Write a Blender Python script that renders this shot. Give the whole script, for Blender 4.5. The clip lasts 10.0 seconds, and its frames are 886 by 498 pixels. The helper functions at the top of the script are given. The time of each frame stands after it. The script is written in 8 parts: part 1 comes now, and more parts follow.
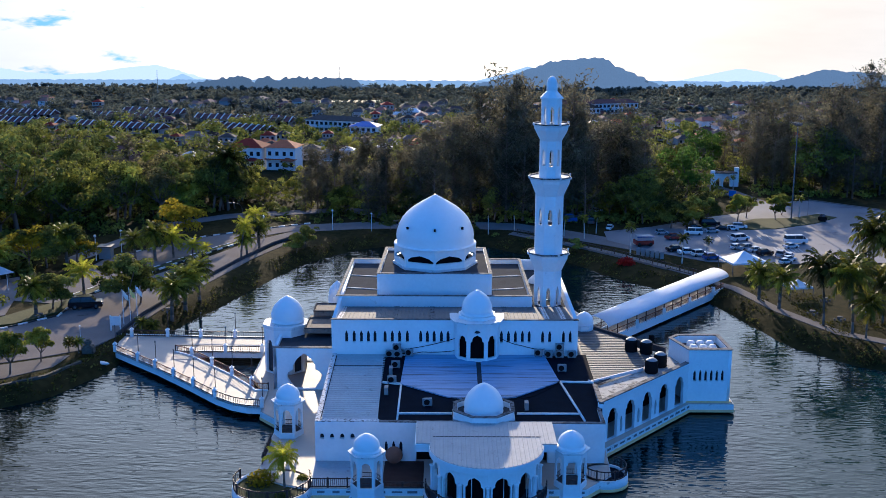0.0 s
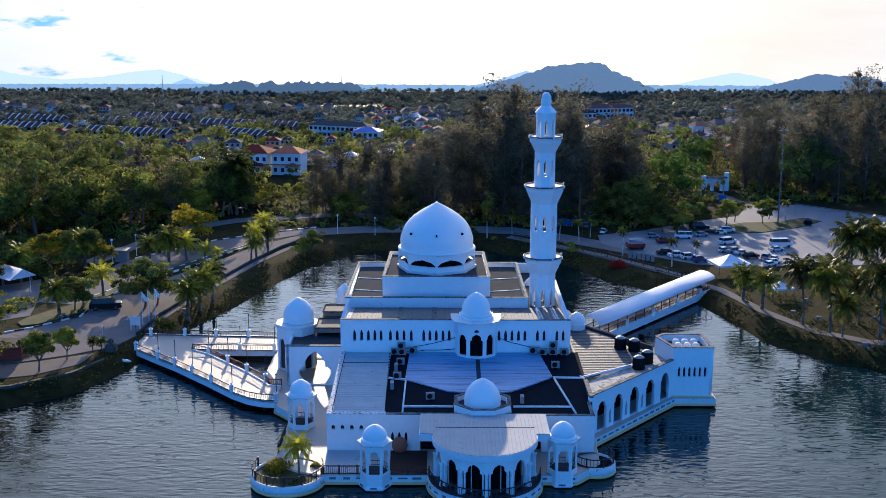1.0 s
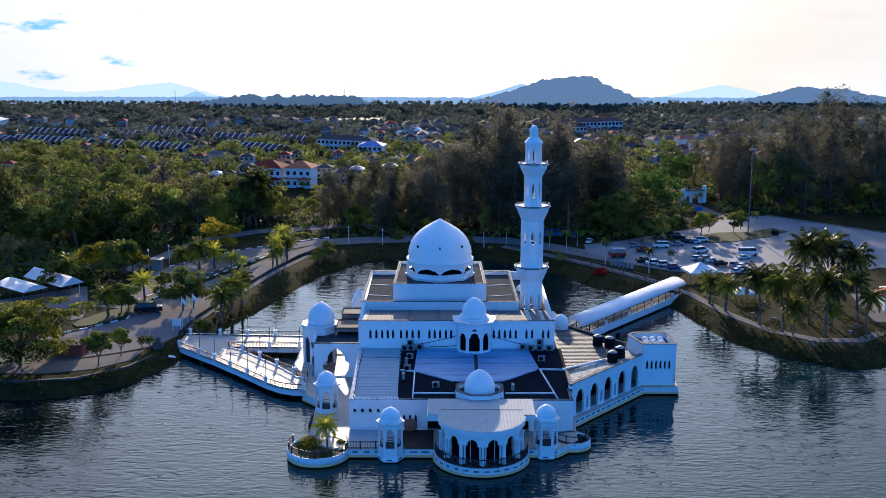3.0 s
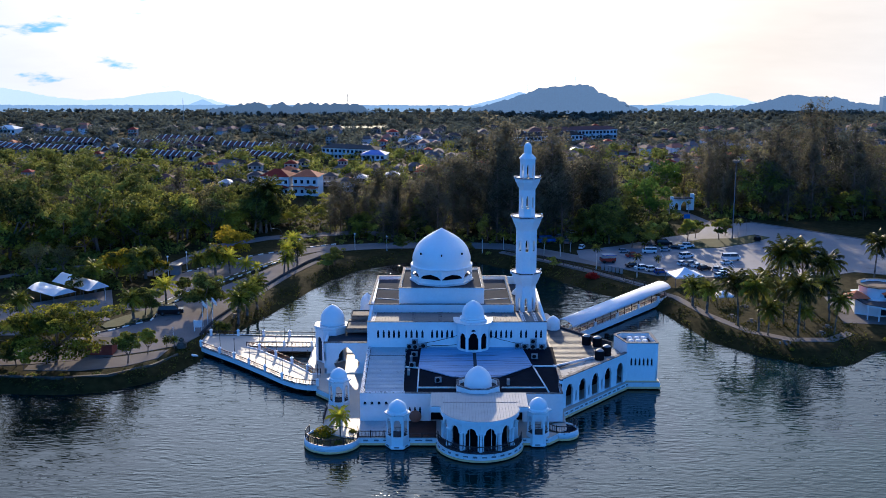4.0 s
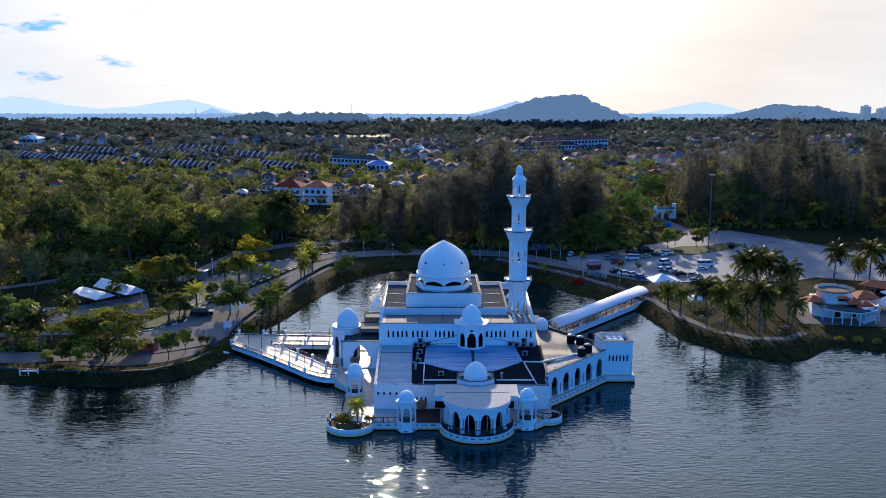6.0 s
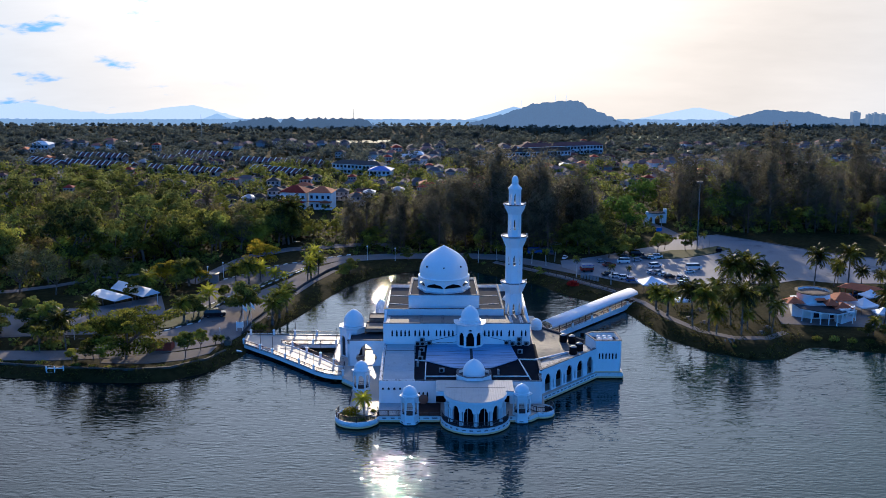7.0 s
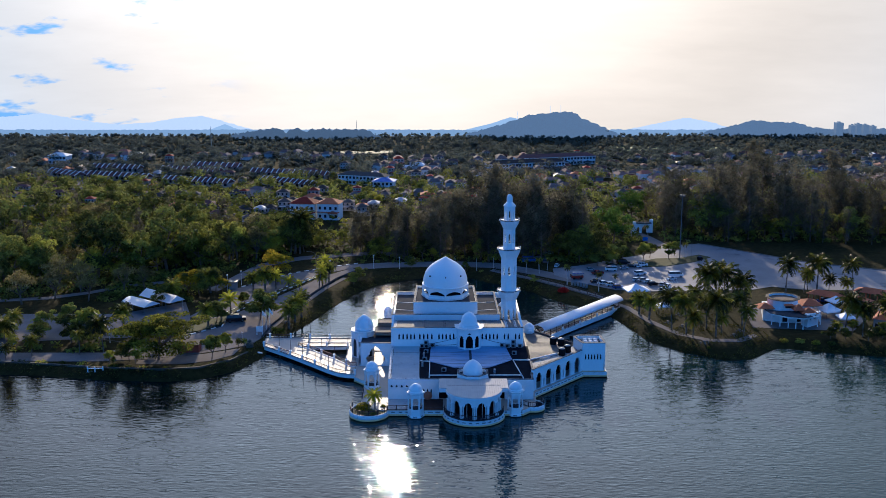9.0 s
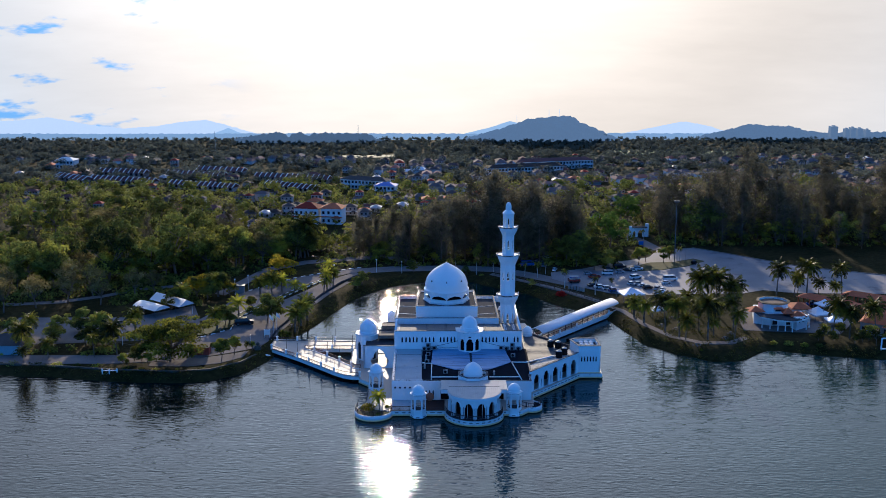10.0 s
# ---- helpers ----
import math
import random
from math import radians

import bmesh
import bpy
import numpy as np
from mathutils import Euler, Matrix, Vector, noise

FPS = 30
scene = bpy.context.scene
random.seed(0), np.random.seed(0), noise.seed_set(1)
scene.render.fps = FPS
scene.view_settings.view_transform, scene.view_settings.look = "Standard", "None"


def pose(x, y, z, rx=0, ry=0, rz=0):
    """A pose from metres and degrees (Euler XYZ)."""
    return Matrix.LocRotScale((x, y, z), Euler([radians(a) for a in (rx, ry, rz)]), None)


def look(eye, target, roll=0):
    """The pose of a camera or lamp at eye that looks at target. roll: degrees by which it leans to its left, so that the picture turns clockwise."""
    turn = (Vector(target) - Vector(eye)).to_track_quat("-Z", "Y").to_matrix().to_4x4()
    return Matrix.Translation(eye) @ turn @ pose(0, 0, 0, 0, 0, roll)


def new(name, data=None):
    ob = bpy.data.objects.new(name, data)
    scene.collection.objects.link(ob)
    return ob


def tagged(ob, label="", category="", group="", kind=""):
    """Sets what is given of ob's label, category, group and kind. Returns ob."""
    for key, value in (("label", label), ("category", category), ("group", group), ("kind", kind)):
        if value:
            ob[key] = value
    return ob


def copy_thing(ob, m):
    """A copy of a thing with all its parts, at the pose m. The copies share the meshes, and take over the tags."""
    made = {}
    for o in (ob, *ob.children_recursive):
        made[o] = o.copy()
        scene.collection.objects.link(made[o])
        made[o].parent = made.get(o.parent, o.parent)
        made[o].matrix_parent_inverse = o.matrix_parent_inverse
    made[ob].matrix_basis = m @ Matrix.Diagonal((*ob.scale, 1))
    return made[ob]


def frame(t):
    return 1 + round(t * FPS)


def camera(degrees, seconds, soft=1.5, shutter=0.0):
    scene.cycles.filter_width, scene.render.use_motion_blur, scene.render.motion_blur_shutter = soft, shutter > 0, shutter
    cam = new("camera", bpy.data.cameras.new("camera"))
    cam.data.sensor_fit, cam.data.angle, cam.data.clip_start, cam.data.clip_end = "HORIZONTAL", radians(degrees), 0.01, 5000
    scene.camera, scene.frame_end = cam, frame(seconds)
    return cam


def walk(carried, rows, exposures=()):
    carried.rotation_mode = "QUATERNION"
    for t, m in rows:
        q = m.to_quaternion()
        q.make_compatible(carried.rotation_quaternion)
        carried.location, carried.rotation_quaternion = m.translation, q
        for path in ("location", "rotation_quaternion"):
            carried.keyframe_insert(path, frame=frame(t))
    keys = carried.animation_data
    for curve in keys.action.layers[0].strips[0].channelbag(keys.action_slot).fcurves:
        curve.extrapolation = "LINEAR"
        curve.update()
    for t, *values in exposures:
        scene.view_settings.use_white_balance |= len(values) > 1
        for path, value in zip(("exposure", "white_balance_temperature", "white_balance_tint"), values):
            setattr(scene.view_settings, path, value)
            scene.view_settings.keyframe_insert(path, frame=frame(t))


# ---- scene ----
# ---------------------------------------------------------------- camera
cam = camera(42.0, 10.0, soft=0.65)
PATH = [  # seconds, x, y, z, yaw, pitch, roll
    (0.0, 1.29, -105.86, 41.37, 0.177, -12.970, -0.167),
    (0.5, 1.18, -109.69, 42.51, 0.151, -12.976, -0.149),
    (1.0, 1.06, -113.77, 43.71, 0.123, -12.966, -0.132),
    (1.5, 0.92, -118.25, 44.99, 0.092, -12.952, -0.117),
    (2.0, 0.77, -123.00, 46.38, 0.058, -12.917, -0.103),
    (2.5, 0.63, -128.11, 47.83, 0.025, -12.890, -0.089),
    (4.0, 0.18, -146.97, 53.07, -0.039, -12.703, -0.035),
    (4.5, 0.06, -152.65, 54.84, -0.051, -12.714, -0.029),
    (5.0, -0.06, -158.01, 56.58, -0.056, -12.766, -0.027),
    (5.5, -0.19, -163.26, 58.29, -0.068, -12.799, -0.028),
    (7.0, -0.61, -180.31, 63.17, -0.148, -12.728, -0.055),
    (7.5, -0.78, -186.17, 64.82, -0.179, -12.684, -0.051),
    (8.0, -0.96, -191.72, 66.46, -0.205, -12.643, -0.042),
    (8.5, -1.13, -196.55, 68.06, -0.226, -12.638, -0.030),
    (9.0, -1.30, -200.63, 69.65, -0.242, -12.645, -0.014),
    (9.5, -1.45, -204.47, 71.20, -0.254, -12.656, 0.003),
    (10.0, -1.62, -208.35, 72.75, -0.258, -12.677, 0.022),
]
walk(cam, [(t, pose(x, y, z, 90 + pitch, roll, yaw)) for t, x, y, z, yaw, pitch, roll in PATH],
     exposures=[(0.0, 0.80, 4450, 10.0), (5.0, 0.72, 4450, 10.0), (10.0, 0.46, 4450, 10.0)])

# ---------------------------------------------------------------- light
SUN_EL, SUN_AZ = radians(14.6), radians(-2.2)          # azimuth from +y towards +x
sun_way = Vector((math.sin(SUN_AZ) * math.cos(SUN_EL), math.cos(SUN_AZ) * math.cos(SUN_EL), math.sin(SUN_EL)))
sun = new("sun", bpy.data.lights.new("sun", "SUN"))
sun.data.energy, sun.data.angle, sun.data.color = 4.8, radians(0.6), (1.0, 0.645, 0.30)
sun.matrix_world = look(sun_way * 300, (0, 0, 0))


def nodes_of(tree):
    def add(kind, **inputs):
        n = tree.nodes.new(kind)
        for key, value in inputs.items():
            if key.startswith("_"):
                n[key[1:]] = value
            else:
                n.inputs[key.replace("__", " ")].default_value = value
        return n
    return add, tree.links.new


world = bpy.data.worlds.new("sky")
scene.world = world
world.use_nodes = True
wt = world.node_tree
wt.nodes.clear()
add, link = nodes_of(wt)
coord = add("ShaderNodeTexCoord")
# the sky is shifted to begin below eye level, to fit the camera's view
lift = add("ShaderNodeVectorMath"); lift.operation = "ADD"; lift.inputs[1].default_value = (0, 0, 0.13)
unit = add("ShaderNodeVectorMath"); unit.operation = "NORMALIZE"
link(coord.outputs["Generated"], lift.inputs[0]); link(lift.outputs[0], unit.inputs[0])
sky = add("ShaderNodeTexSky")
sky.sky_type, sky.sun_disc, sky.sun_elevation, sky.sun_rotation = "NISHITA", False, SUN_EL, SUN_AZ
sky.air_density, sky.dust_density, sky.ozone_density = 1.0, 0.6, 5.0
link(unit.outputs[0], sky.inputs[0])
# thin bright veil of cloud over the half of the sky round the sun
dot = add("ShaderNodeVectorMath"); dot.operation = "DOT_PRODUCT"; dot.inputs[1].default_value = tuple(Vector((0.05, 0.97, 0.23)).normalized())
link(unit.outputs[0], dot.inputs[0])
veil = add("ShaderNodeMapRange"); veil.interpolation_type = "SMOOTHSTEP"
veil.inputs["From Min"].default_value, veil.inputs["From Max"].default_value = 0.40, 0.76
veil.inputs["To Min"].default_value, veil.inputs["To Max"].default_value = 0.0, 1.0
link(dot.outputs["Value"], veil.inputs[0])
stretch = add("ShaderNodeMapping"); stretch.inputs["Scale"].default_value = (10, 10, 34)
link(unit.outputs[0], stretch.inputs[0])
puffs = add("ShaderNodeTexNoise", Scale=1.6, Detail=5.0, Roughness=0.55)
link(stretch.outputs[0], puffs.inputs[0])
gaps = add("ShaderNodeMapRange"); gaps.interpolation_type = "SMOOTHSTEP"
gaps.inputs["From Min"].default_value, gaps.inputs["From Max"].default_value = 0.56, 0.66
gaps.inputs["To Min"].default_value, gaps.inputs["To Max"].default_value = 0.0, 0.9
link(puffs.outputs[0], gaps.inputs[0])
# the veil tears open away from the sun, to its left
side = add("ShaderNodeSeparateXYZ"); link(unit.outputs[0], side.inputs[0])
left_of = add("ShaderNodeMapRange"); left_of.interpolation_type = "SMOOTHSTEP"
left_of.inputs["From Min"].default_value, left_of.inputs["From Max"].default_value = -0.15, -0.27
link(side.outputs["X"], left_of.inputs[0])
torn = add("ShaderNodeMath"); torn.operation = "MULTIPLY"
link(left_of.outputs[0], torn.inputs[0]); link(gaps.outputs[0], torn.inputs[1])
cover = add("ShaderNodeMath"); cover.operation = "MULTIPLY"; cover.inputs[1].default_value = 1.0
link(veil.outputs[0], cover.inputs[0])
warm = add("ShaderNodeMapRange"); warm.interpolation_type = "SMOOTHSTEP"
warm.inputs["From Min"].default_value, warm.inputs["From Max"].default_value = 0.81, 1.0
link(dot.outputs["Value"], warm.inputs[0])
tone = add("ShaderNodeMix"); tone.data_type = "RGBA"
tone.inputs[6].default_value, tone.inputs[7].default_value = (0.66, 0.60, 0.485, 1), (0.84, 0.58, 0.33, 1)
link(warm.outputs[0], tone.inputs[0])
clear = add("ShaderNodeBackground", Strength=0.15)
cloudy = add("ShaderNodeBackground", Strength=1.0)
both = add("ShaderNodeMixShader")
# the bright ring of sky round the sun
near_sun = add("ShaderNodeVectorMath"); near_sun.operation = "DOT_PRODUCT"; near_sun.inputs[1].default_value = tuple(sun_way)
link(coord.outputs["Generated"], near_sun.inputs[0])
ring_of = add("ShaderNodeMapRange"); ring_of.interpolation_type = "SMOOTHSTEP"
ring_of.inputs["From Min"].default_value, ring_of.inputs["From Max"].default_value = 0.90, 1.0
ring_of.inputs["To Min"].default_value, ring_of.inputs["To Max"].default_value = 1.0, 1.9
link(near_sun.outputs["Value"], ring_of.inputs[0])
# the veil grows brighter above the view, to brighten the water's reflections
height = add("ShaderNodeSeparateXYZ"); link(coord.outputs["Generated"], height.inputs[0])
glare = add("ShaderNodeMapRange"); glare.interpolation_type = "SMOOTHSTEP"
glare.inputs["From Min"].default_value, glare.inputs["From Max"].default_value = 0.02, 0.45
glare.inputs["To Min"].default_value, glare.inputs["To Max"].default_value = 1.0, 1.25
link(height.outputs["Z"], glare.inputs[0])
power = add("ShaderNodeMath"); power.operation = "MULTIPLY"
link(ring_of.outputs[0], power.inputs[0]); link(glare.outputs[0], power.inputs[1])
wisp_at = add("ShaderNodeMapping"); wisp_at.inputs["Scale"].default_value = (5, 5, 26); wisp_at.inputs["Rotation"].default_value = (0, 0.12, 0)
link(unit.outputs[0], wisp_at.inputs[0])
wisps = add("ShaderNodeTexNoise", Scale=1.3, Detail=5.0, Roughness=0.6)
link(wisp_at.outputs[0], wisps.inputs[0])
thin = add("ShaderNodeMapRange")
thin.inputs["From Min"].default_value, thin.inputs["From Max"].default_value = 0.3, 0.7
thin.inputs["To Min"].default_value, thin.inputs["To Max"].default_value = 0.86, 0.97
link(wisps.outputs[0], thin.inputs[0])
veiled = add("ShaderNodeMath"); veiled.operation = "MULTIPLY"
link(power.outputs[0], veiled.inputs[0]); link(thin.outputs[0], veiled.inputs[1])
link(veiled.outputs[0], cloudy.inputs["Strength"])
open_sky = add("ShaderNodeMix"); open_sky.data_type = "RGBA"; open_sky.inputs[7].default_value = (0.19, 0.36, 0.50, 1)
link(torn.outputs[0], open_sky.inputs[0]); link(tone.outputs[2], open_sky.inputs[6])
# the peach tone lies low, the veil above it is a cool white
high = add("ShaderNodeMapRange"); high.interpolation_type = "SMOOTHSTEP"
high.inputs["From Min"].default_value, high.inputs["From Max"].default_value = 0.008, 0.12
link(height.outputs["Z"], high.inputs[0])
cool = add("ShaderNodeMix"); cool.data_type = "RGBA"; cool.inputs[7].default_value = (0.63, 0.562, 0.465, 1)
link(high.outputs[0], cool.inputs[0]); link(open_sky.outputs[2], cool.inputs[6])
link(sky.outputs[0], clear.inputs[0]); link(cool.outputs[2], cloudy.inputs[0])
link(cover.outputs[0], both.inputs[0]); link(clear.outputs[0], both.inputs[1]); link(cloudy.outputs[0], both.inputs[2])
link(both.outputs[0], add("ShaderNodeOutputWorld").inputs[0])

# ---------------------------------------------------------------- materials


def surface(name, colour, rough=0.6, vary=0.15, size=1.0, bump=0.0, fine=8.0, metal=0.0, piece=0.0, thing=0.0, stain=None, stain_size=0.4, stain_at=0.6, ribs=None, stretch=None, spec=0.3):
    """A procedural surface: tone at two scales, stains, relief, ribs along one way, and a change from piece to piece."""
    m = bpy.data.materials.new(name)
    m.use_nodes = True
    t = m.node_tree
    t.nodes.clear()
    add, link = nodes_of(t)
    bsdf = add("ShaderNodeBsdfPrincipled", Roughness=rough, Metallic=metal)
    bsdf.inputs["Specular IOR Level"].default_value = spec
    geo = add("ShaderNodeNewGeometry")
    n1 = add("ShaderNodeTexNoise", Scale=1.0 / size, Detail=3.0)
    n2 = add("ShaderNodeTexNoise", Scale=fine / size, Detail=2.0)
    where = geo.outputs["Position"]
    if stretch:
        pull = add("ShaderNodeMapping"); pull.inputs["Scale"].default_value = stretch
        link(where, pull.inputs[0]); where = pull.outputs[0]
    link(where, n1.inputs[0]); link(where, n2.inputs[0])
    mix = add("ShaderNodeMath"); mix.operation = "ADD"
    link(n1.outputs[0], mix.inputs[0]); link(n2.outputs[0], mix.inputs[1])
    value = add("ShaderNodeMapRange")
    value.inputs["From Min"].default_value, value.inputs["From Max"].default_value = 0.6, 1.4
    value.inputs["To Min"].default_value, value.inputs["To Max"].default_value = 1 - vary, 1 + vary
    link(mix.outputs[0], value.inputs[0])
    last = value.outputs[0]
    for amount, source in ((piece, geo.outputs["Random Per Island"]), (thing, add("ShaderNodeObjectInfo").outputs["Random"])):
        if amount:
            r = add("ShaderNodeMapRange"); r.inputs["To Min"].default_value, r.inputs["To Max"].default_value = 1 - amount, 1 + amount
            link(source, r.inputs[0])
            k = add("ShaderNodeMath"); k.operation = "MULTIPLY"
            link(last, k.inputs[0]); link(r.outputs[0], k.inputs[1]); last = k.outputs[0]
    tint = add("ShaderNodeMix"); tint.data_type, tint.blend_type = "RGBA", "MULTIPLY"
    tint.inputs[0].default_value, tint.inputs[6].default_value = 1.0, (*colour, 1)
    grey = add("ShaderNodeCombineColor")
    for i in range(3):
        link(last, grey.inputs[i])
    link(grey.outputs[0], tint.inputs[7])
    out = tint.outputs[2]
    if stain:
        s = add("ShaderNodeTexNoise", Scale=1.0 / stain_size, Detail=6.0, Roughness=0.65)
        link(where, s.inputs[0])
        ramp = add("ShaderNodeMapRange"); ramp.interpolation_type = "SMOOTHSTEP"
        ramp.inputs["From Min"].default_value, ramp.inputs["From Max"].default_value = stain_at, stain_at + 0.12
        ramp.inputs["To Max"].default_value = 0.85
        link(s.outputs[0], ramp.inputs[0])
        over = add("ShaderNodeMix"); over.data_type = "RGBA"; over.inputs[7].default_value = (*stain, 1)
        link(ramp.outputs[0], over.inputs[0]); link(out, over.inputs[6]); out = over.outputs[2]
    link(out, bsdf.inputs["Base Color"])
    if bump or ribs:
        b = add("ShaderNodeBump", Strength=min(1.0, bump or 0.6), Distance=0.03)
        link(n2.outputs[0], b.inputs["Height"])
        if ribs:
            w = add("ShaderNodeTexWave", Scale=ribs[1]); w.bands_direction = ribs[0]
            link(geo.outputs["Position"], w.inputs[0]); link(w.outputs[1], b.inputs["Height"])
        link(b.outputs[0], bsdf.inputs["Normal"])
    link(bsdf.outputs[0], add("ShaderNodeOutputMaterial").inputs[0])
    return m


def leaf(name, colour, gold, rough=0.8, shine=0.08, through_light=0.5, piece=0.28, lift=1.35, apart=0.28):
    """Foliage: each clump has its own tone, and a little light comes through."""
    m = bpy.data.materials.new(name)
    m.use_nodes = True
    t = m.node_tree
    t.nodes.clear()
    add, link = nodes_of(t)
    geo, info = add("ShaderNodeNewGeometry"), add("ShaderNodeObjectInfo")
    mixc = add("ShaderNodeMix"); mixc.data_type = "RGBA"
    mixc.inputs[6].default_value, mixc.inputs[7].default_value = (*colour, 1), (*gold, 1)
    s = add("ShaderNodeMath"); s.operation = "MULTIPLY_ADD"; s.inputs[1].default_value = piece
    link(geo.outputs["Random Per Island"], s.inputs[0])
    half = add("ShaderNodeMath"); half.operation = "MULTIPLY"; half.inputs[1].default_value = apart
    link(info.outputs["Random"], half.inputs[0]); link(half.outputs[0], s.inputs[2])
    # patches a few metres across put sunlit and shaded foliage into the tone
    lit_patches = add("ShaderNodeTexNoise", Scale=0.33, Detail=3.0, Roughness=0.6)
    link(geo.outputs["Position"], lit_patches.inputs[0])
    spread = add("ShaderNodeMapRange"); spread.interpolation_type = "SMOOTHSTEP"
    spread.inputs["From Min"].default_value, spread.inputs["From Max"].default_value = 0.40, 0.64
    spread.inputs["To Min"].default_value, spread.inputs["To Max"].default_value = 0.0, 0.45
    link(lit_patches.outputs[0], spread.inputs[0])
    total = add("ShaderNodeMath"); total.operation = "ADD"; total.use_clamp = True
    link(s.outputs[0], total.inputs[0]); link(spread.outputs[0], total.inputs[1])
    few = add("ShaderNodeMath"); few.operation = "POWER"; few.inputs[1].default_value = lift
    link(total.outputs[0], few.inputs[0]); link(few.outputs[0], mixc.inputs[0])
    d = add("ShaderNodeBsdfPrincipled", Roughness=rough); d.inputs["Specular IOR Level"].default_value = shine
    tr = add("ShaderNodeBsdfTranslucent")
    link(mixc.outputs[2], d.inputs["Base Color"]); link(mixc.outputs[2], tr.inputs[0])
    m2 = add("ShaderNodeMixShader", Fac=through_light)
    link(d.outputs[0], m2.inputs[1]); link(tr.outputs[0], m2.inputs[2])
    link(m2.outputs[0], add("ShaderNodeOutputMaterial").inputs[0])
    return m


WHITE = surface("white_painted_plaster", (0.80, 0.80, 0.79), 0.55, 0.05, 2.5, 0.05, stain=(0.42, 0.40, 0.36), stain_size=0.9, stain_at=0.66)
WHITE_TRIM = surface("weathered_white_trim", (0.70, 0.70, 0.69), 0.6, 0.10, 0.6, 0.1, stain=(0.20, 0.20, 0.20), stain_size=0.4, stain_at=0.585, spec=0.1)
COPING = surface("weathered_grey_coping", (0.17, 0.17, 0.175), 0.8, 0.3, 0.5, 0.1, stain=(0.03, 0.028, 0.026), stain_size=0.5, stain_at=0.48, spec=0.1)
DOME = surface("white_dome_paint", (0.82, 0.82, 0.81), 0.42, 0.03, 3.0)
BASE = surface("beige_concrete_base", (0.72, 0.52, 0.24), 0.8, 0.10, 0.8, 0.3, stain=(0.16, 0.14, 0.10), stain_size=0.5, stain_at=0.66)
DECK = surface("pale_deck_tiles", (0.47, 0.395, 0.32), 0.6, 0.08, 1.2, 0.1)
GREYROOF = surface("grey_metal_roof", (0.45, 0.45, 0.45), 0.6, 0.12, 1.6, ribs=("Y", 2.2), stain=(0.16, 0.15, 0.15), stain_size=1.2)
PALEROOF = surface("pale_ribbed_roof", (0.48, 0.465, 0.44), 0.8, 0.10, 1.2, 0.22, ribs=("X", 1.5), stain=(0.25, 0.22, 0.19), stain_size=0.7, spec=0.1)
# blue base colour carries the sky light of the shaded roof
STREAKED = surface("streaked_metal_roof", (0.27, 0.35, 0.52), 0.45, 0.25, 1.0, stain=(0.045, 0.045, 0.05), stain_size=0.55, stain_at=0.52, stretch=(0.07, 2.0, 1.0))
BITUMEN = surface("dark_flat_roof", (0.006, 0.009, 0.016), 0.95, 0.35, 1.0, 0.2, spec=0.05)
SLATE = surface("grey_flat_roof", (0.055, 0.059, 0.068), 1.0, 0.2, 1.5, 0.1, stain=(0.14, 0.135, 0.13), stain_size=1.0, stain_at=0.66, spec=0.03)
# near-black stand-in for the shade inside openings and under decks
DARK = surface("near_black_shade", (0.006, 0.006, 0.007), 0.9, 0.2, 0.5, spec=0.05)
IRON = surface("dark_brown_iron", (0.06, 0.04, 0.035), 0.5, 0.2, 0.2, metal=0.3)
RUSTY = surface("brown_rail_panel", (0.22, 0.10, 0.06), 0.6, 0.2, 0.3)
AC = surface("grey_unit_casing", (0.24, 0.24, 0.245), 0.5, 0.1, 0.4, stain=(0.2, 0.19, 0.17), stain_size=0.3)
BLACKTANK = surface("black_plastic", (0.012, 0.012, 0.013), 0.85, 0.2, 0.5, spec=0.03)
ASPHALT = surface("asphalt", (0.19, 0.168, 0.155), 1.0, 0.25, 4.0, 0.2, fine=30, spec=0.06, stain=(0.07, 0.07, 0.07), stain_size=3.0)
# paler asphalt puts sunlight into the car park's colour
SUNLIT_LOT = surface("sunlit_tone_asphalt", (0.21, 0.20, 0.205), 0.8, 0.2, 6.0, 0.2, fine=30, stain=(0.12, 0.115, 0.12), stain_size=4.0, stain_at=0.56)
PAVING = surface("pale_paving", (0.19, 0.17, 0.155), 1.0, 0.2, 2.0, 0.2, fine=20, spec=0.06)
KERBW = surface("white_kerb_paint", (0.70, 0.70, 0.68), 0.7, 0.15, 0.5)
KERBB = surface("black_kerb_paint", (0.03, 0.03, 0.03), 0.7, 0.3, 0.5)
LINE = surface("road_marking", (0.62, 0.62, 0.60), 0.7, 0.2, 0.6)
GRASS = surface("dry_grass", (0.045, 0.050, 0.014), 0.95, 0.4, 2.0, 0.3, fine=12, piece=0.3)
BARK = surface("grey_bark", (0.16, 0.12, 0.09), 0.9, 0.3, 0.4, 0.4)
PALMBARK = surface("palm_trunk_bark", (0.13, 0.115, 0.095), 0.9, 0.2, 0.3, 0.4)
STEEL = surface("galvanised_steel", (0.13, 0.13, 0.13), 0.6, 0.1, 0.5, metal=0.5)
TENT = surface("white_tent_fabric", (0.75, 0.76, 0.78), 0.6, 0.05, 1.0)
BLUETARP = surface("blue_tarpaulin", (0.03, 0.12, 0.42), 0.55, 0.1, 0.6)
TERRACOTTA = surface("terracotta_roof_tiles", (0.42, 0.125, 0.050), 0.85, 0.25, 1.0, 0.3, ribs=("X", 4.0), thing=0.25)
REDROOF = surface("red_metal_roof", (0.22, 0.032, 0.022), 0.85, 0.2, 1.0, thing=0.3, spec=0.1)
PURPLEROOF = surface("faded_purple_roof", (0.105, 0.056, 0.054), 0.9, 0.25, 1.0, thing=0.3, spec=0.1, piece=0.2)
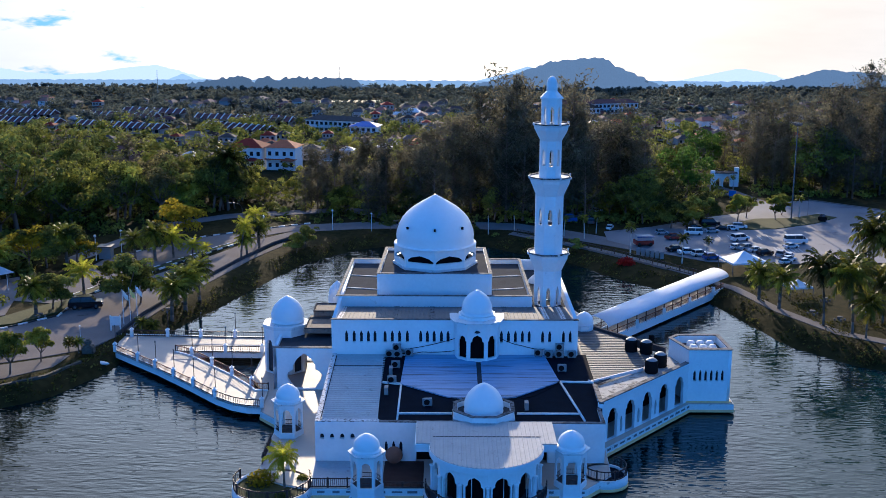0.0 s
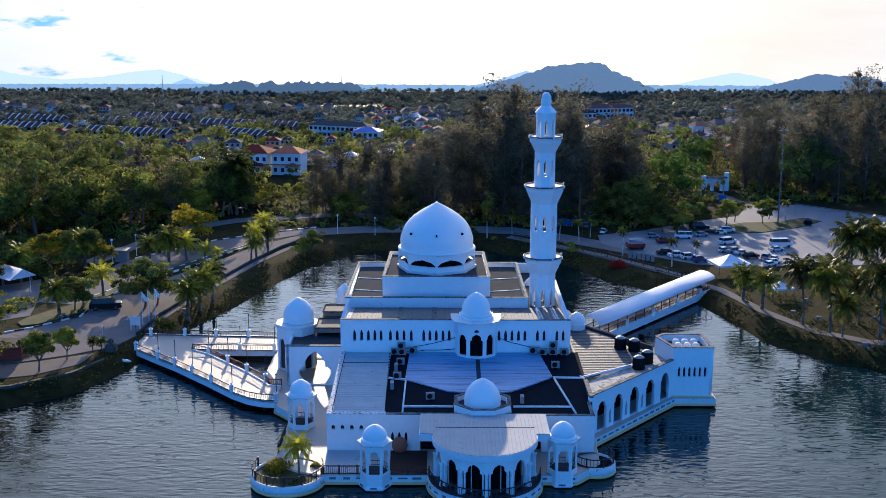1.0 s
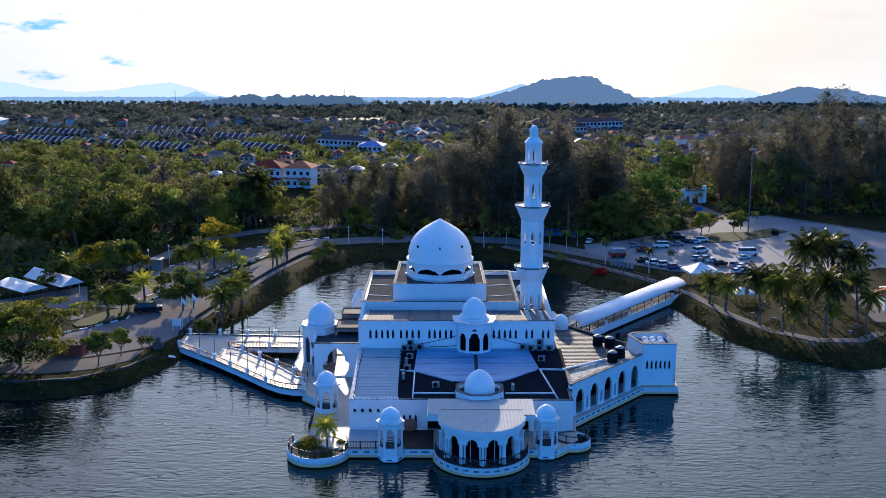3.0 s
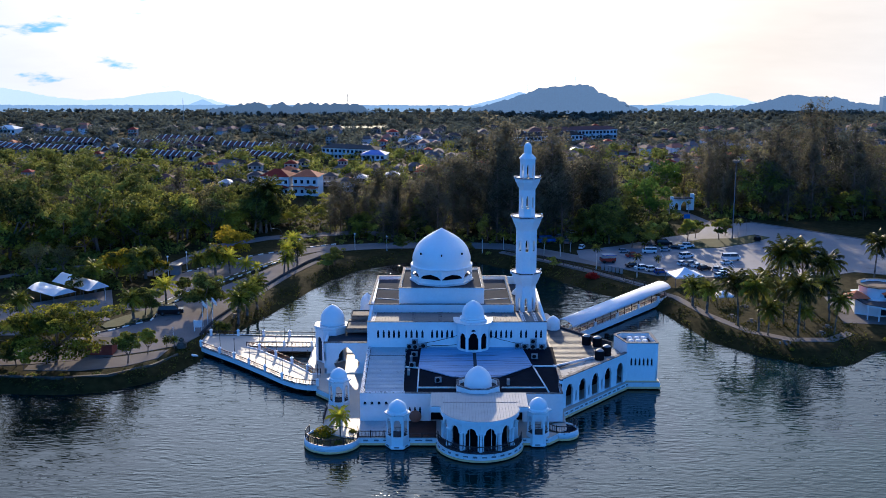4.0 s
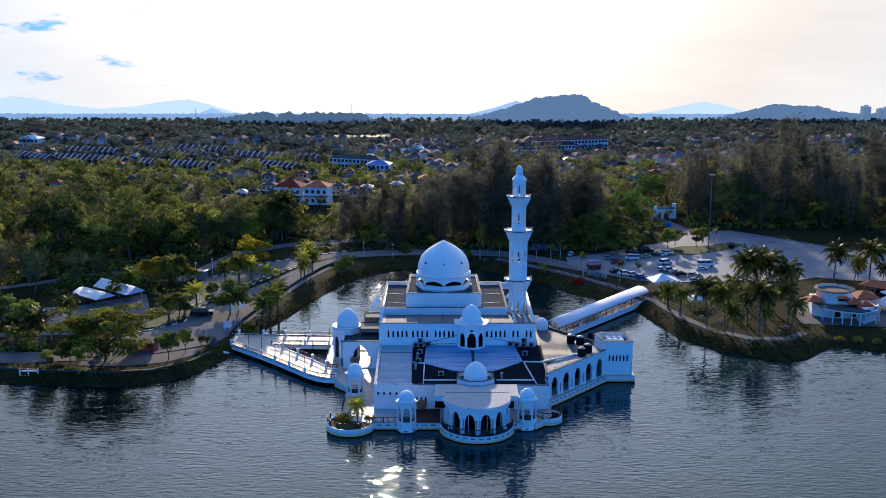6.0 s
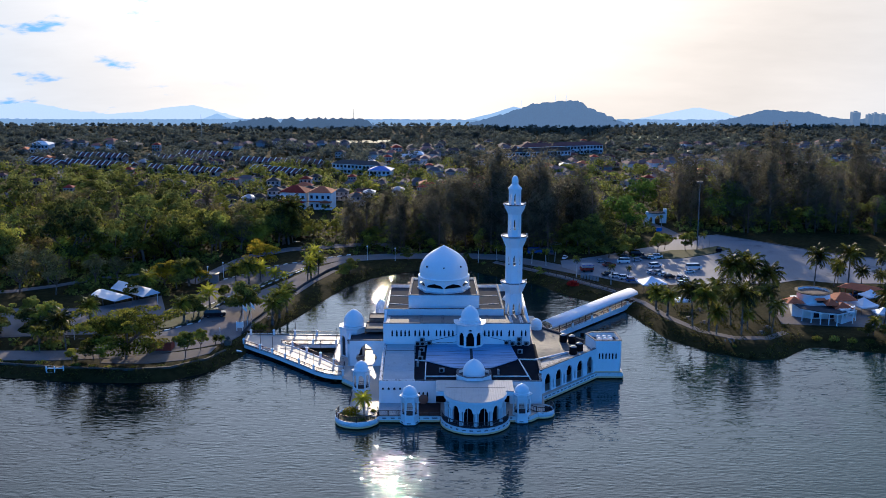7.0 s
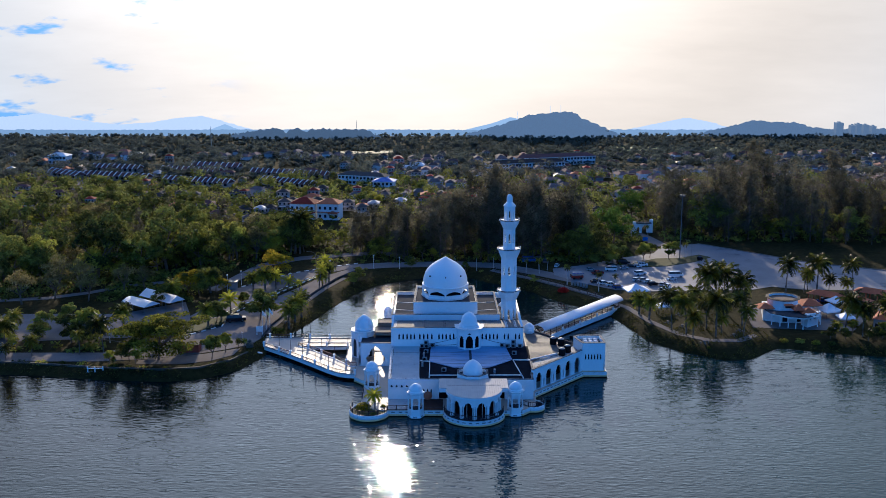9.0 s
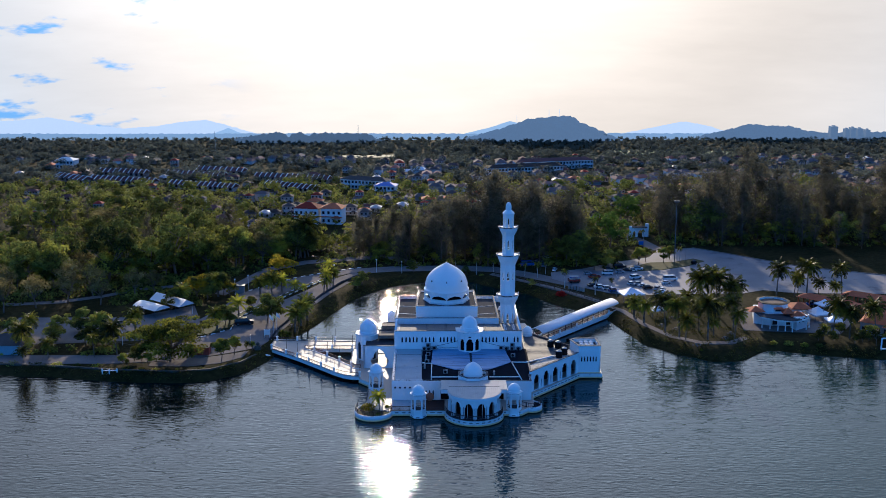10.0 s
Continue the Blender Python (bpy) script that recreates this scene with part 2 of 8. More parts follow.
GREYHOUSE = surface("dark_grey_house_roof", (0.060, 0.054, 0.052), 0.9, 0.25, 1.0, thing=0.4, spec=0.1)
HOUSEWALL = surface("painted_house_wall", (0.34, 0.31, 0.29), 0.7, 0.12, 1.0, thing=0.25, stain=(0.3, 0.28, 0.25), stain_size=0.8)
GLASS = surface("dark_window_glass", (0.02, 0.024, 0.03), 0.12, 0.2, 0.5)
TYRE = surface("tyre_rubber", (0.015, 0.015, 0.015), 0.8, 0.2, 0.2)
LAMPW = surface("white_lamp_globe", (0.80, 0.80, 0.78), 0.3, 0.03, 0.3)
STONE = surface("dark_bank_stone", (0.09, 0.08, 0.065), 0.9, 0.4, 0.5, 0.5, piece=0.4)
REDLEAF = leaf("red_leaves", (0.28, 0.02, 0.02), (0.45, 0.05, 0.03))
GREEN = leaf("green_leaves", (0.022, 0.034, 0.009), (0.50, 0.48, 0.06), rough=0.7, shine=0.07, through_light=0.45, apart=0.55, lift=1.7)
DEEP = leaf("deep_green_leaves", (0.015, 0.025, 0.009), (0.34, 0.34, 0.055), rough=0.7, shine=0.07, through_light=0.36, apart=0.55, lift=1.9)
YELLOW = leaf("yellow_green_leaves", (0.15, 0.13, 0.010), (0.52, 0.40, 0.015), through_light=0.6)
PALM = leaf("palm_leaflets", (0.010, 0.018, 0.004), (0.34, 0.31, 0.025), rough=0.5, shine=0.15, through_light=0.45, piece=0.6, lift=2.6)
GOLDPALM = leaf("golden_palm_leaflets", (0.26, 0.27, 0.015), (0.58, 0.55, 0.03), rough=0.6, shine=0.15, through_light=0.6)
CASUARINA = leaf("casuarina_needles", (0.036, 0.039, 0.026), (0.22, 0.195, 0.115), through_light=0.5, apart=0.45, lift=1.6)
# far leaves are paled and greyed so their colour carries the haze
FARLEAF = leaf("haze_paled_leaves", (0.080, 0.098, 0.088), (0.135, 0.15, 0.115), through_light=0.6)
LUSH = leaf("fresh_green_leaves", (0.028, 0.060, 0.012), (0.24, 0.36, 0.05), rough=0.7, shine=0.07, through_light=0.5)
RAINLEAF = leaf("layered_tree_leaves", (0.024, 0.034, 0.006), (0.56, 0.52, 0.045), rough=0.7, shine=0.07, through_light=0.5, piece=0.3, lift=1.5, apart=0.1)
DATELEAF = leaf("date_palm_leaflets", (0.016, 0.028, 0.006), (0.42, 0.42, 0.035), rough=0.5, shine=0.15, through_light=0.5, piece=0.6, lift=1.9)
GRASSLEAF = leaf("rough_bank_grass", (0.016, 0.022, 0.006), (0.16, 0.15, 0.03), through_light=0.4)
OLIVELEAF = leaf("olive_leaves", (0.042, 0.044, 0.020), (0.38, 0.32, 0.11), through_light=0.45, apart=0.5, lift=1.6)
FLAKY = surface("flaking_paint", (0.62, 0.62, 0.62), 0.8, 0.2, 0.5, 0.2, stain=(0.07, 0.065, 0.06), stain_size=0.22, stain_at=0.49, spec=0.1)
PATCH = surface("bare_render", (0.17, 0.17, 0.18), 0.9, 0.3, 0.3, 0.2, stain=(0.45, 0.45, 0.45), stain_size=0.2, stain_at=0.6, spec=0.1)

# ---------------------------------------------------------------- building blocks


def part(name, shape, material, parent=None, label=""):
    """Links a bmesh or a mesh as ONE mesh object under a thing or a part."""
    if isinstance(shape, bmesh.types.BMesh):
        me = bpy.data.meshes.new(name)
        shape.to_mesh(me)
        shape.free()
    else:
        me = shape
    if material is not None:
        me.materials.clear()
        me.materials.append(material)
    ob = new(name, me)
    ob.parent = parent
    return tagged(ob, label)


def thing(name, label, category, group="", kind="", at=None):
    e = new(name)
    e.empty_display_size = 0.3
    if at:
        e.location = at
    return tagged(e, label, category, group, kind)


def box(bm, x0, y0, z0, x1, y1, z1):
    v = [bm.verts.new(p) for p in ((x0, y0, z0), (x1, y0, z0), (x1, y1, z0), (x0, y1, z0), (x0, y0, z1), (x1, y0, z1), (x1, y1, z1), (x0, y1, z1))]
    for f in ((3, 2, 1, 0), (4, 5, 6, 7), (0, 1, 5, 4), (1, 2, 6, 5), (2, 3, 7, 6), (3, 0, 4, 7)):
        bm.faces.new([v[i] for i in f])
    return v


def a_box(x0, y0, z0, x1, y1, z1, round_by=0.0):
    bm = bmesh.new()
    box(bm, x0, y0, z0, x1, y1, z1)
    if round_by:
        bmesh.ops.bevel(bm, geom=bm.edges[:], offset=round_by, segments=2, affect="EDGES")
    return bm


def prism(bm, pts, z0, z1):
    """An upright body over a plan, its sides and both caps."""
    area = sum(a[0] * b[1] - b[0] * a[1] for a, b in zip(pts, pts[1:] + pts[:1]))
    if area < 0:
        pts = pts[::-1]
    lo, hi = [bm.verts.new((x, y, z0)) for x, y in pts], [bm.verts.new((x, y, z1)) for x, y in pts]
    n = len(pts)
    for i in range(n):
        bm.faces.new((lo[i], lo[(i + 1) % n], hi[(i + 1) % n], hi[i]))
    bm.faces.new(hi)
    bm.faces.new(lo[::-1])


def a_prism(pts, z0, z1):
    bm = bmesh.new()
    prism(bm, pts, z0, z1)
    return bm


def ring_wall(pts, z0, z1, inset, closed=True):
    """A low wall or parapet along a plan line, with its thickness to the left of the line's way."""
    bm = bmesh.new()
    n = len(pts)
    inner = []
    for i, p in enumerate(pts):
        a = Vector(pts[(i - 1) % n] if closed or i else p)
        b = Vector(pts[(i + 1) % n] if closed or i < n - 1 else p)
        here = Vector(p)
        d1, d2 = (here - a), (b - here)
        d1 = d1.normalized() if d1.length else d2.normalized()
        d2 = d2.normalized() if d2.length else d1
        m = Vector((-(d1 + d2).y, (d1 + d2).x))
        m = m.normalized() if m.length > 1e-6 else Vector((-d1.y, d1.x))
        k = max(0.4, m.dot(Vector((-d1.y, d1.x))))
        inner.append(here + m * (inset / k))
    for i in range(n if closed else n - 1):
        j = (i + 1) % n
        q = [Vector(pts[i]), Vector(pts[j]), inner[j], inner[i]]
        lo, hi = [bm.verts.new((p.x, p.y, z0)) for p in q], [bm.verts.new((p.x, p.y, z1)) for p in q]
        bm.faces.new(hi); bm.faces.new(lo[::-1])
        for a in range(4):
            b = (a + 1) % 4
            if closed and a in (1, 3):
                continue
            bm.faces.new((lo[a], lo[b], hi[b], hi[a]))
    bmesh.ops.remove_doubles(bm, verts=bm.verts[:], dist=0.001)
    bmesh.ops.recalc_face_normals(bm, faces=bm.faces[:])
    return bm


def lathe(bm, profile, n=32, x=0.0, y=0.0, turn=0.0, smooth=True):
    rings = []
    for r, z in profile:
        if r < 1e-4:
            rings.append([bm.verts.new((x, y, z))])
        else:
            rings.append([bm.verts.new((x + r * math.cos(turn + 2 * math.pi * i / n), y + r * math.sin(turn + 2 * math.pi * i / n), z)) for i in range(n)])
    for a, b in zip(rings, rings[1:]):
        for i in range(n):
            j = (i + 1) % n
            if len(a) == 1 and len(b) == 1:
                break
            if len(a) == 1:
                f = bm.faces.new((a[0], b[j], b[i]))
            elif len(b) == 1:
                f = bm.faces.new((a[i], a[j], b[0]))
            else:
                f = bm.faces.new((a[i], a[j], b[j], b[i]))
            f.smooth = smooth
    return bm


def a_lathe(profile, n=32, x=0.0, y=0.0, turn=0.0, smooth=True):
    bm = bmesh.new()
    lathe(bm, profile, n, x, y, turn, smooth)
    bmesh.ops.recalc_face_normals(bm, faces=bm.faces[:])
    return bm


DOME_LINE = [(0, 1.0), (0.1, 1.012), (0.2, 0.995), (0.36, 0.93), (0.47, 0.863), (0.57, 0.765), (0.68, 0.625), (0.76, 0.49), (0.84, 0.335), (0.92, 0.165), (0.97, 0.055), (1, 0)]


ROUND_LINE = [(0, 1.0), (0.12, 1.03), (0.28, 1.01), (0.45, 0.93), (0.6, 0.81), (0.73, 0.65), (0.83, 0.47), (0.91, 0.29), (0.96, 0.14), (1, 0)]


def bulb(r, z0, h):
    """Profile of a small round dome with a short point."""
    return [(r * q, z0 + h * s) for s, q in ROUND_LINE]


def onion(r, z0, h):
    """Profile of a dome that swells a little above its foot and runs straight into a point."""
    return [(r * q, z0 + h * s) for s, q in DOME_LINE]


def arch(w, h, style="pointed"):
    """Outline of an opening, its foot in the middle of the lower edge."""
    a = w / 2
    if style == "pointed":
        s = h - 0.75 * w
        return [(-a, 0), (a, 0), (a, s), (a * 0.94, s + 0.22 * w), (a * 0.66, s + 0.47 * w), (a * 0.3, s + 0.64 * w), (0, h), (-a * 0.3, s + 0.64 * w), (-a * 0.66, s + 0.47 * w), (-a * 0.94, s + 0.22 * w), (-a, s)]
    if style == "slot":
        s = h - 1.1 * w
        return [(-a, 0), (a, 0), (a, s), (a * 0.6, s + 0.28 * w), (a * 0.6, s + 0.62 * w), (0, h), (-a * 0.6, s + 0.62 * w), (-a * 0.6, s + 0.28 * w), (-a, s)]
    # shouldered, with a foil below the crown
    s = h - 0.62 * w
    half = [(a, 0), (a, s), (a * 0.98, s + 0.07 * w), (a * 0.82, s + 0.12 * w), (a * 0.74, s + 0.15 * w), (a * 0.74, s + 0.26 * w), (a * 0.66, s + 0.40 * w), (a * 0.44, s + 0.52 * w), (a * 0.2, s + 0.57 * w), (0, h)]
    return half + [(-x, y) for x, y in half[-2::-1]]


def holed(outer, holes, thick):
    """A plate with openings right through it, in its own x (along) and y (up), thick on both sides of z = 0."""
    cu = bpy.data.curves.new("plate", "CURVE")
    cu.dimensions, cu.fill_mode, cu.extrude = "2D", "BOTH", thick / 2
    for loop in (outer, *holes):
        s = cu.splines.new("POLY")
        s.points.add(len(loop) - 1)
        for q, (u, v) in zip(s.points, loop):
            q.co = (u, v, 0, 1)
        s.use_cyclic_u = True
    ob = bpy.data.objects.new("plate", cu)
    me = bpy.data.meshes.new_from_object(ob)
    bpy.data.objects.remove(ob)
    bpy.data.curves.remove(cu)
    return me


def wall_mesh(p0, p1, z0, z1, thick, openings=(), top=None):
    """A wall from p0 to p1 (its outer face on that line, its body to the left). openings: (distance along, sill height, outline)."""
    a, b = Vector((*p0, 0)), Vector((*p1, 0))
    long = (b - a).length
    u = (b - a) / long
    outer = [(0, z0), (long, z0), (long, z1), (0, z1)] if top is None else [(0, z0), (long, z0)] + top[::-1]
    me = holed(outer, [[(d + x, s + y) for x, y in outline] for d, s, outline in openings], thick)
    n = Vector((u.y, -u.x, 0))
    m = Matrix(((u.x, 0, n.x, a.x - n.x * thick / 2), (u.y, 0, n.y, a.y - n.y * thick / 2), (0, 1, 0, 0), (0, 0, 0, 1)))
    me.transform(m)
    return me


def tube(bm, a, b, r0, r1, n=6):
    a, b = Vector(a), Vector(b)
    d = (b - a).normalized()
    s = d.orthogonal().normalized()
    t = d.cross(s)
    ra = [bm.verts.new(a + (s * math.cos(2 * math.pi * i / n) + t * math.sin(2 * math.pi * i / n)) * r0) for i in range(n)]
    rb = [bm.verts.new(b + (s * math.cos(2 * math.pi * i / n) + t * math.sin(2 * math.pi * i / n)) * r1) for i in range(n)]
    for i in range(n):
        f = bm.faces.new((ra[i], ra[(i + 1) % n], rb[(i + 1) % n], rb[i]))
        f.smooth = True
    bm.faces.new(rb)
    bm.faces.new(ra[::-1])


def circle(x, y, r, n=32, a0=0.0, a1=360.0):
    k = n if a1 - a0 < 359 else n - 1
    return [(x + r * math.cos(radians(a0 + (a1 - a0) * i / (n - (0 if a1 - a0 < 359 else 0)))), y + r * math.sin(radians(a0 + (a1 - a0) * i / n))) for i in range(k + 1)]


# ---------------------------------------------------------------- land and water
SHORE = [(-900, 9), (-130, 5), (-86, 3.2), (-76, 2.4), (-64, 0.5), (-52, -0.4), (-45, 0.6), (-39, 4.3), (-35.6, 10), (-34.3, 15), (-31.6, 22.7), (-28.5, 28.5), (-25.6, 36), (-22.6, 42.7),
         (-19.9, 47.6), (-16, 52), (-11.5, 55.4), (-4.7, 58), (6.1, 58), (10.1, 55.1), (15, 51.5), (20.5, 48.3), (24.5, 43), (29.3, 38.2), (33.5, 36), (36.5, 31.5), (39.3, 23.7), (41.7, 17.4),
         (47.3, 12.1), (54, 8.5), (59.5, 9.1), (63, 12), (66.7, 14.5), (72.8, 12.6), (86, 9.9), (140, 6), (900, 4)]
GROUND = 1.3


def land_height(xs, ys):
    """Height of the ground at points: banks fall to the water, and far land drops to fit the camera's view."""
    px, py = np.asarray(xs, float), np.asarray(ys, float)
    best = np.full(px.shape, 1e9)
    for (ax, ay), (bx, by) in zip(SHORE, SHORE[1:]):
        dx, dy = bx - ax, by - ay
        t = np.clip(((px - ax) * dx + (py - ay) * dy) / (dx * dx + dy * dy), 0, 1)
        best = np.minimum(best, np.hypot(px - ax - t * dx, py - ay - t * dy))
    loop = SHORE + [(900, -3000), (-900, -3000)]
    inside = np.zeros(px.shape, bool)
    for (ax, ay), (bx, by) in zip(loop, loop[1:] + loop[:1]):
        if ay == by:
            continue
        cross = ((ay > py) != (by > py)) & (px < (bx - ax) * (py - ay) / (by - ay) + ax)
        inside ^= cross
    d = np.where(inside, -best, best)
    steep = np.where((px < -36) & (py < 30), 1.6, 3.2)
    z = np.where(d < 0, np.maximum(-2.0, d * 0.5), GROUND * np.clip(d / steep, 0, 1) ** 0.8)
    z = np.where(py > 264, z - (py - 264) * 0.30, z)
    return z, d


def build_ground():
    gx = np.concatenate([np.linspace(-1500, -230, 14), np.arange(-220, -100, 8), np.arange(-100, 100, 1.25), np.arange(100, 221, 8), np.linspace(230, 1500, 14)])
    gy = np.concatenate([[-30], np.arange(-8, 70, 1.25), np.arange(70, 264, 6), [264, 270, 300, 400, 700, 1500]])
    X, Y = np.meshgrid(gx, gy)
    Z, D = land_height(X, Y)
    wob = np.array([noise.noise((x * 0.25, y * 0.25, 3.0)) for x, y in zip(X.ravel(), Y.ravel())]).reshape(X.shape)
    Z = Z + np.where((D > 0) & (D < 3), wob * 0.22, np.where(D > 0, wob * 0.02, 0))
    nx, ny = len(gx), len(gy)
    verts = np.stack([X, Y, Z], -1).reshape(-1, 3)
    i = np.arange((ny - 1) * nx).reshape(ny - 1, nx)[:, :-1].ravel()
    faces = np.stack([i, i + 1, i + nx + 1, i + nx], -1)
    me = bpy.data.meshes.new("ground")
    me.from_pydata(verts.tolist(), [], faces.tolist())
    me.polygons.foreach_set("use_smooth", [True] * len(me.polygons))
    m = bpy.data.materials.new("earth_and_grass")
    m.use_nodes = True
    t = m.node_tree
    t.nodes.clear()
    add, link = nodes_of(t)
    geo = add("ShaderNodeNewGeometry")
    b = add("ShaderNodeBsdfPrincipled", Roughness=1.0)
    b.inputs["Specular IOR Level"].default_value = 0.05
    n1, n2, n3 = add("ShaderNodeTexNoise", Scale=0.09, Detail=5.0), add("ShaderNodeTexNoise", Scale=0.9, Detail=5.0), add("ShaderNodeTexNoise", Scale=9.0, Detail=3.0)
    for n in (n1, n2, n3):
        link(geo.outputs["Position"], n.inputs[0])
    r1 = add("ShaderNodeValToRGB")
    r1.color_ramp.elements[0].position, r1.color_ramp.elements[1].position = 0.38, 0.62
    r1.color_ramp.elements[0].color, r1.color_ramp.elements[1].color = (0.012, 0.014, 0.004, 1), (0.045, 0.034, 0.013, 1)
    link(n1.outputs[0], r1.inputs[0])
    r2 = add("ShaderNodeValToRGB")
    r2.color_ramp.elements[0].position, r2.color_ramp.elements[1].position = 0.35, 0.68
    r2.color_ramp.elements[0].color, r2.color_ramp.elements[1].color = (0.010, 0.012, 0.004, 1), (0.050, 0.044, 0.014, 1)
    link(n2.outputs[0], r2.inputs[0])
    mx = add("ShaderNodeMix"); mx.data_type = "RGBA"; mx.inputs[0].default_value = 0.5
    link(r1.outputs[0], mx.inputs[6]); link(r2.outputs[0], mx.inputs[7])
    link(mx.outputs[2], b.inputs["Base Color"])
    bp = add("ShaderNodeBump", Strength=0.5, Distance=0.12)
    link(n3.outputs[0], bp.inputs["Height"]); link(bp.outputs[0], b.inputs["Normal"])
    link(b.outputs[0], add("ShaderNodeOutputMaterial").inputs[0])
    me.materials.append(m)
    tagged(new("ground", me), "bare earth and dry grass banks round the lagoon", "ground", kind="structure")


def build_water():
    bm = bmesh.new()
    v = [bm.verts.new(p) for p in ((-1500, -1500, 0), (1500, -1500, 0), (1500, 66, 0), (-1500, 66, 0))]
    bm.faces.new(v)
    m = bpy.data.materials.new("lagoon_water")
    m.use_nodes = True
    t = m.node_tree
    t.nodes.clear()
    add, link = nodes_of(t)
    geo = add("ShaderNodeNewGeometry")
    b = add("ShaderNodeBsdfPrincipled", Roughness=0.03, IOR=1.35)
    big = add("ShaderNodeTexNoise", Scale=0.02, Detail=3.0)
    link(geo.outputs["Position"], big.inputs[0])
    ramp = add("ShaderNodeValToRGB")
    ramp.color_ramp.elements[0].position, ramp.color_ramp.elements[1].position = 0.40, 0.62
    ramp.color_ramp.elements[0].color, ramp.color_ramp.elements[1].color = (0.0008, 0.0035, 0.0045, 1), (0.004, 0.016, 0.017, 1)
    link(big.outputs[0], ramp.inputs[0])
    # body colour turns greener towards the open side, beyond the wing
    place = add("ShaderNodeSeparateXYZ"); link(geo.outputs["Position"], place.inputs[0])
    green_side = add("ShaderNodeMapRange"); green_side.interpolation_type = "SMOOTHSTEP"
    green_side.inputs["From Min"].default_value, green_side.inputs["From Max"].default_value = 14.0, 62.0
    link(place.outputs["X"], green_side.inputs[0])
    over = add("ShaderNodeMix"); over.data_type = "RGBA"; over.inputs[7].default_value = (0.008, 0.031, 0.032, 1)
    link(green_side.outputs[0], over.inputs[0]); link(ramp.outputs[0], over.inputs[6]); link(over.outputs[2], b.inputs["Base Color"])
    turn = add("ShaderNodeMapping"); turn.inputs["Scale"].default_value = (0.42, 1.15, 1.0); turn.inputs["Rotation"].default_value = (0, 0, 0.25)
    link(geo.outputs["Position"], turn.inputs[0])
    w1, w2 = add("ShaderNodeTexNoise", Scale=1.45, Detail=1.6, Roughness=0.55), add("ShaderNodeTexNoise", Scale=0.22, Detail=2.0)
    link(turn.outputs[0], w1.inputs[0]); link(turn.outputs[0], w2.inputs[0])
    # the lagoon behind the building lies calm, the open water is ruffled
    sep = add("ShaderNodeSeparateXYZ"); link(geo.outputs["Position"], sep.inputs[0])
    calm = add("ShaderNodeMapRange"); calm.interpolation_type = "SMOOTHSTEP"
    calm.inputs["From Min"].default_value, calm.inputs["From Max"].default_value = 5.0, 35.0
    calm.inputs["To Min"].default_value, calm.inputs["To Max"].default_value = 0.155, 0.11
    link(sep.outputs["Y"], calm.inputs[0])
    b1 = add("ShaderNodeBump", Distance=0.5); b2 = add("ShaderNodeBump", Strength=0.05, Distance=1.0)
    # puffs of wind leave the surface rougher here and smoother there
    puff = add("ShaderNodeTexNoise", Scale=0.5, Detail=3.0, Roughness=0.7)
    link(turn.outputs[0], puff.inputs[0])
    rough_of = add("ShaderNodeMapRange")
    rough_of.inputs["From Min"].default_value, rough_of.inputs["From Max"].default_value = 0.36, 0.66
    rough_of.inputs["To Min"].default_value, rough_of.inputs["To Max"].default_value = 0.35, 1.8
    link(puff.outputs[0], rough_of.inputs[0])
    ripple = add("ShaderNodeMath"); ripple.operation = "MULTIPLY"
    link(calm.outputs[0], ripple.inputs[0]); link(rough_of.outputs[0], ripple.inputs[1])
    link(ripple.outputs[0], b1.inputs["Strength"])
    link(w2.outputs[0], b2.inputs["Height"]); link(w1.outputs[0], b1.inputs["Height"])
    link(b2.outputs[0], b1.inputs["Normal"]); link(b1.outputs[0], b.inputs["Normal"])
    link(b.outputs[0], add("ShaderNodeOutputMaterial").inputs[0])
    tagged(part("water", bm, m), "dark teal rippled lagoon water with sun glitter", "water", kind="structure")


def build_hill(name, ridge, y, depth, material, label, rough=0.5, seed=0):
    """A hill with a ridge line of (x, height) at about y, sloping to front and back."""
    xs = np.linspace(ridge[0][0], ridge[-1][0], max(24, int((ridge[-1][0] - ridge[0][0]) / 0.8)))
    top = np.interp(xs, [p[0] for p in ridge], [p[1] for p in ridge])
    rows = 9
    verts, faces = [], []
    for j in range(rows):
        s = (j / (rows - 1)) * 2 - 1
        fall = 1 - abs(s) ** 1.5
        for x, z in zip(xs, top):
            n = noise.fractal((x * 0.5, s * 4.0, seed * 7.3), 1.0, 2.0, 4)
            foot = -6.0
            verts.append((x + n * 0.3, y + s * depth, foot + (z - foot) * fall + n * rough * (0.3 + fall)))
    n = len(xs)
    for j in range(rows - 1):
        for i in range(n - 1):
            a = j * n + i
            faces.append((a, a + 1, a + n + 1, a + n))
    me = bpy.data.meshes.new(name)
    me.from_pydata(verts, [], faces)
    me.materials.append(material)
    return tagged(new(name, me), label, "hill", kind="structure")


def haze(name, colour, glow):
    """Far land with haze put in as a glow: dull ground colour plus emission."""
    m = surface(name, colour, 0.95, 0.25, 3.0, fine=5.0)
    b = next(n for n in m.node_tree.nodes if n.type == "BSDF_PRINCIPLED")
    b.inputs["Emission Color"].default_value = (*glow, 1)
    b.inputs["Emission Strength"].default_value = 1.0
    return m


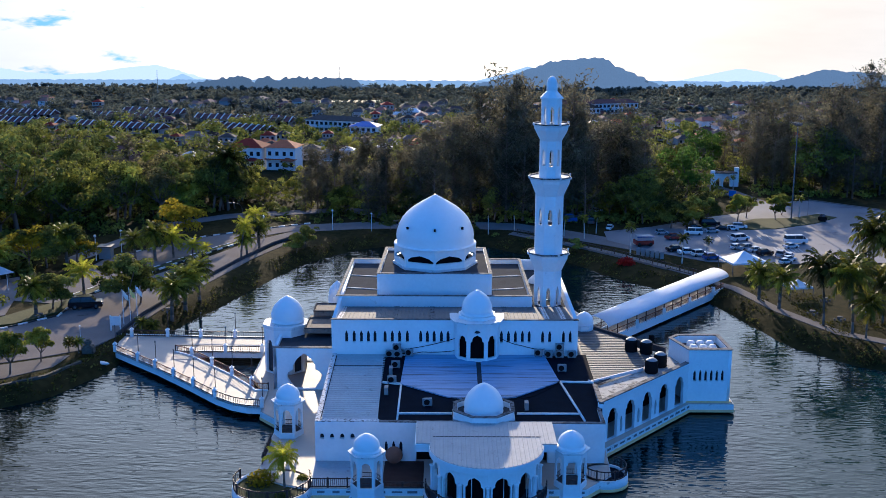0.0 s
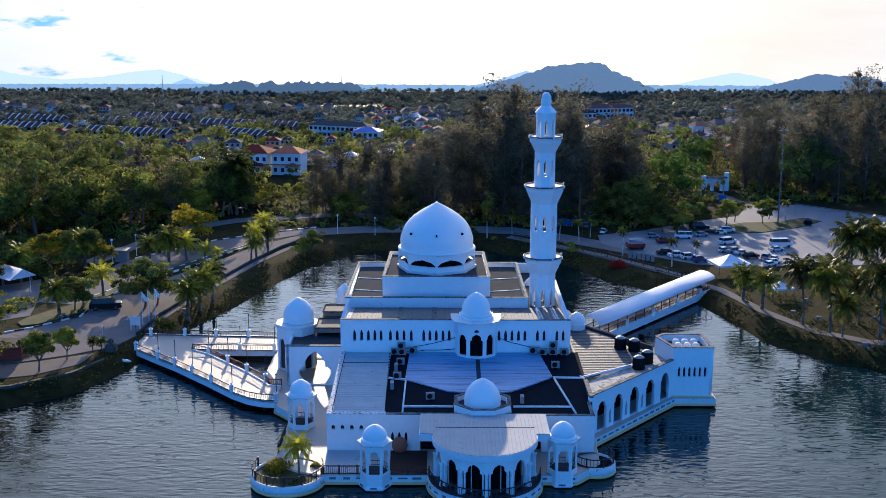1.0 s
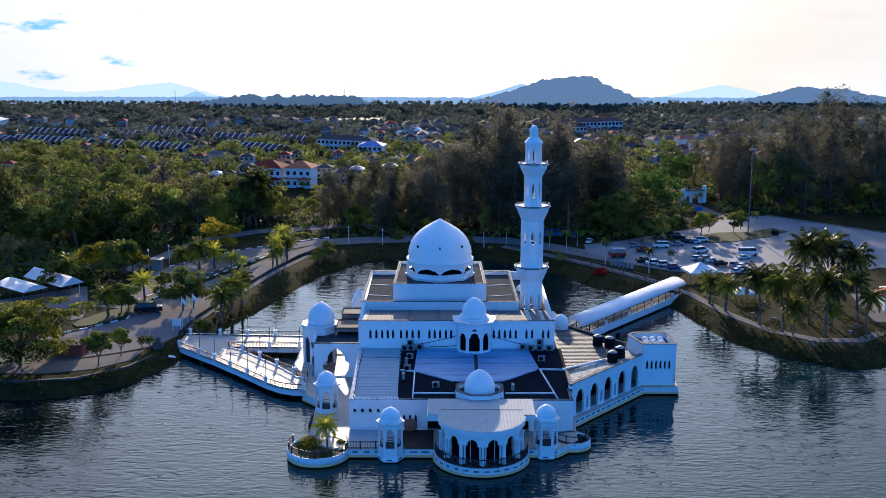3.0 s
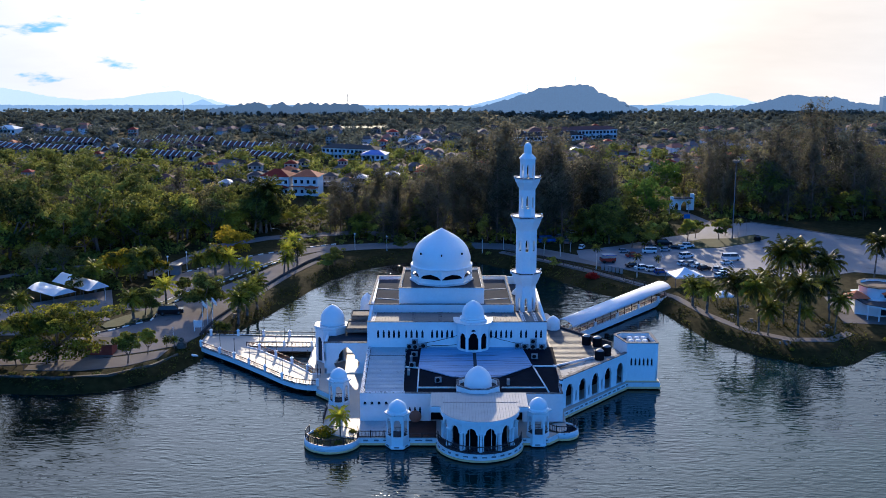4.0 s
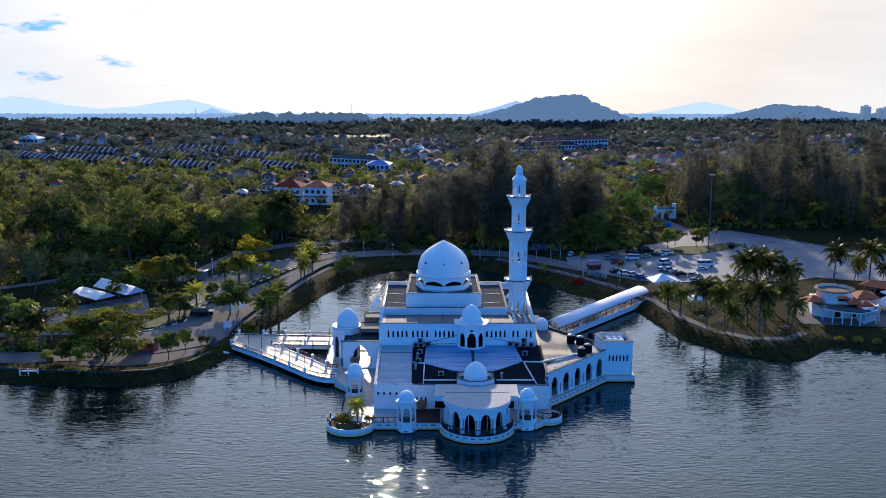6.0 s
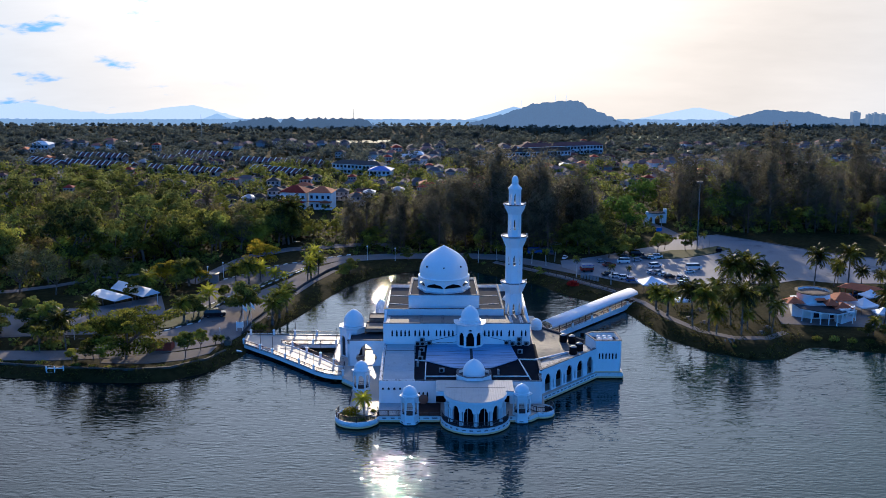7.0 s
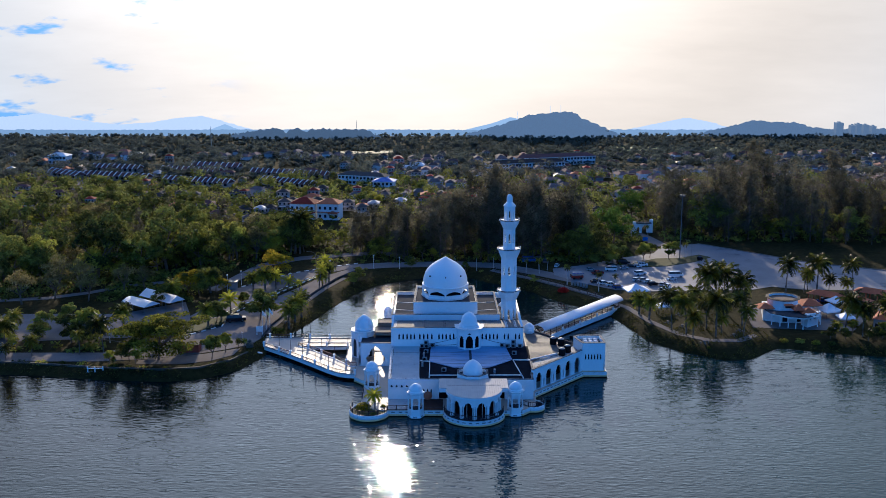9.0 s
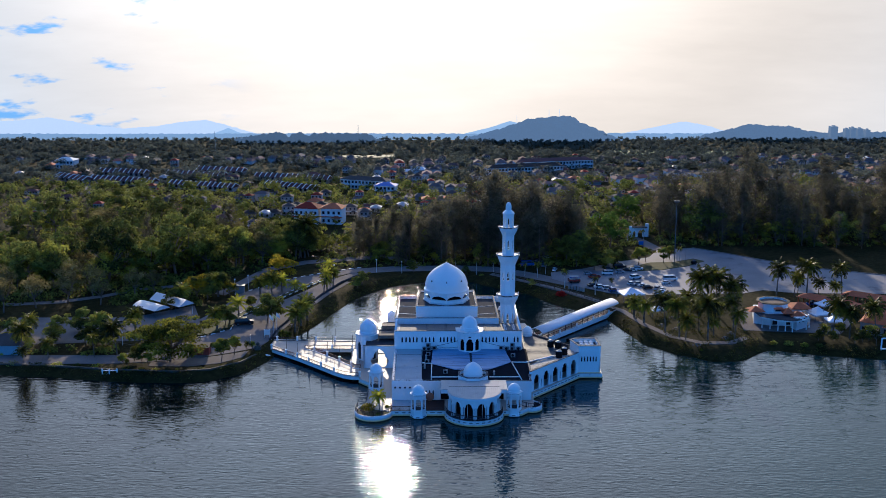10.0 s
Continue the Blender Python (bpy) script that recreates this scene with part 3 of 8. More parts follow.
build_ground()
build_water()
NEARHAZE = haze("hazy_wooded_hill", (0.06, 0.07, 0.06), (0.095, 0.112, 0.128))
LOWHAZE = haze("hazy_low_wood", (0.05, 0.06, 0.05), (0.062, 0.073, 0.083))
FARHAZE = haze("pale_blue_haze_glow", (0.1, 0.1, 0.1), (0.50, 0.47, 0.42))
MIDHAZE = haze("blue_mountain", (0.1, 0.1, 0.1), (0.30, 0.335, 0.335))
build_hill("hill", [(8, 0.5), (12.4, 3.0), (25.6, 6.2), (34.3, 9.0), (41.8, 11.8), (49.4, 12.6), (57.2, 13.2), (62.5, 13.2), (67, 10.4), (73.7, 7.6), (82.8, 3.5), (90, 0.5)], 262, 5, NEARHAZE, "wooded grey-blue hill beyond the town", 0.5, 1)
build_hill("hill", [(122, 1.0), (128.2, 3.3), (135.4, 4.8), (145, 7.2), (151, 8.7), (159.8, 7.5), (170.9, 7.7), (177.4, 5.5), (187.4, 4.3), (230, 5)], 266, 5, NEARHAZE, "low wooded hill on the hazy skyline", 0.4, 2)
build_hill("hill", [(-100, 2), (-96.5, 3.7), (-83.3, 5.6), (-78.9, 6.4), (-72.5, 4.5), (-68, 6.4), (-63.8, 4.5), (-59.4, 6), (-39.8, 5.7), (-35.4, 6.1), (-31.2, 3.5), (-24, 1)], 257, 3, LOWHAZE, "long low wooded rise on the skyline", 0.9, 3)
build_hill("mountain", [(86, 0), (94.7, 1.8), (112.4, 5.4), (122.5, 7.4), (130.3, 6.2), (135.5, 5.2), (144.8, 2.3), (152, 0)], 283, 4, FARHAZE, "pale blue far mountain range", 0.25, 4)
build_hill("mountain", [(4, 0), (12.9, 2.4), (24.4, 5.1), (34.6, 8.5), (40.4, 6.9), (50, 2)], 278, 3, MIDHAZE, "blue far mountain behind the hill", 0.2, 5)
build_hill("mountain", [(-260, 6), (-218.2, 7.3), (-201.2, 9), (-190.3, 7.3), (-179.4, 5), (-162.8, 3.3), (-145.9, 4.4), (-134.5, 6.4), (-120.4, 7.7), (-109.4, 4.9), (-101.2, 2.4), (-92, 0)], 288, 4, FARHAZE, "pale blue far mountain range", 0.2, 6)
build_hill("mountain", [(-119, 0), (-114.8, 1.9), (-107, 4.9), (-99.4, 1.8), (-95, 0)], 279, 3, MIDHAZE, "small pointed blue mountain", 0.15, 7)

# an added low ridge with glowing haze stands in for the far plain
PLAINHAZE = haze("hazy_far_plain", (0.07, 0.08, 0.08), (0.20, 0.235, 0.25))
build_hill("far_plain", [(-420, 3.2), (-260, 3.5), (-150, 3.3), (-60, 3.5), (20, 3.2), (90, 3.4), (160, 3.2), (260, 3.5), (420, 3.3)], 271, 4, PLAINHAZE, "low ridge with a haze glow standing in for the far plain", 0.25, 8)

# ---------------------------------------------------------------- the mosque
DK = 1.05      # deck level
mosque = thing("mosque", "white mosque with blue-shaded walls standing in a lagoon", "mosque")


def walled(name, p0, p1, z0, z1, thick, openings=(), parent=None, panes=True, top=None, material=None):
    """A wall part with its openings, and a dark pane set back in each of them."""
    w = part(name, wall_mesh(p0, p1, z0, z1, thick, openings, top), material or WHITE, parent or mosque)
    a, b = Vector(p0), Vector(p1)
    u = (b - a).normalized()
    n = Vector((-u.y, u.x))
    if panes:
        for d, s, outline in openings:
            half, high = max(x for x, _ in outline) + 0.05, max(y for _, y in outline) + 0.05
            c0, c1 = a + u * (d - half) + n * thick * 0.7, a + u * (d + half) + n * thick * 0.7
            part("window_pane", wall_mesh(c0, c1, s - 0.04, s + high, 0.03), GLASS, w)
    return w


PLAN = [(-10, -13.7), (12.9, -13.7), (15.3, -11.6), (15.6, -7.2), (25.35, 1.25), (29.75, 1.25), (29.75, 6.0), (24, 9.5), (20.5, 17.5), (17.5, 27), (-10.5, 27), (-10.8, 13.5), (-19, 13.2), (-19, 7.6), (-16.6, 3.4), (-16.6, -0.6), (-14.5, -2.5), (-14.5, -12), (-12, -13.2)]
part("platform_band", a_prism(PLAN, 0.42, DK - 0.06), WHITE_TRIM, mosque, "white platform band with worn paint")
part("platform_deck", a_prism([(x * 0.997, y * 0.997) for x, y in PLAN], DK - 0.06, DK), DECK, mosque, "pale tiled deck")
part("platform_base", a_prism([(x * 1.004, y * 1.004) for x, y in PLAN], 0.14, 0.42), BASE, mosque, "beige concrete base at the waterline")
for x in range(-9, 29, 5):
    for y in range(-10, 26, 6):
        if abs(x - 2) < 11 or y > -4:
            part("pile", a_lathe([(0.35, -2.4), (0.35, 0.3), (0, 0.3)], 10, x, y), DARK, mosque)

# front block
slots = [(x + 9.92, 3.10, arch(0.36, 0.48)) for x in (-9.31, -8.45, -7.57, -6.69, -5.81)]
slots += [(x + 9.92, 1.85, arch(0.27, 1.05, "slot")) for x in (-3.79, -3.15, -2.52)]
walled("front_wall", (-9.92, -9.5), (-1.2, -9.5), DK, 4.63, 0.3, slots)
walled("front_wall", (10.1, -9.7), (15.04, -9.7), DK, 4.60, 0.3)
walled("side_wall", (-9.92, 2.5), (-9.92, -9.2), DK, 4.63, 0.3)
walled("side_wall", (15.04, -9.4), (15.04, -6.9), DK, 4.60, 0.3, [(1.3, DK + 0.05, arch(1.3, 2.5, "foil"))])
# near-black sheet in place of the entrance's shade
part("back_screen", wall_mesh((-1.2, -9.2), (10.1, -9.2), DK, 4.4, 0.2), DARK, mosque, "near-black screen standing in for the shade under the bay")
part("flat_roof", a_prism([(-9.6, -9.2), (14.8, -9.4), (15.3, -6.6), (15.3, 3.1), (-9.6, 3.1)], 4.2, 4.42), BITUMEN, mosque, "black bitumen roof")
part("grey_roof", a_prism([(-9.45, -9.1), (-4.55, -9.2), (-4.85, 2.75), (-9.45, 2.75)], 4.42, 4.56), GREYROOF, mosque, "grey sheet metal roof")
part("roof_seam", a_box(-9.45, 0.35, 4.56, -4.8, 0.45, 4.60), SLATE, mosque)
part("parapet", ring_wall([(-9.92, 2.7), (-9.92, -9.5), (-4.4, -9.5)], 4.62, 4.70, 0.42, False), FLAKY, mosque, "stained parapet edge")
part("parapet", ring_wall([(-4.4, -9.5), (15.04, -9.7), (15.04, -6.9)], 4.60, 4.69, 0.28, False), COPING, mosque)
# big folded roof between hall and front dome
bm = bmesh.new()
for pts in (((-2.65, 2.7), (-2.9, -2.9), (1.5, -5.2), (4.3, -5.5), (4.3, 1.2), (2.6, 2.7)), ((4.75, 1.2), (4.75, -5.5), (7.6, -5.2), (12.0, -2.4), (11.1, 2.7), (6.3, 2.7))):
    prism(bm, list(pts), 4.46, 4.58 if pts[0][0] < 0 else 4.575)
part("folded_roof", bm, STREAKED, mosque, "streaked metal roof with rust lines, tinted blue for shade")
part("roof_gutter", a_box(4.3, -5.5, 4.44, 4.75, 1.3, 4.52), SLATE, mosque)
for p, q in (((-2.9, -2.9), (-2.95, -8.9)), ((-2.9, -7.9), (1.9, -7.9)), ((7.6, -7.9), (13.2, -7.9)), ((12.0, -2.4), (13.3, -9.0)), ((12.0, -2.4), (15.2, -2.5)), ((-4.6, -2.6), (-2.9, -2.9))):
    part("roof_kerb", wall_mesh(p, q, 4.40, 4.56, 0.16), KERBW, mosque)

# curved bay
CX, CY = 4.65, -13.7
part("bay_base", a_prism(circle(CX, CY, 5.15, 40, 180, 360), 0.35, DK - 0.02), WHITE_TRIM, mosque, "white curved platform with worn band")
part("bay_base", a_prism(circle(CX, CY, 5.22, 40, 178, 362), 0.12, 0.33), BASE, mosque)
part("bay_floor", a_prism(circle(CX, CY, 5.0, 40, 180, 360), DK - 0.02, DK + 0.02), SLATE, mosque)
R = 4.35
ends = [(CX + R * math.cos(radians(a)), CY + R * math.sin(radians(a))) for a in range(180, 361, 30)]
for p, q in zip(ends, ends[1:]):
    long = (Vector(q) - Vector(p)).length
    walled("bay_arcade", p, q, DK, 4.70, 0.28, [(long / 2, DK + 0.02, arch(1.5, 2.75, "foil")), (0.19, DK + 0.3, arch(0.13, 1.9, "slot")), (long - 0.19, DK + 0.3, arch(0.13, 1.9, "slot"))], panes=False)
for x in (CX - R, CX + R):
    sx = 0.14 if x < CX else -0.14
    p, q = ((x, -9.6), (x, CY)) if x < CX else ((x, CY), (x, -9.6))
    walled("bay_arcade", p, q, DK, 4.70, 0.28, [(1.1, DK + 0.02, arch(1.2, 2.6, "foil")), (3.0, DK + 0.02, arch(1.2, 2.6, "foil"))], panes=False)
for i, (x, y) in enumerate(ends):
    part("bay_column", a_lathe([(0.22, DK), (0.22, DK + 0.25), (0.13, DK + 0.3), (0.13, 3.0), (0.24, 3.2), (0, 3.2)], 10, CX + (x - CX) * 1.015, CY + (y - CY) * 1.015), WHITE, mosque)
# the bay's inner shade is made by a near-black core
part("bay_inside", a_prism(circle(CX, CY, 3.2, 24, 180, 360), DK, 4.4), DARK, mosque, "near-black core standing in for the shade inside the bay")
for i in range(9):
    a = radians(190 + i * 20)
    part("chair_frame", a_lathe([(0.04, DK), (0.04, 3.9), (0, 3.9)], 6, CX + 3.7 * math.cos(a), CY + 3.7 * math.sin(a)), KERBW, mosque, "slim white inner post")
roof = [(-1.15, -9.75), (-1.1, -13.3), (0.15, -13.4)] + circle(CX, CY, 4.62, 36, 180, 360) + [(9.15, -13.4), (10.43, -13.44), (10.43, -9.75)]
part("bay_roof", a_prism(roof, 4.74, 4.84), PALEROOF, mosque, "pale ribbed sheet roof over the curved bay")
part("bay_fascia", ring_wall(circle(CX, CY, 4.66, 40, 180, 360), 4.30, 4.80, 0.22, False), WHITE, mosque)
for x0, x1 in ((-1.18, 0.2), (9.2, 10.4)):
    part("porch_fascia", a_box(x0, -13.42, 4.1, x1, -9.7, 4.738, 0.03), WHITE, mosque)
part("roof_ridge", a_box(0.3, -12.35, 4.84, 9.2, -12.27, 4.87), SLATE, mosque)

# dark patch puts the terrace's shade into the floor colour
part("terrace_floor", a_box(-3.9, -13.5, DK, -0.5, -9.55, DK + 0.02), surface("shade_brown_floor", (0.05, 0.028, 0.022), 0.7, 0.3, 0.6, spec=0.1), mosque, "terrace floor patch with its shade painted dark brown")
part("terrace_floor", a_box(-9.9, -13.5, DK, -6.5, -9.55, DK + 0.02), GREYROOF, mosque)

# front dome on its octagon
FX, FY = 4.65, -8.15
OCT = math.pi / 8


def octagon(x, y, r, squash=1.0):
    return [(x + r * math.cos(OCT + i * math.pi / 4), y + squash * r * math.sin(OCT + i * math.pi / 4)) for i in range(8)]


part("octagon_wall", ring_wall(octagon(FX, FY, 2.78), 4.2, 5.35, 0.28), WHITE, mosque)
part("octagon_rim", ring_wall(octagon(FX, FY, 2.9), 5.35, 5.43, 0.36), COPING, mosque, "stained octagonal rim")
part("octagon_skirt", ring_wall(octagon(FX, FY, 2.92), 4.55, 4.72, 0.16), WHITE_TRIM, mosque)
part("octagon_roof", a_prism(octagon(FX, FY, 2.55), 4.7, 4.9), SLATE, mosque)
part("small_dome", a_lathe([(1.55, 4.9), (1.72, 5.0), (1.72, 5.12)] + bulb(1.68, 5.12, 2.5), 40, FX, FY), DOME, mosque, "white pointed dome")

# prayer hall
wx = [-8.52, -7.77, -7.05, -6.36, -5.70, -4.70, -3.98, -3.26, -2.49, -1.16, -0.5, 0.17, 0.89, 1.55, 6.85, 7.55, 8.23, 8.93, 9.6, 10.94, 11.64, 13.0, 13.67]
walled("hall_front_wall", (-10.0, 2.8), (14.42, 2.8), DK, 8.92, 0.35, [(x + 10.0, 6.62, arch(0.30, 1.22, "slot")) for x in wx])
walled("hall_side_wall", (14.42, 3.15), (14.42, 22.0), DK, 8.90, 0.35, [(d, 6.6, arch(0.3, 1.2, "slot")) for d in (2, 4, 6, 8)])
walled("hall_side_wall", (-10.0, 22.0), (-10.0, 3.15), DK, 8.90, 0.35, [(d, 5.6, arch(0.3, 1.2, "slot")) for d in (4, 6, 8, 10)])
walled("hall_back_wall", (14.42, 22.3), (-10.0, 22.3), DK, 8.90, 0.3)
part("hall_coping", ring_wall([(-10.04, 2.76), (14.46, 2.76)], 8.92, 9.0, 0.3, False), COPING, mosque)
bm = bmesh.new()
v = [bm.verts.new(p) for p in ((-9.6, 3.1, 8.72), (14.2, 3.1, 8.72), (14.2, 9.3, 7.85), (-9.6, 9.3, 7.85), (-9.6, 3.1, 8.6), (14.2, 3.1, 8.6), (14.2, 9.3, 7.7), (-9.6, 9.3, 7.7))]
for f in ((0, 1, 2, 3), (7, 6, 5, 4), (4, 5, 1, 0), (5, 6, 2, 1), (6, 7, 3, 2), (7, 4, 0, 3)):
    bm.faces.new([v[i] for i in f])
part("hall_roof_strip", bm, surface("ribbed_strip_roof", (0.17, 0.165, 0.16), 0.8, 0.15, 1.0, ribs=("X", 2.2), stain=(0.2, 0.19, 0.18), stain_size=0.8), mosque, "ribbed metal roof strip")
for x in (-9.6, -4.05, -0.35, 7.2, 11.2, 12.9):
    bm = bmesh.new()
    v = [bm.verts.new(p) for p in ((x, 3.1, 8.76), (x + 0.5, 3.1, 8.76), (x + 0.5, 9.28, 7.89), (x, 9.28, 7.89), (x, 3.1, 8.6), (x + 0.5, 3.1, 8.6), (x + 0.5, 9.28, 7.7), (x, 9.28, 7.7))]
    for f in ((0, 1, 2, 3), (7, 6, 5, 4), (4, 5, 1, 0), (5, 6, 2, 1), (6, 7, 3, 2), (7, 4, 0, 3)):
        bm.faces.new([v[i] for i in f])
    # near the minaret the paler flaking paint stands for sunlight on the dividers
    part("roof_divider", bm, FLAKY if x > 10 or x < -9 else COPING, mosque, "stained roof divider")
part("eaves_floor", a_prism([(-9.6, 9.4), (14.2, 9.4), (14.2, 22.1), (-9.6, 22.1)], 7.4, 7.7), SLATE, mosque)

# porch on the hall front, with its dome
front = [(2.15, 2.79), (2.45, 1.65), (3.45, 0.95), (5.35, 0.95), (6.35, 1.65), (6.65, 2.79)]
for i, (p, q) in enumerate(zip(front, front[1:])):
    long = (Vector(q) - Vector(p)).length
    hole = [(long / 2, 5.5 if i == 2 else 5.55, arch(1.32 if i == 2 else 0.95, 2.4 if i == 2 else 2.25, "foil"))] if i in (1, 2, 3) else []
    walled("porch_wall", p, q, 4.6, 9.1, 0.22, hole, panes=False)
# near-black filling for the shade inside the porch
part("porch_inside", a_prism([(2.5, 2.7), (2.85, 2.0), (3.6, 1.45), (5.2, 1.45), (5.95, 2.0), (6.3, 2.7)], 4.6, 8.7), DARK, mosque)
part("porch_rim", a_prism([(1.7, 4.3), (1.75, 2.6), (2.1, 1.3), (3.25, 0.5), (5.55, 0.5), (6.7, 1.3), (7.05, 2.6), (7.1, 4.3)], 9.1, 9.24), WHITE_TRIM, mosque, "stained porch cornice")
part("porch_block", a_prism(octagon(4.4, 3.2, 1.95), 9.24, 9.5), WHITE, mosque)
part("porch_dome", a_lathe([(1.5, 9.48), (1.66, 9.54), (1.66, 9.68), (1.5, 9.73)] + bulb(1.47, 9.73, 2.2), 36, 4.4, 3.2), DOME, mosque, "white pointed dome")
part("door_crest", a_lathe([(0.3, 8.2), (0.16, 8.35), (0.0, 8.4)], 10, 4.4, 0.92), SLATE, mosque)

# tiers and main dome
part("lower_tier", ring_wall([(-10.26, 9.2), (10.48, 9.2), (10.2, 22.0), (-9.9, 22.0)], 7.7, 9.04, 0.22), WHITE, mosque)
part("lower_tier_roof", a_prism([(-10.0, 9.46), (10.2, 9.46), (9.94, 21.8), (-9.64, 21.8)], 8.3, 8.5), SLATE, mosque, "grey flat roof behind a parapet")
part("tier_coping", ring_wall([(-10.32, 9.14), (10.54, 9.14), (10.26, 22.05), (-9.96, 22.05)], 9.04, 9.10, 0.30), COPING, mosque)
part("upper_tier", ring_wall([(-6.07, 10.65), (6.27, 10.65), (5.95, 20.2), (-5.75, 20.2)], 8.4, 10.98, 0.3), WHITE, mosque)
part("upper_tier_coping", ring_wall([(-6.12, 10.6), (6.32, 10.6), (6.0, 20.25), (-5.8, 20.25)], 10.98, 11.04, 0.33), COPING, mosque)
part("upper_tier_roof", a_prism([(-5.85, 10.9), (6.05, 10.9), (5.7, 20.0), (-5.5, 20.0)], 10.5, 10.68), SLATE, mosque)
for sx, x0, x1 in ((1, 6.3, 9.9), (-1, -6.1, -9.7)):
    for y0, y1 in ((12.6, 13.2), (16.9, 17.4)):
        part("roof_beam", wall_mesh((x0, y0) if sx > 0 else (x1, y1), (x1, y1) if sx > 0 else (x0, y0), 8.46, 8.58, 0.09), KERBW, mosque)
DX, DY = 0.1, 15.4
ring = [(DX + 4.58 * math.cos(i * math.pi / 4 - math.pi / 2), DY + 4.58 * math.sin(i * math.pi / 4 - math.pi / 2)) for i in range(8)]
for p, q in zip(ring, ring[1:] + ring[:1]):
    long = (Vector(q) - Vector(p)).length
    brow = [(-1.6, 0), (1.6, 0), (1.6, 0.2), (1.1, 0.55), (0.0, 0.8), (-1.1, 0.55), (-1.6, 0.2)]
    walled("drum_wall", p, q, 10.62, 13.0, 0.3, [(long / 2, 11.55, brow)], panes=False)
part("drum_skirt", ring_wall([(DX + (x - DX) * 1.04, DY + (y - DY) * 1.04) for x, y in ring], 10.66, 10.95, 0.35), WHITE_TRIM, mosque)
# near-black core stands for the shade behind the drum openings
part("drum_inside", a_lathe([(3.7, 10.7), (3.7, 12.9), (0, 12.9)], 8, DX, DY), DARK, mosque)
part("drum_ring", a_lathe([(4.3, 12.95), (4.62, 12.98), (4.62, 13.1), (4.46, 13.18), (4.3, 13.2)], 56, DX, DY), WHITE, mosque)
part("main_dome", a_lathe([(4.36, 13.15)] + onion(4.30, 13.45, 5.12), 64, DX, DY), DOME, mosque, "great white pointed dome")
for a in range(-90, 270, 45):
    s = Vector((math.cos(radians(a)), math.sin(radians(a))))
    c0 = Vector((DX, DY)) + s * 4.33
    t = Vector((-s.y, s.x)) * 0.10
    part("dome_vent", wall_mesh(tuple(c0 - t), tuple(c0 + t), 15.15, 15.42, 0.2), DARK, mosque)

STEPROOF = surface("brown_flat_roof", (0.20, 0.17, 0.14), 0.8, 0.2, 0.8, 0.1, stain=(0.06, 0.05, 0.05), stain_size=0.5, stain_at=0.55, spec=0.1)
# arched pavilion at the landing of the footbridge
PAV = [(-16.1, 4.0), (-9.7, 4.0), (-9.7, 11.0), (-16.1, 11.0)]
big = [(x * 1.0, y) for x, y in ((-1.05, 0), (1.05, 0), (1.7, 1.0), (1.78, 1.45), (1.5, 1.85), (1.12, 2.0), (1.1, 2.5), (0.75, 3.1), (0.3, 3.5), (0, 3.72), (-0.3, 3.5), (-0.75, 3.1), (-1.1, 2.5), (-1.12, 2.0), (-1.5, 1.85), (-1.78, 1.45), (-1.7, 1.0))]
walled("pavilion_wall", PAV[0], PAV[1], DK, 5.45, 0.32, [(3.1, DK + 0.12, big)], panes=False)
walled("pavilion_wall", PAV[3], PAV[0], DK, 5.45, 0.32, [(2.2, DK + 0.1, arch(2.2, 3.6, "foil")), (5.2, DK + 0.1, arch(2.0, 3.6, "foil"))], panes=False)
walled("pavilion_wall", (-9.75, 11.0), (-14.3, 11.0), DK, 5.45, 0.32, [(2.15, DK + 0.1, arch(3.9, 4.1))], panes=False)
part("pavilion_roof", a_prism([(-15.9, 4.2), (-9.9, 4.2), (-9.9, 9.4), (-15.9, 9.4)], 4.95, 5.1), SLATE, mosque, "dark roof sunk behind a parapet")
part("pavilion_coping", ring_wall([(-16.15, 3.95), (-9.7, 3.95)], 5.45, 5.53, 0.4, False), COPING, mosque)
part("pavilion_step_roof", a_prism([(-13.4, 7.4), (-9.9, 7.4), (-9.9, 11.2), (-13.4, 11.2)], 5.6, 6.1), STEPROOF, mosque)
part("pavilion_step_roof", a_prism([(-13.0, 10.4), (-9.9, 10.4), (-9.9, 13.5), (-13.0, 13.5)], 6.2, 6.7), STEPROOF, mosque)
part("step_rim", ring_wall([(-13.45, 7.35), (-9.9, 7.35), (-9.9, 10.4), (-13.45, 10.4)], 6.1, 6.2, 0.15), SLATE, mosque)
part("step_rim", ring_wall([(-13.05, 10.35), (-9.9, 10.35), (-9.9, 13.5), (-13.05, 13.5)], 6.7, 6.8, 0.15), SLATE, mosque)
turret = octagon(-15.75, 9.0, 2.3)
for p, q in zip(turret, turret[1:] + turret[:1]):
    walled("turret_wall", p, q, DK, 5.9, 0.24, [((Vector(q) - Vector(p)).length / 2, DK + 0.1, arch(1.05, 3.6, "foil"))], panes=False)
# solid dark grey core in place of the shade behind the arch
part("turret_core", a_prism(octagon(-15.75, 9.0, 1.95), DK, 5.8), SLATE, mosque)
part("turret_ceiling", a_prism(octagon(-15.75, 9.0, 2.0), 5.5, 5.88), WHITE, mosque)
part("turret_cornice", a_prism(octagon(-15.7, 9.0, 2.5), 5.9, 6.25), WHITE_TRIM, mosque)
part("turret_dome", a_lathe([(1.6, 6.25), (1.78, 6.35), (1.78, 6.5)] + bulb(1.7, 6.5, 2.6), 40, -15.5, 9.1), DOME, mosque, "white pointed dome")
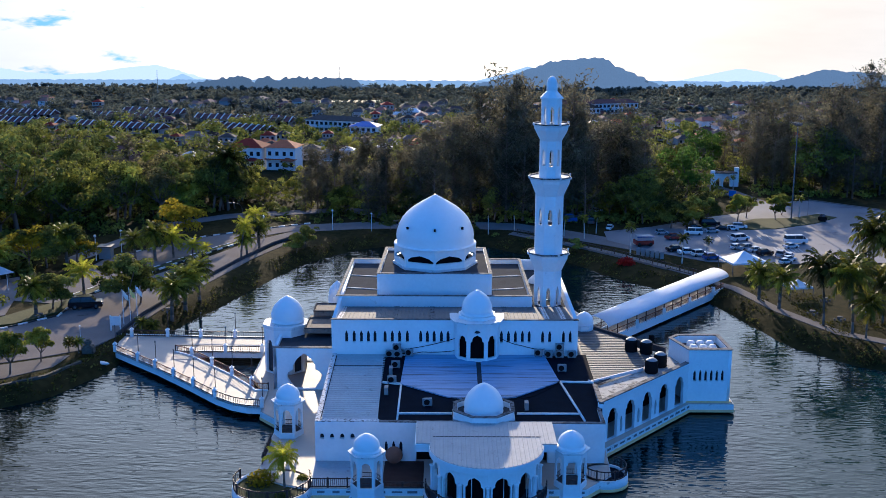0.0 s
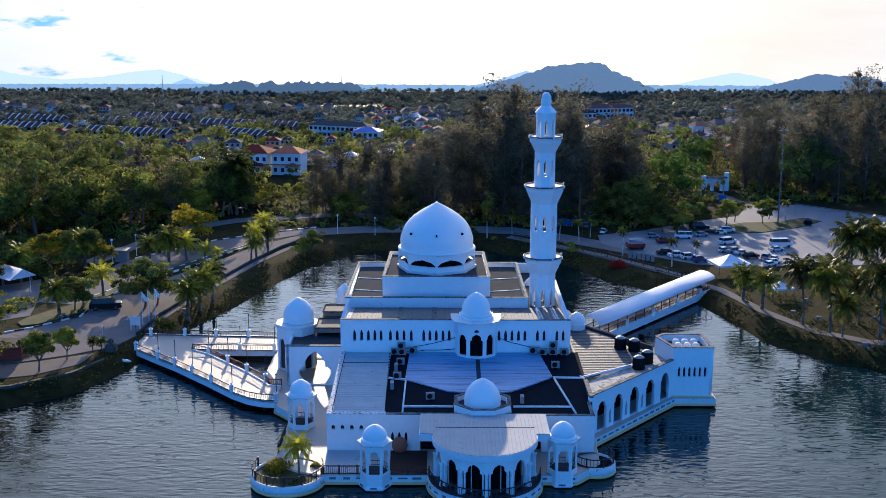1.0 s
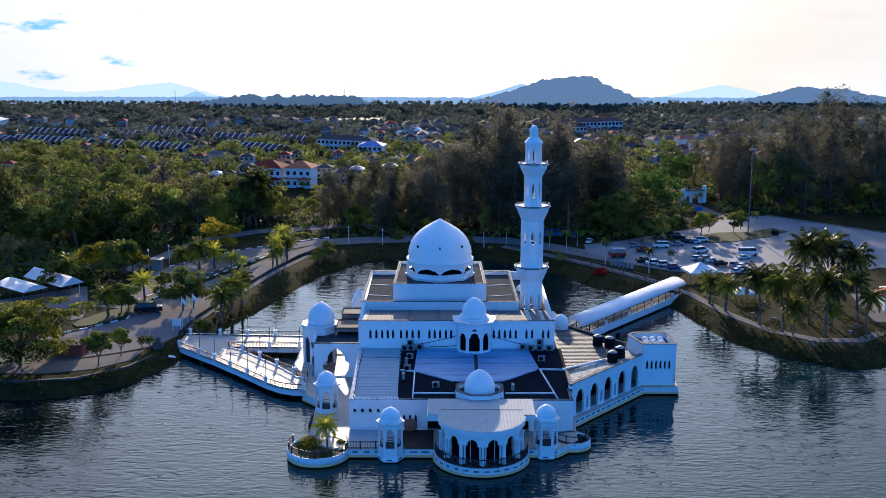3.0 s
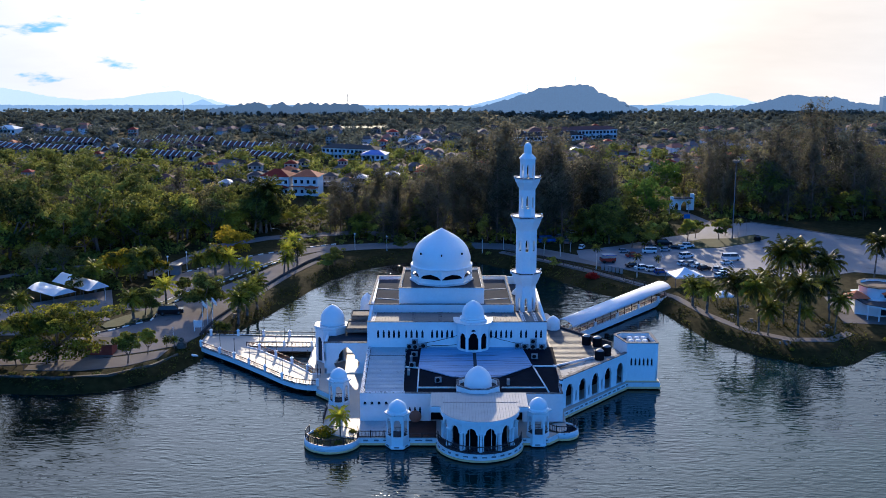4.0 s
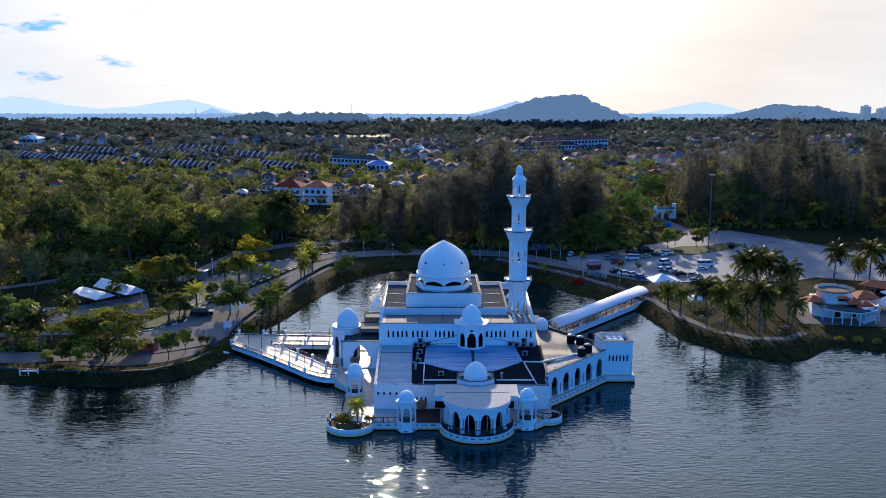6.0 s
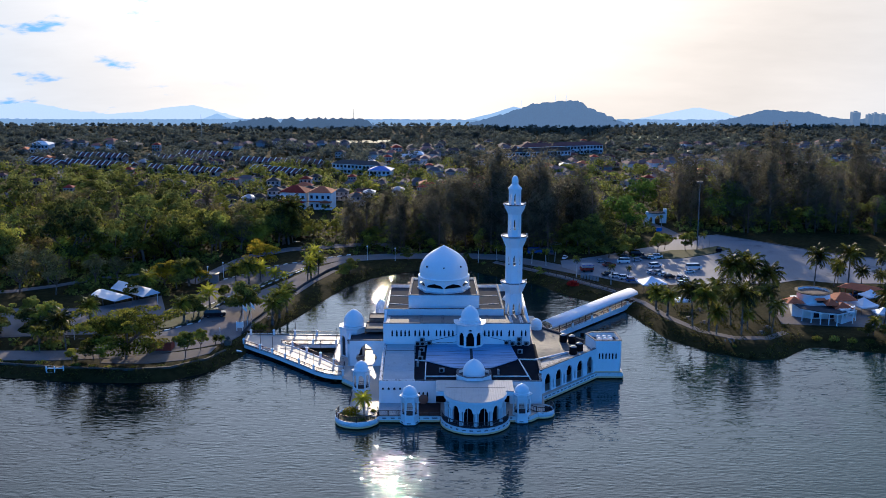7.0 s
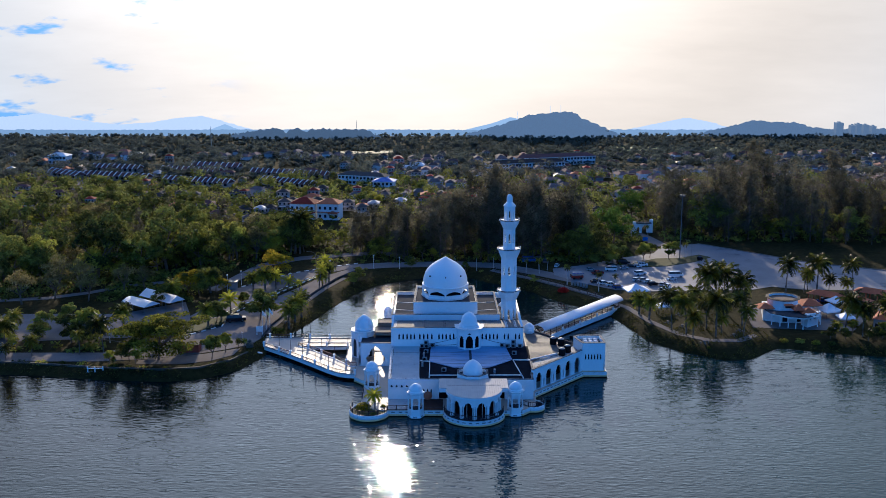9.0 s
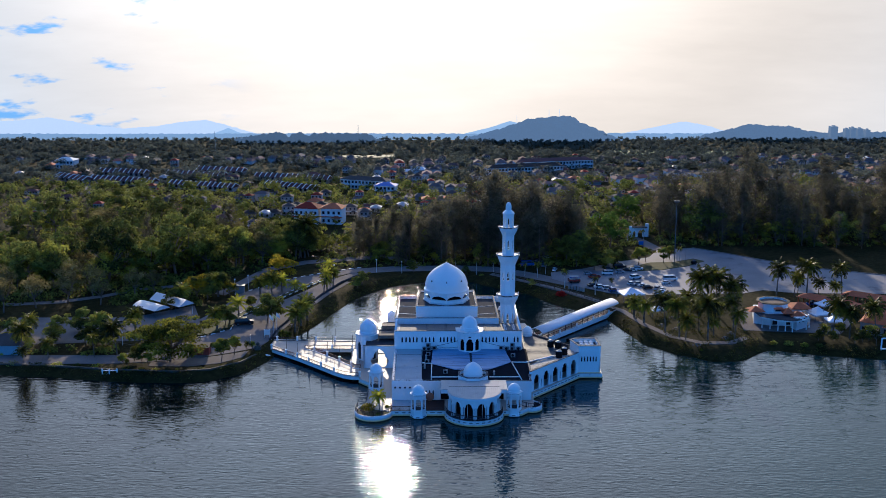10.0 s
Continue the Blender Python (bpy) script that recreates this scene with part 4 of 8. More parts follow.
# small dome seen behind the hall
part("rear_turret", a_prism(octagon(-11.3, 18.0, 1.1), DK, 6.0), WHITE, mosque)
part("rear_dome", a_lathe(onion(1.0, 6.0, 1.7), 24, -11.3, 18.0), DOME, mosque, "white pointed dome")
part("rear_turret", a_prism(octagon(11.6, 17.6, 1.0), DK, 7.2), WHITE, mosque)
part("rear_dome", a_lathe(onion(0.9, 7.2, 1.5), 24, 11.6, 17.6), DOME, mosque, "white pointed dome")
part("rear_turret", a_prism(octagon(16.35, 11.0, 1.05), DK, 5.3), WHITE, mosque)
part("rear_dome", a_lathe([(0.95, 5.3), (1.05, 5.38)] + bulb(1.0, 5.4, 1.35), 28, 16.35, 11.0), DOME, mosque, "white pointed dome")

# right wing: metal roof, arcade and corner block
part("wing_roof", a_prism([(15.05, -2.4), (20.4, 1.35), (22.4, 3.6), (20.0, 8.4), (15.9, 12.2), (14.8, 12.2), (14.8, 2.9)], 4.62, 4.74), surface("long_grey_roof", (0.085, 0.085, 0.09), 0.6, 0.35, 1.2, stain=(0.07, 0.065, 0.06), stain_size=1.0, stain_at=0.52, stretch=(0.12, 2.0, 1.0)), mosque, "grey metal roof with dark streaks")
part("wing_parapet", ring_wall([(16.0, 12.3), (20.2, 8.5), (23.8, 5.4)], 4.3, 5.0, 0.3, False), SLATE, mosque)
part("wing_kerb", ring_wall([(14.9, 3.0), (14.95, -2.6), (20.5, 1.25)], 4.6, 4.92, -0.16, False), WHITE_TRIM, mosque)
part("arcade_roof", a_prism([(15.2, -6.3), (25.0, 1.9), (23.9, 4.7), (20.5, 1.1), (15.1, -2.8)], 4.36, 4.56), surface("stained_concrete_roof", (0.36, 0.35, 0.33), 0.8, 0.25, 0.8, 0.1, stain=(0.06, 0.055, 0.05), stain_size=0.6, stain_at=0.52), mosque, "stained flat roof over the arcade")
G0, G1 = (15.1, -6.75), (25.22, 1.62)
walled("arcade_wall", G0, G1, DK, 5.05, 0.3, [(d, DK - 0.0 + 0.02, arch(1.35, 3.0, "foil")) for d in (1.75, 4.25, 6.75, 9.3, 11.75)] + [(d, DK + 0.35, arch(0.3, 1.5, "slot")) for d in (3.0, 5.5, 8.05)], panes=False)
# near-black sheets take the place of shade behind the arches
part("arcade_back", wall_mesh((15.2, -3.9), (23.6, 3.0), DK, 4.3, 0.2), DARK, mosque, "near-black sheet standing in for the gallery's shade")
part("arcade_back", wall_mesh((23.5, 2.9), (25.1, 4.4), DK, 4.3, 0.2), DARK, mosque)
part("arcade_coping", ring_wall([(G0[0] + 0.03, G0[1] - 0.05), (G1[0], G1[1] - 0.05)], 5.05, 5.15, 0.42, False), COPING, mosque)
walled("arcade_end", (15.04, -3.0), (15.04, -6.8), DK, 4.98, 0.3)
part("arcade_coping", a_box(14.98, -6.8, 4.98, 15.4, -2.95, 5.06), COPING, mosque)
BX = [(25.2, 1.65), (29.4, 1.65), (29.1, 5.4), (25.0, 5.4), (23.95, 4.6)]
for i, (p, q) in enumerate(zip(BX, BX[1:] + BX[:1])):
    walled("corner_wall", p, q, DK - 0.05, 6.42, 0.3, [(0.65 + 0.55 * k, 3.2, arch(0.27, 1.15, "slot")) for k in range(6)] if i == 0 else [])
part("corner_rim", ring_wall([(25.1, 1.58), (29.5, 1.58), (29.18, 5.48), (24.95, 5.48), (23.85, 4.62)], 6.42, 6.50, 0.36), COPING, mosque)
part("corner_roof", a_prism([(25.3, 1.9), (29.1, 1.9), (28.9, 5.2), (25.0, 5.2), (24.2, 4.6)], 5.5, 5.7), SLATE, mosque)
part("corner_skirt", ring_wall([(25.05, 1.45), (29.6, 1.45), (29.3, 5.5)], 0.98, 1.12, 0.2, False), BASE, mosque)
for r in range(2):
    for k in range(3):
        x, y = 26.0 + 0.95 * k, 3.0 + 1.0 * r
        part("roof_vent", a_lathe([(0.42, 5.7), (0.42, 6.15), (0.3, 6.36), (0.0, 6.42)], 14, x, y), KERBW, mosque, "white louvred roof vent")

# planters and railings


def railing(pts, z0, high, parent, gap=0.16, every=1.6, panel=False, posts_of=IRON):
    """Rails, posts and balusters along a plan line."""
    bars, top = bmesh.new(), bmesh.new()
    for a, b in zip(pts, pts[1:]):
        a, b = Vector((*a, z0)), Vector((*b, z0))
        up = Vector((0, 0, high))
        for h in (0.12, 0.95):
            tube(top if h > 0.5 else bars, a + up * h, b + up * h, 0.055, 0.055, 5)
        n = max(1, int((b - a).length / gap))
        for i in range(1, n):
            p = a.lerp(b, i / n)
            tube(bars, p + up * 0.12, p + up * 0.95, 0.026, 0.026, 4)
    total, due = 0.0, 0.0
    for a, b in zip(pts, pts[1:]):
        a, b = Vector((*a, z0)), Vector((*b, z0))
        d = (b - a).length
        while due <= total + d:
            p = a.lerp(b, (due - total) / d)
            part("rail_post", a_box(p.x - 0.06, p.y - 0.06, z0, p.x + 0.06, p.y + 0.06, z0 + high + 0.06), posts_of, parent)
            due += every
        total += d
    tagged(part("railing_infill", bars, RUSTY if panel else IRON, parent), kind="stuff")
    tagged(part("handrail", top, RUSTY if panel else IRON, parent), kind="stuff")


for name, x, y, r, lab in (("planter", -12.9, -13.3, 3.3, "round white planter with clipped grass and shrubs"), ("planter", 14.8, -11.2, 1.95, "small round white balcony at the platform corner")):
    p = thing(name, lab, "planter")
    part("planter_wall", a_lathe([(r - 0.02, 0.35), (r + 0.04, 0.4), (r, DK), (r - 0.28, DK), (r - 0.28, 0.5)], 40, x, y), WHITE_TRIM, p)
    part("planter_base", a_lathe([(0, 0.06), (r - 0.2, 0.06), (r + 0.06, 0.12), (r + 0.08, 0.3), (r - 0.02, 0.36)], 40, x, y), BASE, p)
    part("pile", a_lathe([(r * 0.5, -2.2), (r * 0.5, 0.2), (0, 0.2)], 16, x, y), DARK, p)
    part("planter_floor", a_lathe([(r - 0.25, 0.9), (0, 0.93)], 32, x, y), GRASS if r > 3 else BITUMEN, p)
    railing(circle(x, y, r - 0.14, 36, 155, 385) if r > 3 else circle(x, y, r - 0.14, 24, 190, 420), DK, 0.85, p, 0.12)
rails = thing("balustrade", "dark iron balustrade along the white platform edge", "railing")
railing([(-9.9, -13.6), (-6.4, -13.6)], DK, 0.85, rails)
railing([(-3.8, -13.6), (-0.4, -13.6)], DK, 0.5, rails, 0.5)
railing(circle(CX, CY, 4.95, 30, 182, 358), DK, 0.9, rails)
railing([(-14.4, -6.4), (-14.4, -10.3)], DK, 0.8, rails)

# patches where the paint has come off the band
def patches(pts, z0, z1, every, wide, parent, name="worn_patch"):
    total, due = 0.0, every * 0.5
    rng = random.Random(4)
    for a, b in zip(pts, pts[1:]):
        a, b = Vector(a), Vector(b)
        d = (b - a).length
        u = (b - a) / d
        while due <= total + d:
            c, h = a + u * (due - total), wide * rng.uniform(0.35, 0.6)
            part(name, wall_mesh(tuple(c - u * h), tuple(c + u * h), z0 + rng.uniform(0, 0.05), z1 - rng.uniform(0, 0.06), 0.06), PATCH, parent)
            due += every
        total += d


patches([(-9.5, -13.72), (12.7, -13.72)], 0.62, 0.86, 1.25, 0.75, mosque)
patches([(15.63, -7.2), (25.36, 1.23)], 0.62, 0.86, 0.95, 0.6, mosque)
patches(circle(CX, CY, 5.17, 60, 183, 357), 0.6, 0.84, 1.1, 0.5, mosque)
# minaret
tower = thing("minaret", "slender white octagonal minaret with three balconies", "minaret")
MX, MY = 12.25, 10.86


def shaft(z0, z1, r, windows, sill, high):
    pts = octagon(MX, MY, r / math.cos(OCT))
    for i, (p, q) in enumerate(zip(pts, pts[1:] + pts[:1])):
        long = (Vector(q) - Vector(p)).length
        walled("shaft_wall", p, q, z0, z1, 0.22, [(long / 2, sill, arch(windows, high, "slot"))] if windows else [], tower, panes=False)
    part("shaft_floor", a_lathe([(r * 0.98, sill - 0.3), (r * 0.98, sill - 0.2), (0, sill - 0.2)], 8, MX, MY, OCT, False), SLATE, tower)


def balcony(z, r_in, r_out, drop):
    part("corbel", a_lathe([(r_in, z - drop), (r_in + 0.05, z - drop + 0.1), (r_out * 0.93, z - 0.5), (r_out * 0.95, z - 0.12), (r_in - 0.1, z - 0.12)], 8, MX, MY, OCT, False), WHITE, tower)
    part("balcony_floor", a_lathe([(r_in - 0.15, z - 0.12), (r_out, z - 0.12), (r_out * 1.04, z + 0.02), (r_in - 0.15, z + 0.02)], 8, MX, MY, OCT, False), WHITE_TRIM, tower, "weathered balcony edge")
    pts = octagon(MX, MY, r_out * 1.03)
    for p in pts[::2]:
        part("horn", a_lathe([(0.09, z), (0.12, z + 0.22), (0, z + 0.3)], 6, *p), WHITE_TRIM, tower)
    part("parapet", ring_wall(octagon(MX, MY, r_out * 1.0), z, z + 0.16, 0.14), COPING, tower)


part("plinth", a_prism([(MX - 1.75, MY - 1.75), (MX + 1.75, MY - 1.75), (MX + 1.75, MY + 1.75), (MX - 1.75, MY + 1.75)], DK, 7.4), WHITE, tower)
shaft(7.4, 12.6, 1.42, 0.42, 7.75, 2.1)
balcony(13.35, 1.45, 2.32, 2.0)
shaft(13.3, 20.2, 1.44, 0.42, 16.55, 1.75)
balcony(21.5, 1.46, 2.34, 2.1)
shaft(21.45, 25.9, 1.12, 0.36, 22.75, 1.85)
balcony(27.05, 1.14, 1.98, 1.8)
shaft(27.0, 29.75, 1.04, 0.34, 27.1, 1.95)
part("lantern_roof", a_lathe([(1.0, 29.7), (1.26, 29.72), (1.26, 29.86), (0.62, 30.5), (0.5, 30.6)], 8, MX, MY, OCT, False), WHITE, tower)
part("cap", a_lathe([(0.55, 30.5), (0.57, 30.6), (0.57, 31.2), (0.52, 31.55), (0.38, 31.85), (0.2, 32.0), (0, 32.05)], 20, MX, MY), WHITE, tower)

# three kiosks at the platform's edge


def kiosk():
    k = thing("kiosk", "small white arched kiosk with a pointed dome", "kiosk", "kiosks on the platform edge")
    r = 1.32
    pts = [(r * math.cos(radians(a)), r * math.sin(radians(a))) for a in range(-120, 240, 60)]
    part("base", a_lathe([(0, 0.1), (1.45, 0.1), (1.52, 0.25), (1.36, 0.5), (1.36, 1.5), (0, 1.5)], 6, 0, 0, 0, False), WHITE, k)
    for i in range(6):
        a = radians(30 + 60 * i)
        n, u = Vector((math.cos(a), math.sin(a))), Vector((-math.sin(a), math.cos(a)))
        c = n * 1.315
        part("worn_patch", wall_mesh(tuple(c - u * 0.4), tuple(c + u * 0.2), 0.28, 0.42, 0.06), PATCH, k)
    for p, q in zip(pts, pts[1:] + pts[:1]):
        long = (Vector(q) - Vector(p)).length
        w = part("arch_wall", wall_mesh(p, q, 1.5, 4.15, 0.13, [(long / 2, 1.55, arch(0.95, 2.2, "foil"))]), WHITE, k)
        b = bmesh.new()
        u = (Vector(q) - Vector(p)) * 0.13
        p1, q1 = Vector(p) * 0.95 + u, Vector(q) * 0.95 - u
        for h in (1.62, 2.0):
            tube(b, (*p1, h), (*q1, h), 0.03, 0.03, 5)
        for i in range(1, 6):
            s = p1.lerp(q1, i / 6)
            tube(b, (*s, 1.55), (*s, 2.0), 0.015, 0.015, 4)
        part("rail", b, IRON, w)
    part("pile", a_lathe([(0.5, -2.2), (0.5, 0.2), (0, 0.2)], 10), DARK, k)
    part("cornice", a_lathe([(1.2, 4.12), (1.55, 4.2), (1.58, 4.36), (1.1, 4.42)], 6, 0, 0, 0, False), WHITE_TRIM, k)
    part("dome", a_lathe([(1.1, 4.36), (1.22, 4.4), (1.22, 4.54), (1.06, 4.6)] + bulb(1.06, 4.6, 1.3), 32), DOME, k, "white pointed dome")
    part("ceiling", a_lathe([(1.2, 3.98), (1.2, 4.1), (0, 4.1)], 6, 0, 0, 0, False), WHITE, k)
    part("floor", a_lathe([(1.22, 1.5), (1.22, 1.53), (0, 1.53)], 6, 0, 0, 0, False), SLATE, k)
    return k


first = kiosk()
first.location = (-5.08, -13.75, 0)
copy_thing(first, pose(11.62, -13.1, 0, 0, 0, 0))
copy_thing(first, pose(-13.03, -4.9, 0, 0, 0, 0))

# ---------------------------------------------------------------- roads and yards


def flat(name, pts, material, label, category="road", top=1.37, kind="structure"):
    return tagged(part(name, a_prism(list(pts), 1.0, top), material), label, category, kind=kind)


def strip(pts, wide):
    """Plan of a band of even width along a line."""
    left, right = [], []
    for i, p in enumerate(pts):
        a, b = Vector(pts[max(0, i - 1)]), Vector(pts[min(len(pts) - 1, i + 1)])
        d = (b - a).normalized()
        n = Vector((-d.y, d.x)) * wide / 2
        left.append(tuple(Vector(p) + n))
        right.append(tuple(Vector(p) - n))
    return left + right[::-1]


flat("road", [(-110, 5.5), (-110, 9.5), (-66, 9.5), (-56, 15.7), (-51, 18.8), (-46.2, 22.8), (-45.6, 29.8), (-42, 34.5), (-37.7, 41.3), (-33, 48.8), (-29.7, 54.6), (-23, 61.5), (-21.0, 59.8), (-25.8, 53.0), (-29.4, 44.4), (-32.9, 34.4), (-36, 23.1), (-36.8, 16.8), (-38.6, 13.2), (-43, 10.8), (-50, 8), (-58, 6.3), (-66, 5.5)], ASPHALT, "grey asphalt road to the landing, with painted kerbs")
flat("road", [(-54.8, 28.2), (-51.5, 35.4), (-49.2, 45.6), (-45.9, 48.9), (-37.6, 57.1), (-28.7, 62.1), (-22, 65.2), (-21, 62.7), (-29, 57.5), (-33.8, 52), (-38.5, 44.5), (-43, 37.8), (-46.8, 32.5), (-48.5, 27)], ASPHALT, "upper lane of the divided asphalt road", top=1.375)
flat("car_park", [(-95, 30), (-70, 30), (-58, 37.4), (-54.6, 29), (-53, 23.1), (-64, 17), (-95, 14)], ASPHALT, "asphalt car park beside white tents", top=1.365)
flat("path", strip([(-110, 37), (-90, 40), (-82, 43.6), (-75, 48.3), (-66, 51.2), (-58, 52)], 1.8), PAVING, "pale footpath at the edge of the wood", "path")
flat("road", strip([(-22, 62.6), (-13, 64.3), (3, 65), (13, 63.8), (21, 59.5), (27, 55.5), (33, 51.5)], 4.2), ASPHALT, "shaded road round the lagoon", top=1.36)
flat("road", strip([(-54, 45), (-46, 64), (-37, 70), (-25, 73), (-16, 75), (-8, 69), (-6, 65)], 3.0), ASPHALT, "back road under the trees", top=1.355)
flat("car_park", [(33.2, 50), (40, 45.3), (48, 44.2), (72, 45.2), (77.4, 47.4), (84.6, 45.2), (130, 44), (130, 52), (94.4, 65), (77.6, 77.5), (70.3, 82.6), (60, 81), (56, 74), (46.7, 70), (36, 64), (27.5, 61), (27.2, 56)], SUNLIT_LOT, "wide asphalt car park, paler to stand for sunlight", top=1.372)
flat("road", strip([(60, 81), (57, 90), (53, 98)], 4.0), ASPHALT, "drive to the white gate", top=1.36)
flat("path", strip([(37, 37.5), (40.3, 33.8), (43.4, 25.5), (47.7, 18.6), (53.1, 15.2), (59, 15.2), (63.1, 18)], 1.5), PAVING, "pale footpath along the bank", "path")
flat("path", strip([(-36.5, 19), (-34.5, 27), (-31.5, 36), (-28, 46), (-24, 54)], 1.1), PAVING, "narrow footpath beside the bank", "path")
flat("path", strip([(12, 60), (21, 53.6), (26.5, 49.3), (33, 43), (38, 38)], 1.6), PAVING, "pale footpath behind the fence", "path")
flat("yard", [(-40, 11.5), (-46, 9), (-58, 6), (-58, 4.4), (-50, 4.2), (-44.5, 5.6), (-40.6, 8.4)], PAVING, "paved yard behind the retaining wall", "yard", 1.36)
flat("yard", [(64, 22), (84, 20), (90, 27), (86, 34), (66, 34)], PAVING, "paved yard round the white cafe", "yard", 1.36)
flat("grass_island", [(47.8, 64.7), (55.3, 69.1), (61.8, 69.6), (67.6, 72.5), (70, 70.2), (64.7, 66.3), (56.6, 62.8), (50.2, 62.1)], GRASS, "dry grass island in the car park", "grass", 1.47)
flat("median", [(-47.5, 30), (-44, 36.2), (-39.5, 43.2), (-34.8, 50.6), (-30.2, 56.2), (-30.0, 55.6), (-34.2, 49.6), (-38.8, 42.2), (-43.2, 35.2), (-46.4, 29.4)], GRASS, "grass median between the lanes", "grass", 1.47)
flat("verge", [(-52.4, 19.6), (-50.6, 20.2), (-48.4, 22.2), (-46.7, 24.2), (-46.3, 26.4), (-46.5, 28.4), (-47.4, 28.6), (-49.4, 26.6), (-51.2, 24.8), (-53.0, 22.4), (-53.4, 20.6)], GRASS, "dry grass verge under the palms", "grass", 1.45)


def kerb_line(pts, label):
    """A kerb of stones painted black and white in turn."""
    k = thing("kerb", label, "kerb", kind="structure")
    stone = a_box(-0.55, -0.13, 0.0, 0.55, 0.13, 0.26, 0.03)
    me = bpy.data.meshes.new("kerb_stone")
    stone.to_mesh(me)
    stone.free()
    white, black = me, me.copy()
    white.materials.append(KERBW)
    black.materials.append(KERBB)
    i, left = 0, 0.55
    for a, b in zip(pts, pts[1:]):
        a, b = Vector(a), Vector(b)
        d = (b - a).length
        turn = math.degrees(math.atan2(b.y - a.y, b.x - a.x))
        while left < d:
            p = a.lerp(b, left / d)
            o = new("kerb_stone", (white, black)[i % 2])
            o.matrix_basis = pose(p.x, p.y, 1.26, 0, 0, turn)
            o.parent = k
            i, left = i + 1, left + 1.1
        left -= d
    return k


kerb_line([(-53.5, 17.4), (-51, 18.9), (-46.3, 22.9), (-46.1, 29.4), (-43.2, 35.2), (-38.8, 42.2), (-34.2, 49.6), (-30, 55.4)], "black and white painted kerb of the road")
kerb_line([(-47.6, 30.2), (-44, 36.3), (-39.5, 43.3), (-34.8, 50.7), (-30.2, 56.3)], "black and white painted kerb of the median")
kerb_line([(-49.2, 45.7), (-45.9, 49), (-37.6, 57.2), (-28.7, 62.2), (-22, 65.3)], "black and white painted kerb of the upper lane")
part_kerb = ring_wall([(130, 52.2), (94.4, 65.2), (77.6, 77.7), (70.3, 82.8)], 1.2, 1.55, 0.22, False)
tagged(part("kerb", part_kerb, PAVING), "long pale kerb at the edge of the car park", "kerb", kind="structure")
tagged(part("kerb", ring_wall([(-36.7, 16.8), (-35.9, 23.2), (-32.8, 34.5), (-29.3, 44.5), (-25.7, 53.1), (-20.9, 60)], 1.1, 1.75, 0.22, False), SLATE), "dark low wall between road and lagoon bank", "kerb", kind="structure")
tagged(part("retaining_wall", ring_wall([(-110, 6.2), (-86, 5.2), (-76, 4.3), (-64, 2.5), (-52, 1.7), (-45.6, 2.6), (-40.3, 6.0), (-38.0, 9.6)], -0.6, 1.5, 0.35, False), STONE), "dark stone retaining wall at the water", "wall", kind="structure")
tagged(part("kerb", ring_wall([(14, 58.6), (22, 51.8), (27.5, 47), (33, 41.6)], 1.0, 1.6, 0.2, False), PAVING), "low concrete edge above the far bank", "kerb", kind="structure")
for i in range(14):
    a = Vector((56 - 0.6 * i, 50.0 + 0.0 * i)) if i < 7 else Vector((44 + 1.6 * (i - 7), 56.5))
    tagged(part("parking_line", a_box(a.x, a.y, 1.372, a.x + 0.09, a.y + 2.6, 1.378), LINE), "faded white parking bay line", "road marking", kind="structure")

# ---------------------------------------------------------------- footbridge
bridge = thing("footbridge", "white curved footbridge with pale deck and railings", "bridge")
OUT = [(-35.6, 12.9), (-32.2, 10.4), (-29.7, 8.6), (-27.1, 6.5), (-24.4, 4.3), (-21.6, 1.9), (-19.6, 0.6), (-18.0, 0.05), (-16.5, -0.1)]
IN = [(-16.6, 3.5), (-17.9, 3.6), (-18.6, 4.5), (-21.1, 7.0), (-23.8, 9.3), (-26.7, 11.8), (-28.8, 12.9)]
deck_plan = OUT + IN + [(-18.8, 12.7), (-18.8, 16.8), (-36.6, 17.6)]
part("bridge_deck", a_prism(deck_plan, DK - 0.03, DK + 0.15), DECK, bridge, "pale pinkish paved deck")
part("bridge_edge", ring_wall(OUT, 0.45, DK + 0.28, 0.22, False), WHITE, bridge, "white edge beam")
part("bridge_edge", ring_wall(IN, 0.5, DK + 0.26, 0.2, False), WHITE, bridge)
part("bridge_edge", ring_wall([(-28.8, 12.9), (-18.8, 12.7)], 0.5, DK + 0.26, 0.2, False), WHITE, bridge)
part("bridge_edge", ring_wall([(-18.8, 16.8), (-36.6, 17.6)], 0.5, DK + 0.26, 0.2, False), WHITE, bridge)
part("bridge_beam", a_prism([(x * 0.995 - 0.1, y * 0.98 + 0.3) for x, y in OUT] + [(x, y - 0.3) for x, y in IN], 0.2, 0.9), DARK, bridge)
for p in OUT[1:-1] + IN[1:-1]:
    part("pile", a_lathe([(0.25, -1.8), (0.25, 0.6), (0, 0.6)], 8, p[0] + 0.1, p[1] + (0.9 if p in OUT else -0.9)), BASE, bridge)
Z = DK + 0.15
for run, brown in ((OUT[:5], True), (OUT[4:], False), (IN, True), ([(-28.8, 12.8), (-18.9, 12.6)], False), ([(-36, 17.2), (-18.9, 16.6)], False)):
    railing(run, Z, 0.75, bridge, 0.2, 50, brown)


def pillar():
    k = thing("bridge_pillar", "short white bridge pillar with a capped top", "pillar", "pillars along the footbridge")
    part("shaft", a_box(-0.18, -0.18, 0, 0.18, 0.18, 0.85, 0.02), WHITE, k)
    part("cap", a_box(-0.24, -0.24, 0.85, 0.24, 0.24, 0.97, 0.03), WHITE, k)
    part("knob", a_lathe([(0.1, 0.97), (0.13, 1.06), (0, 1.16)], 10), WHITE, k)
    return k


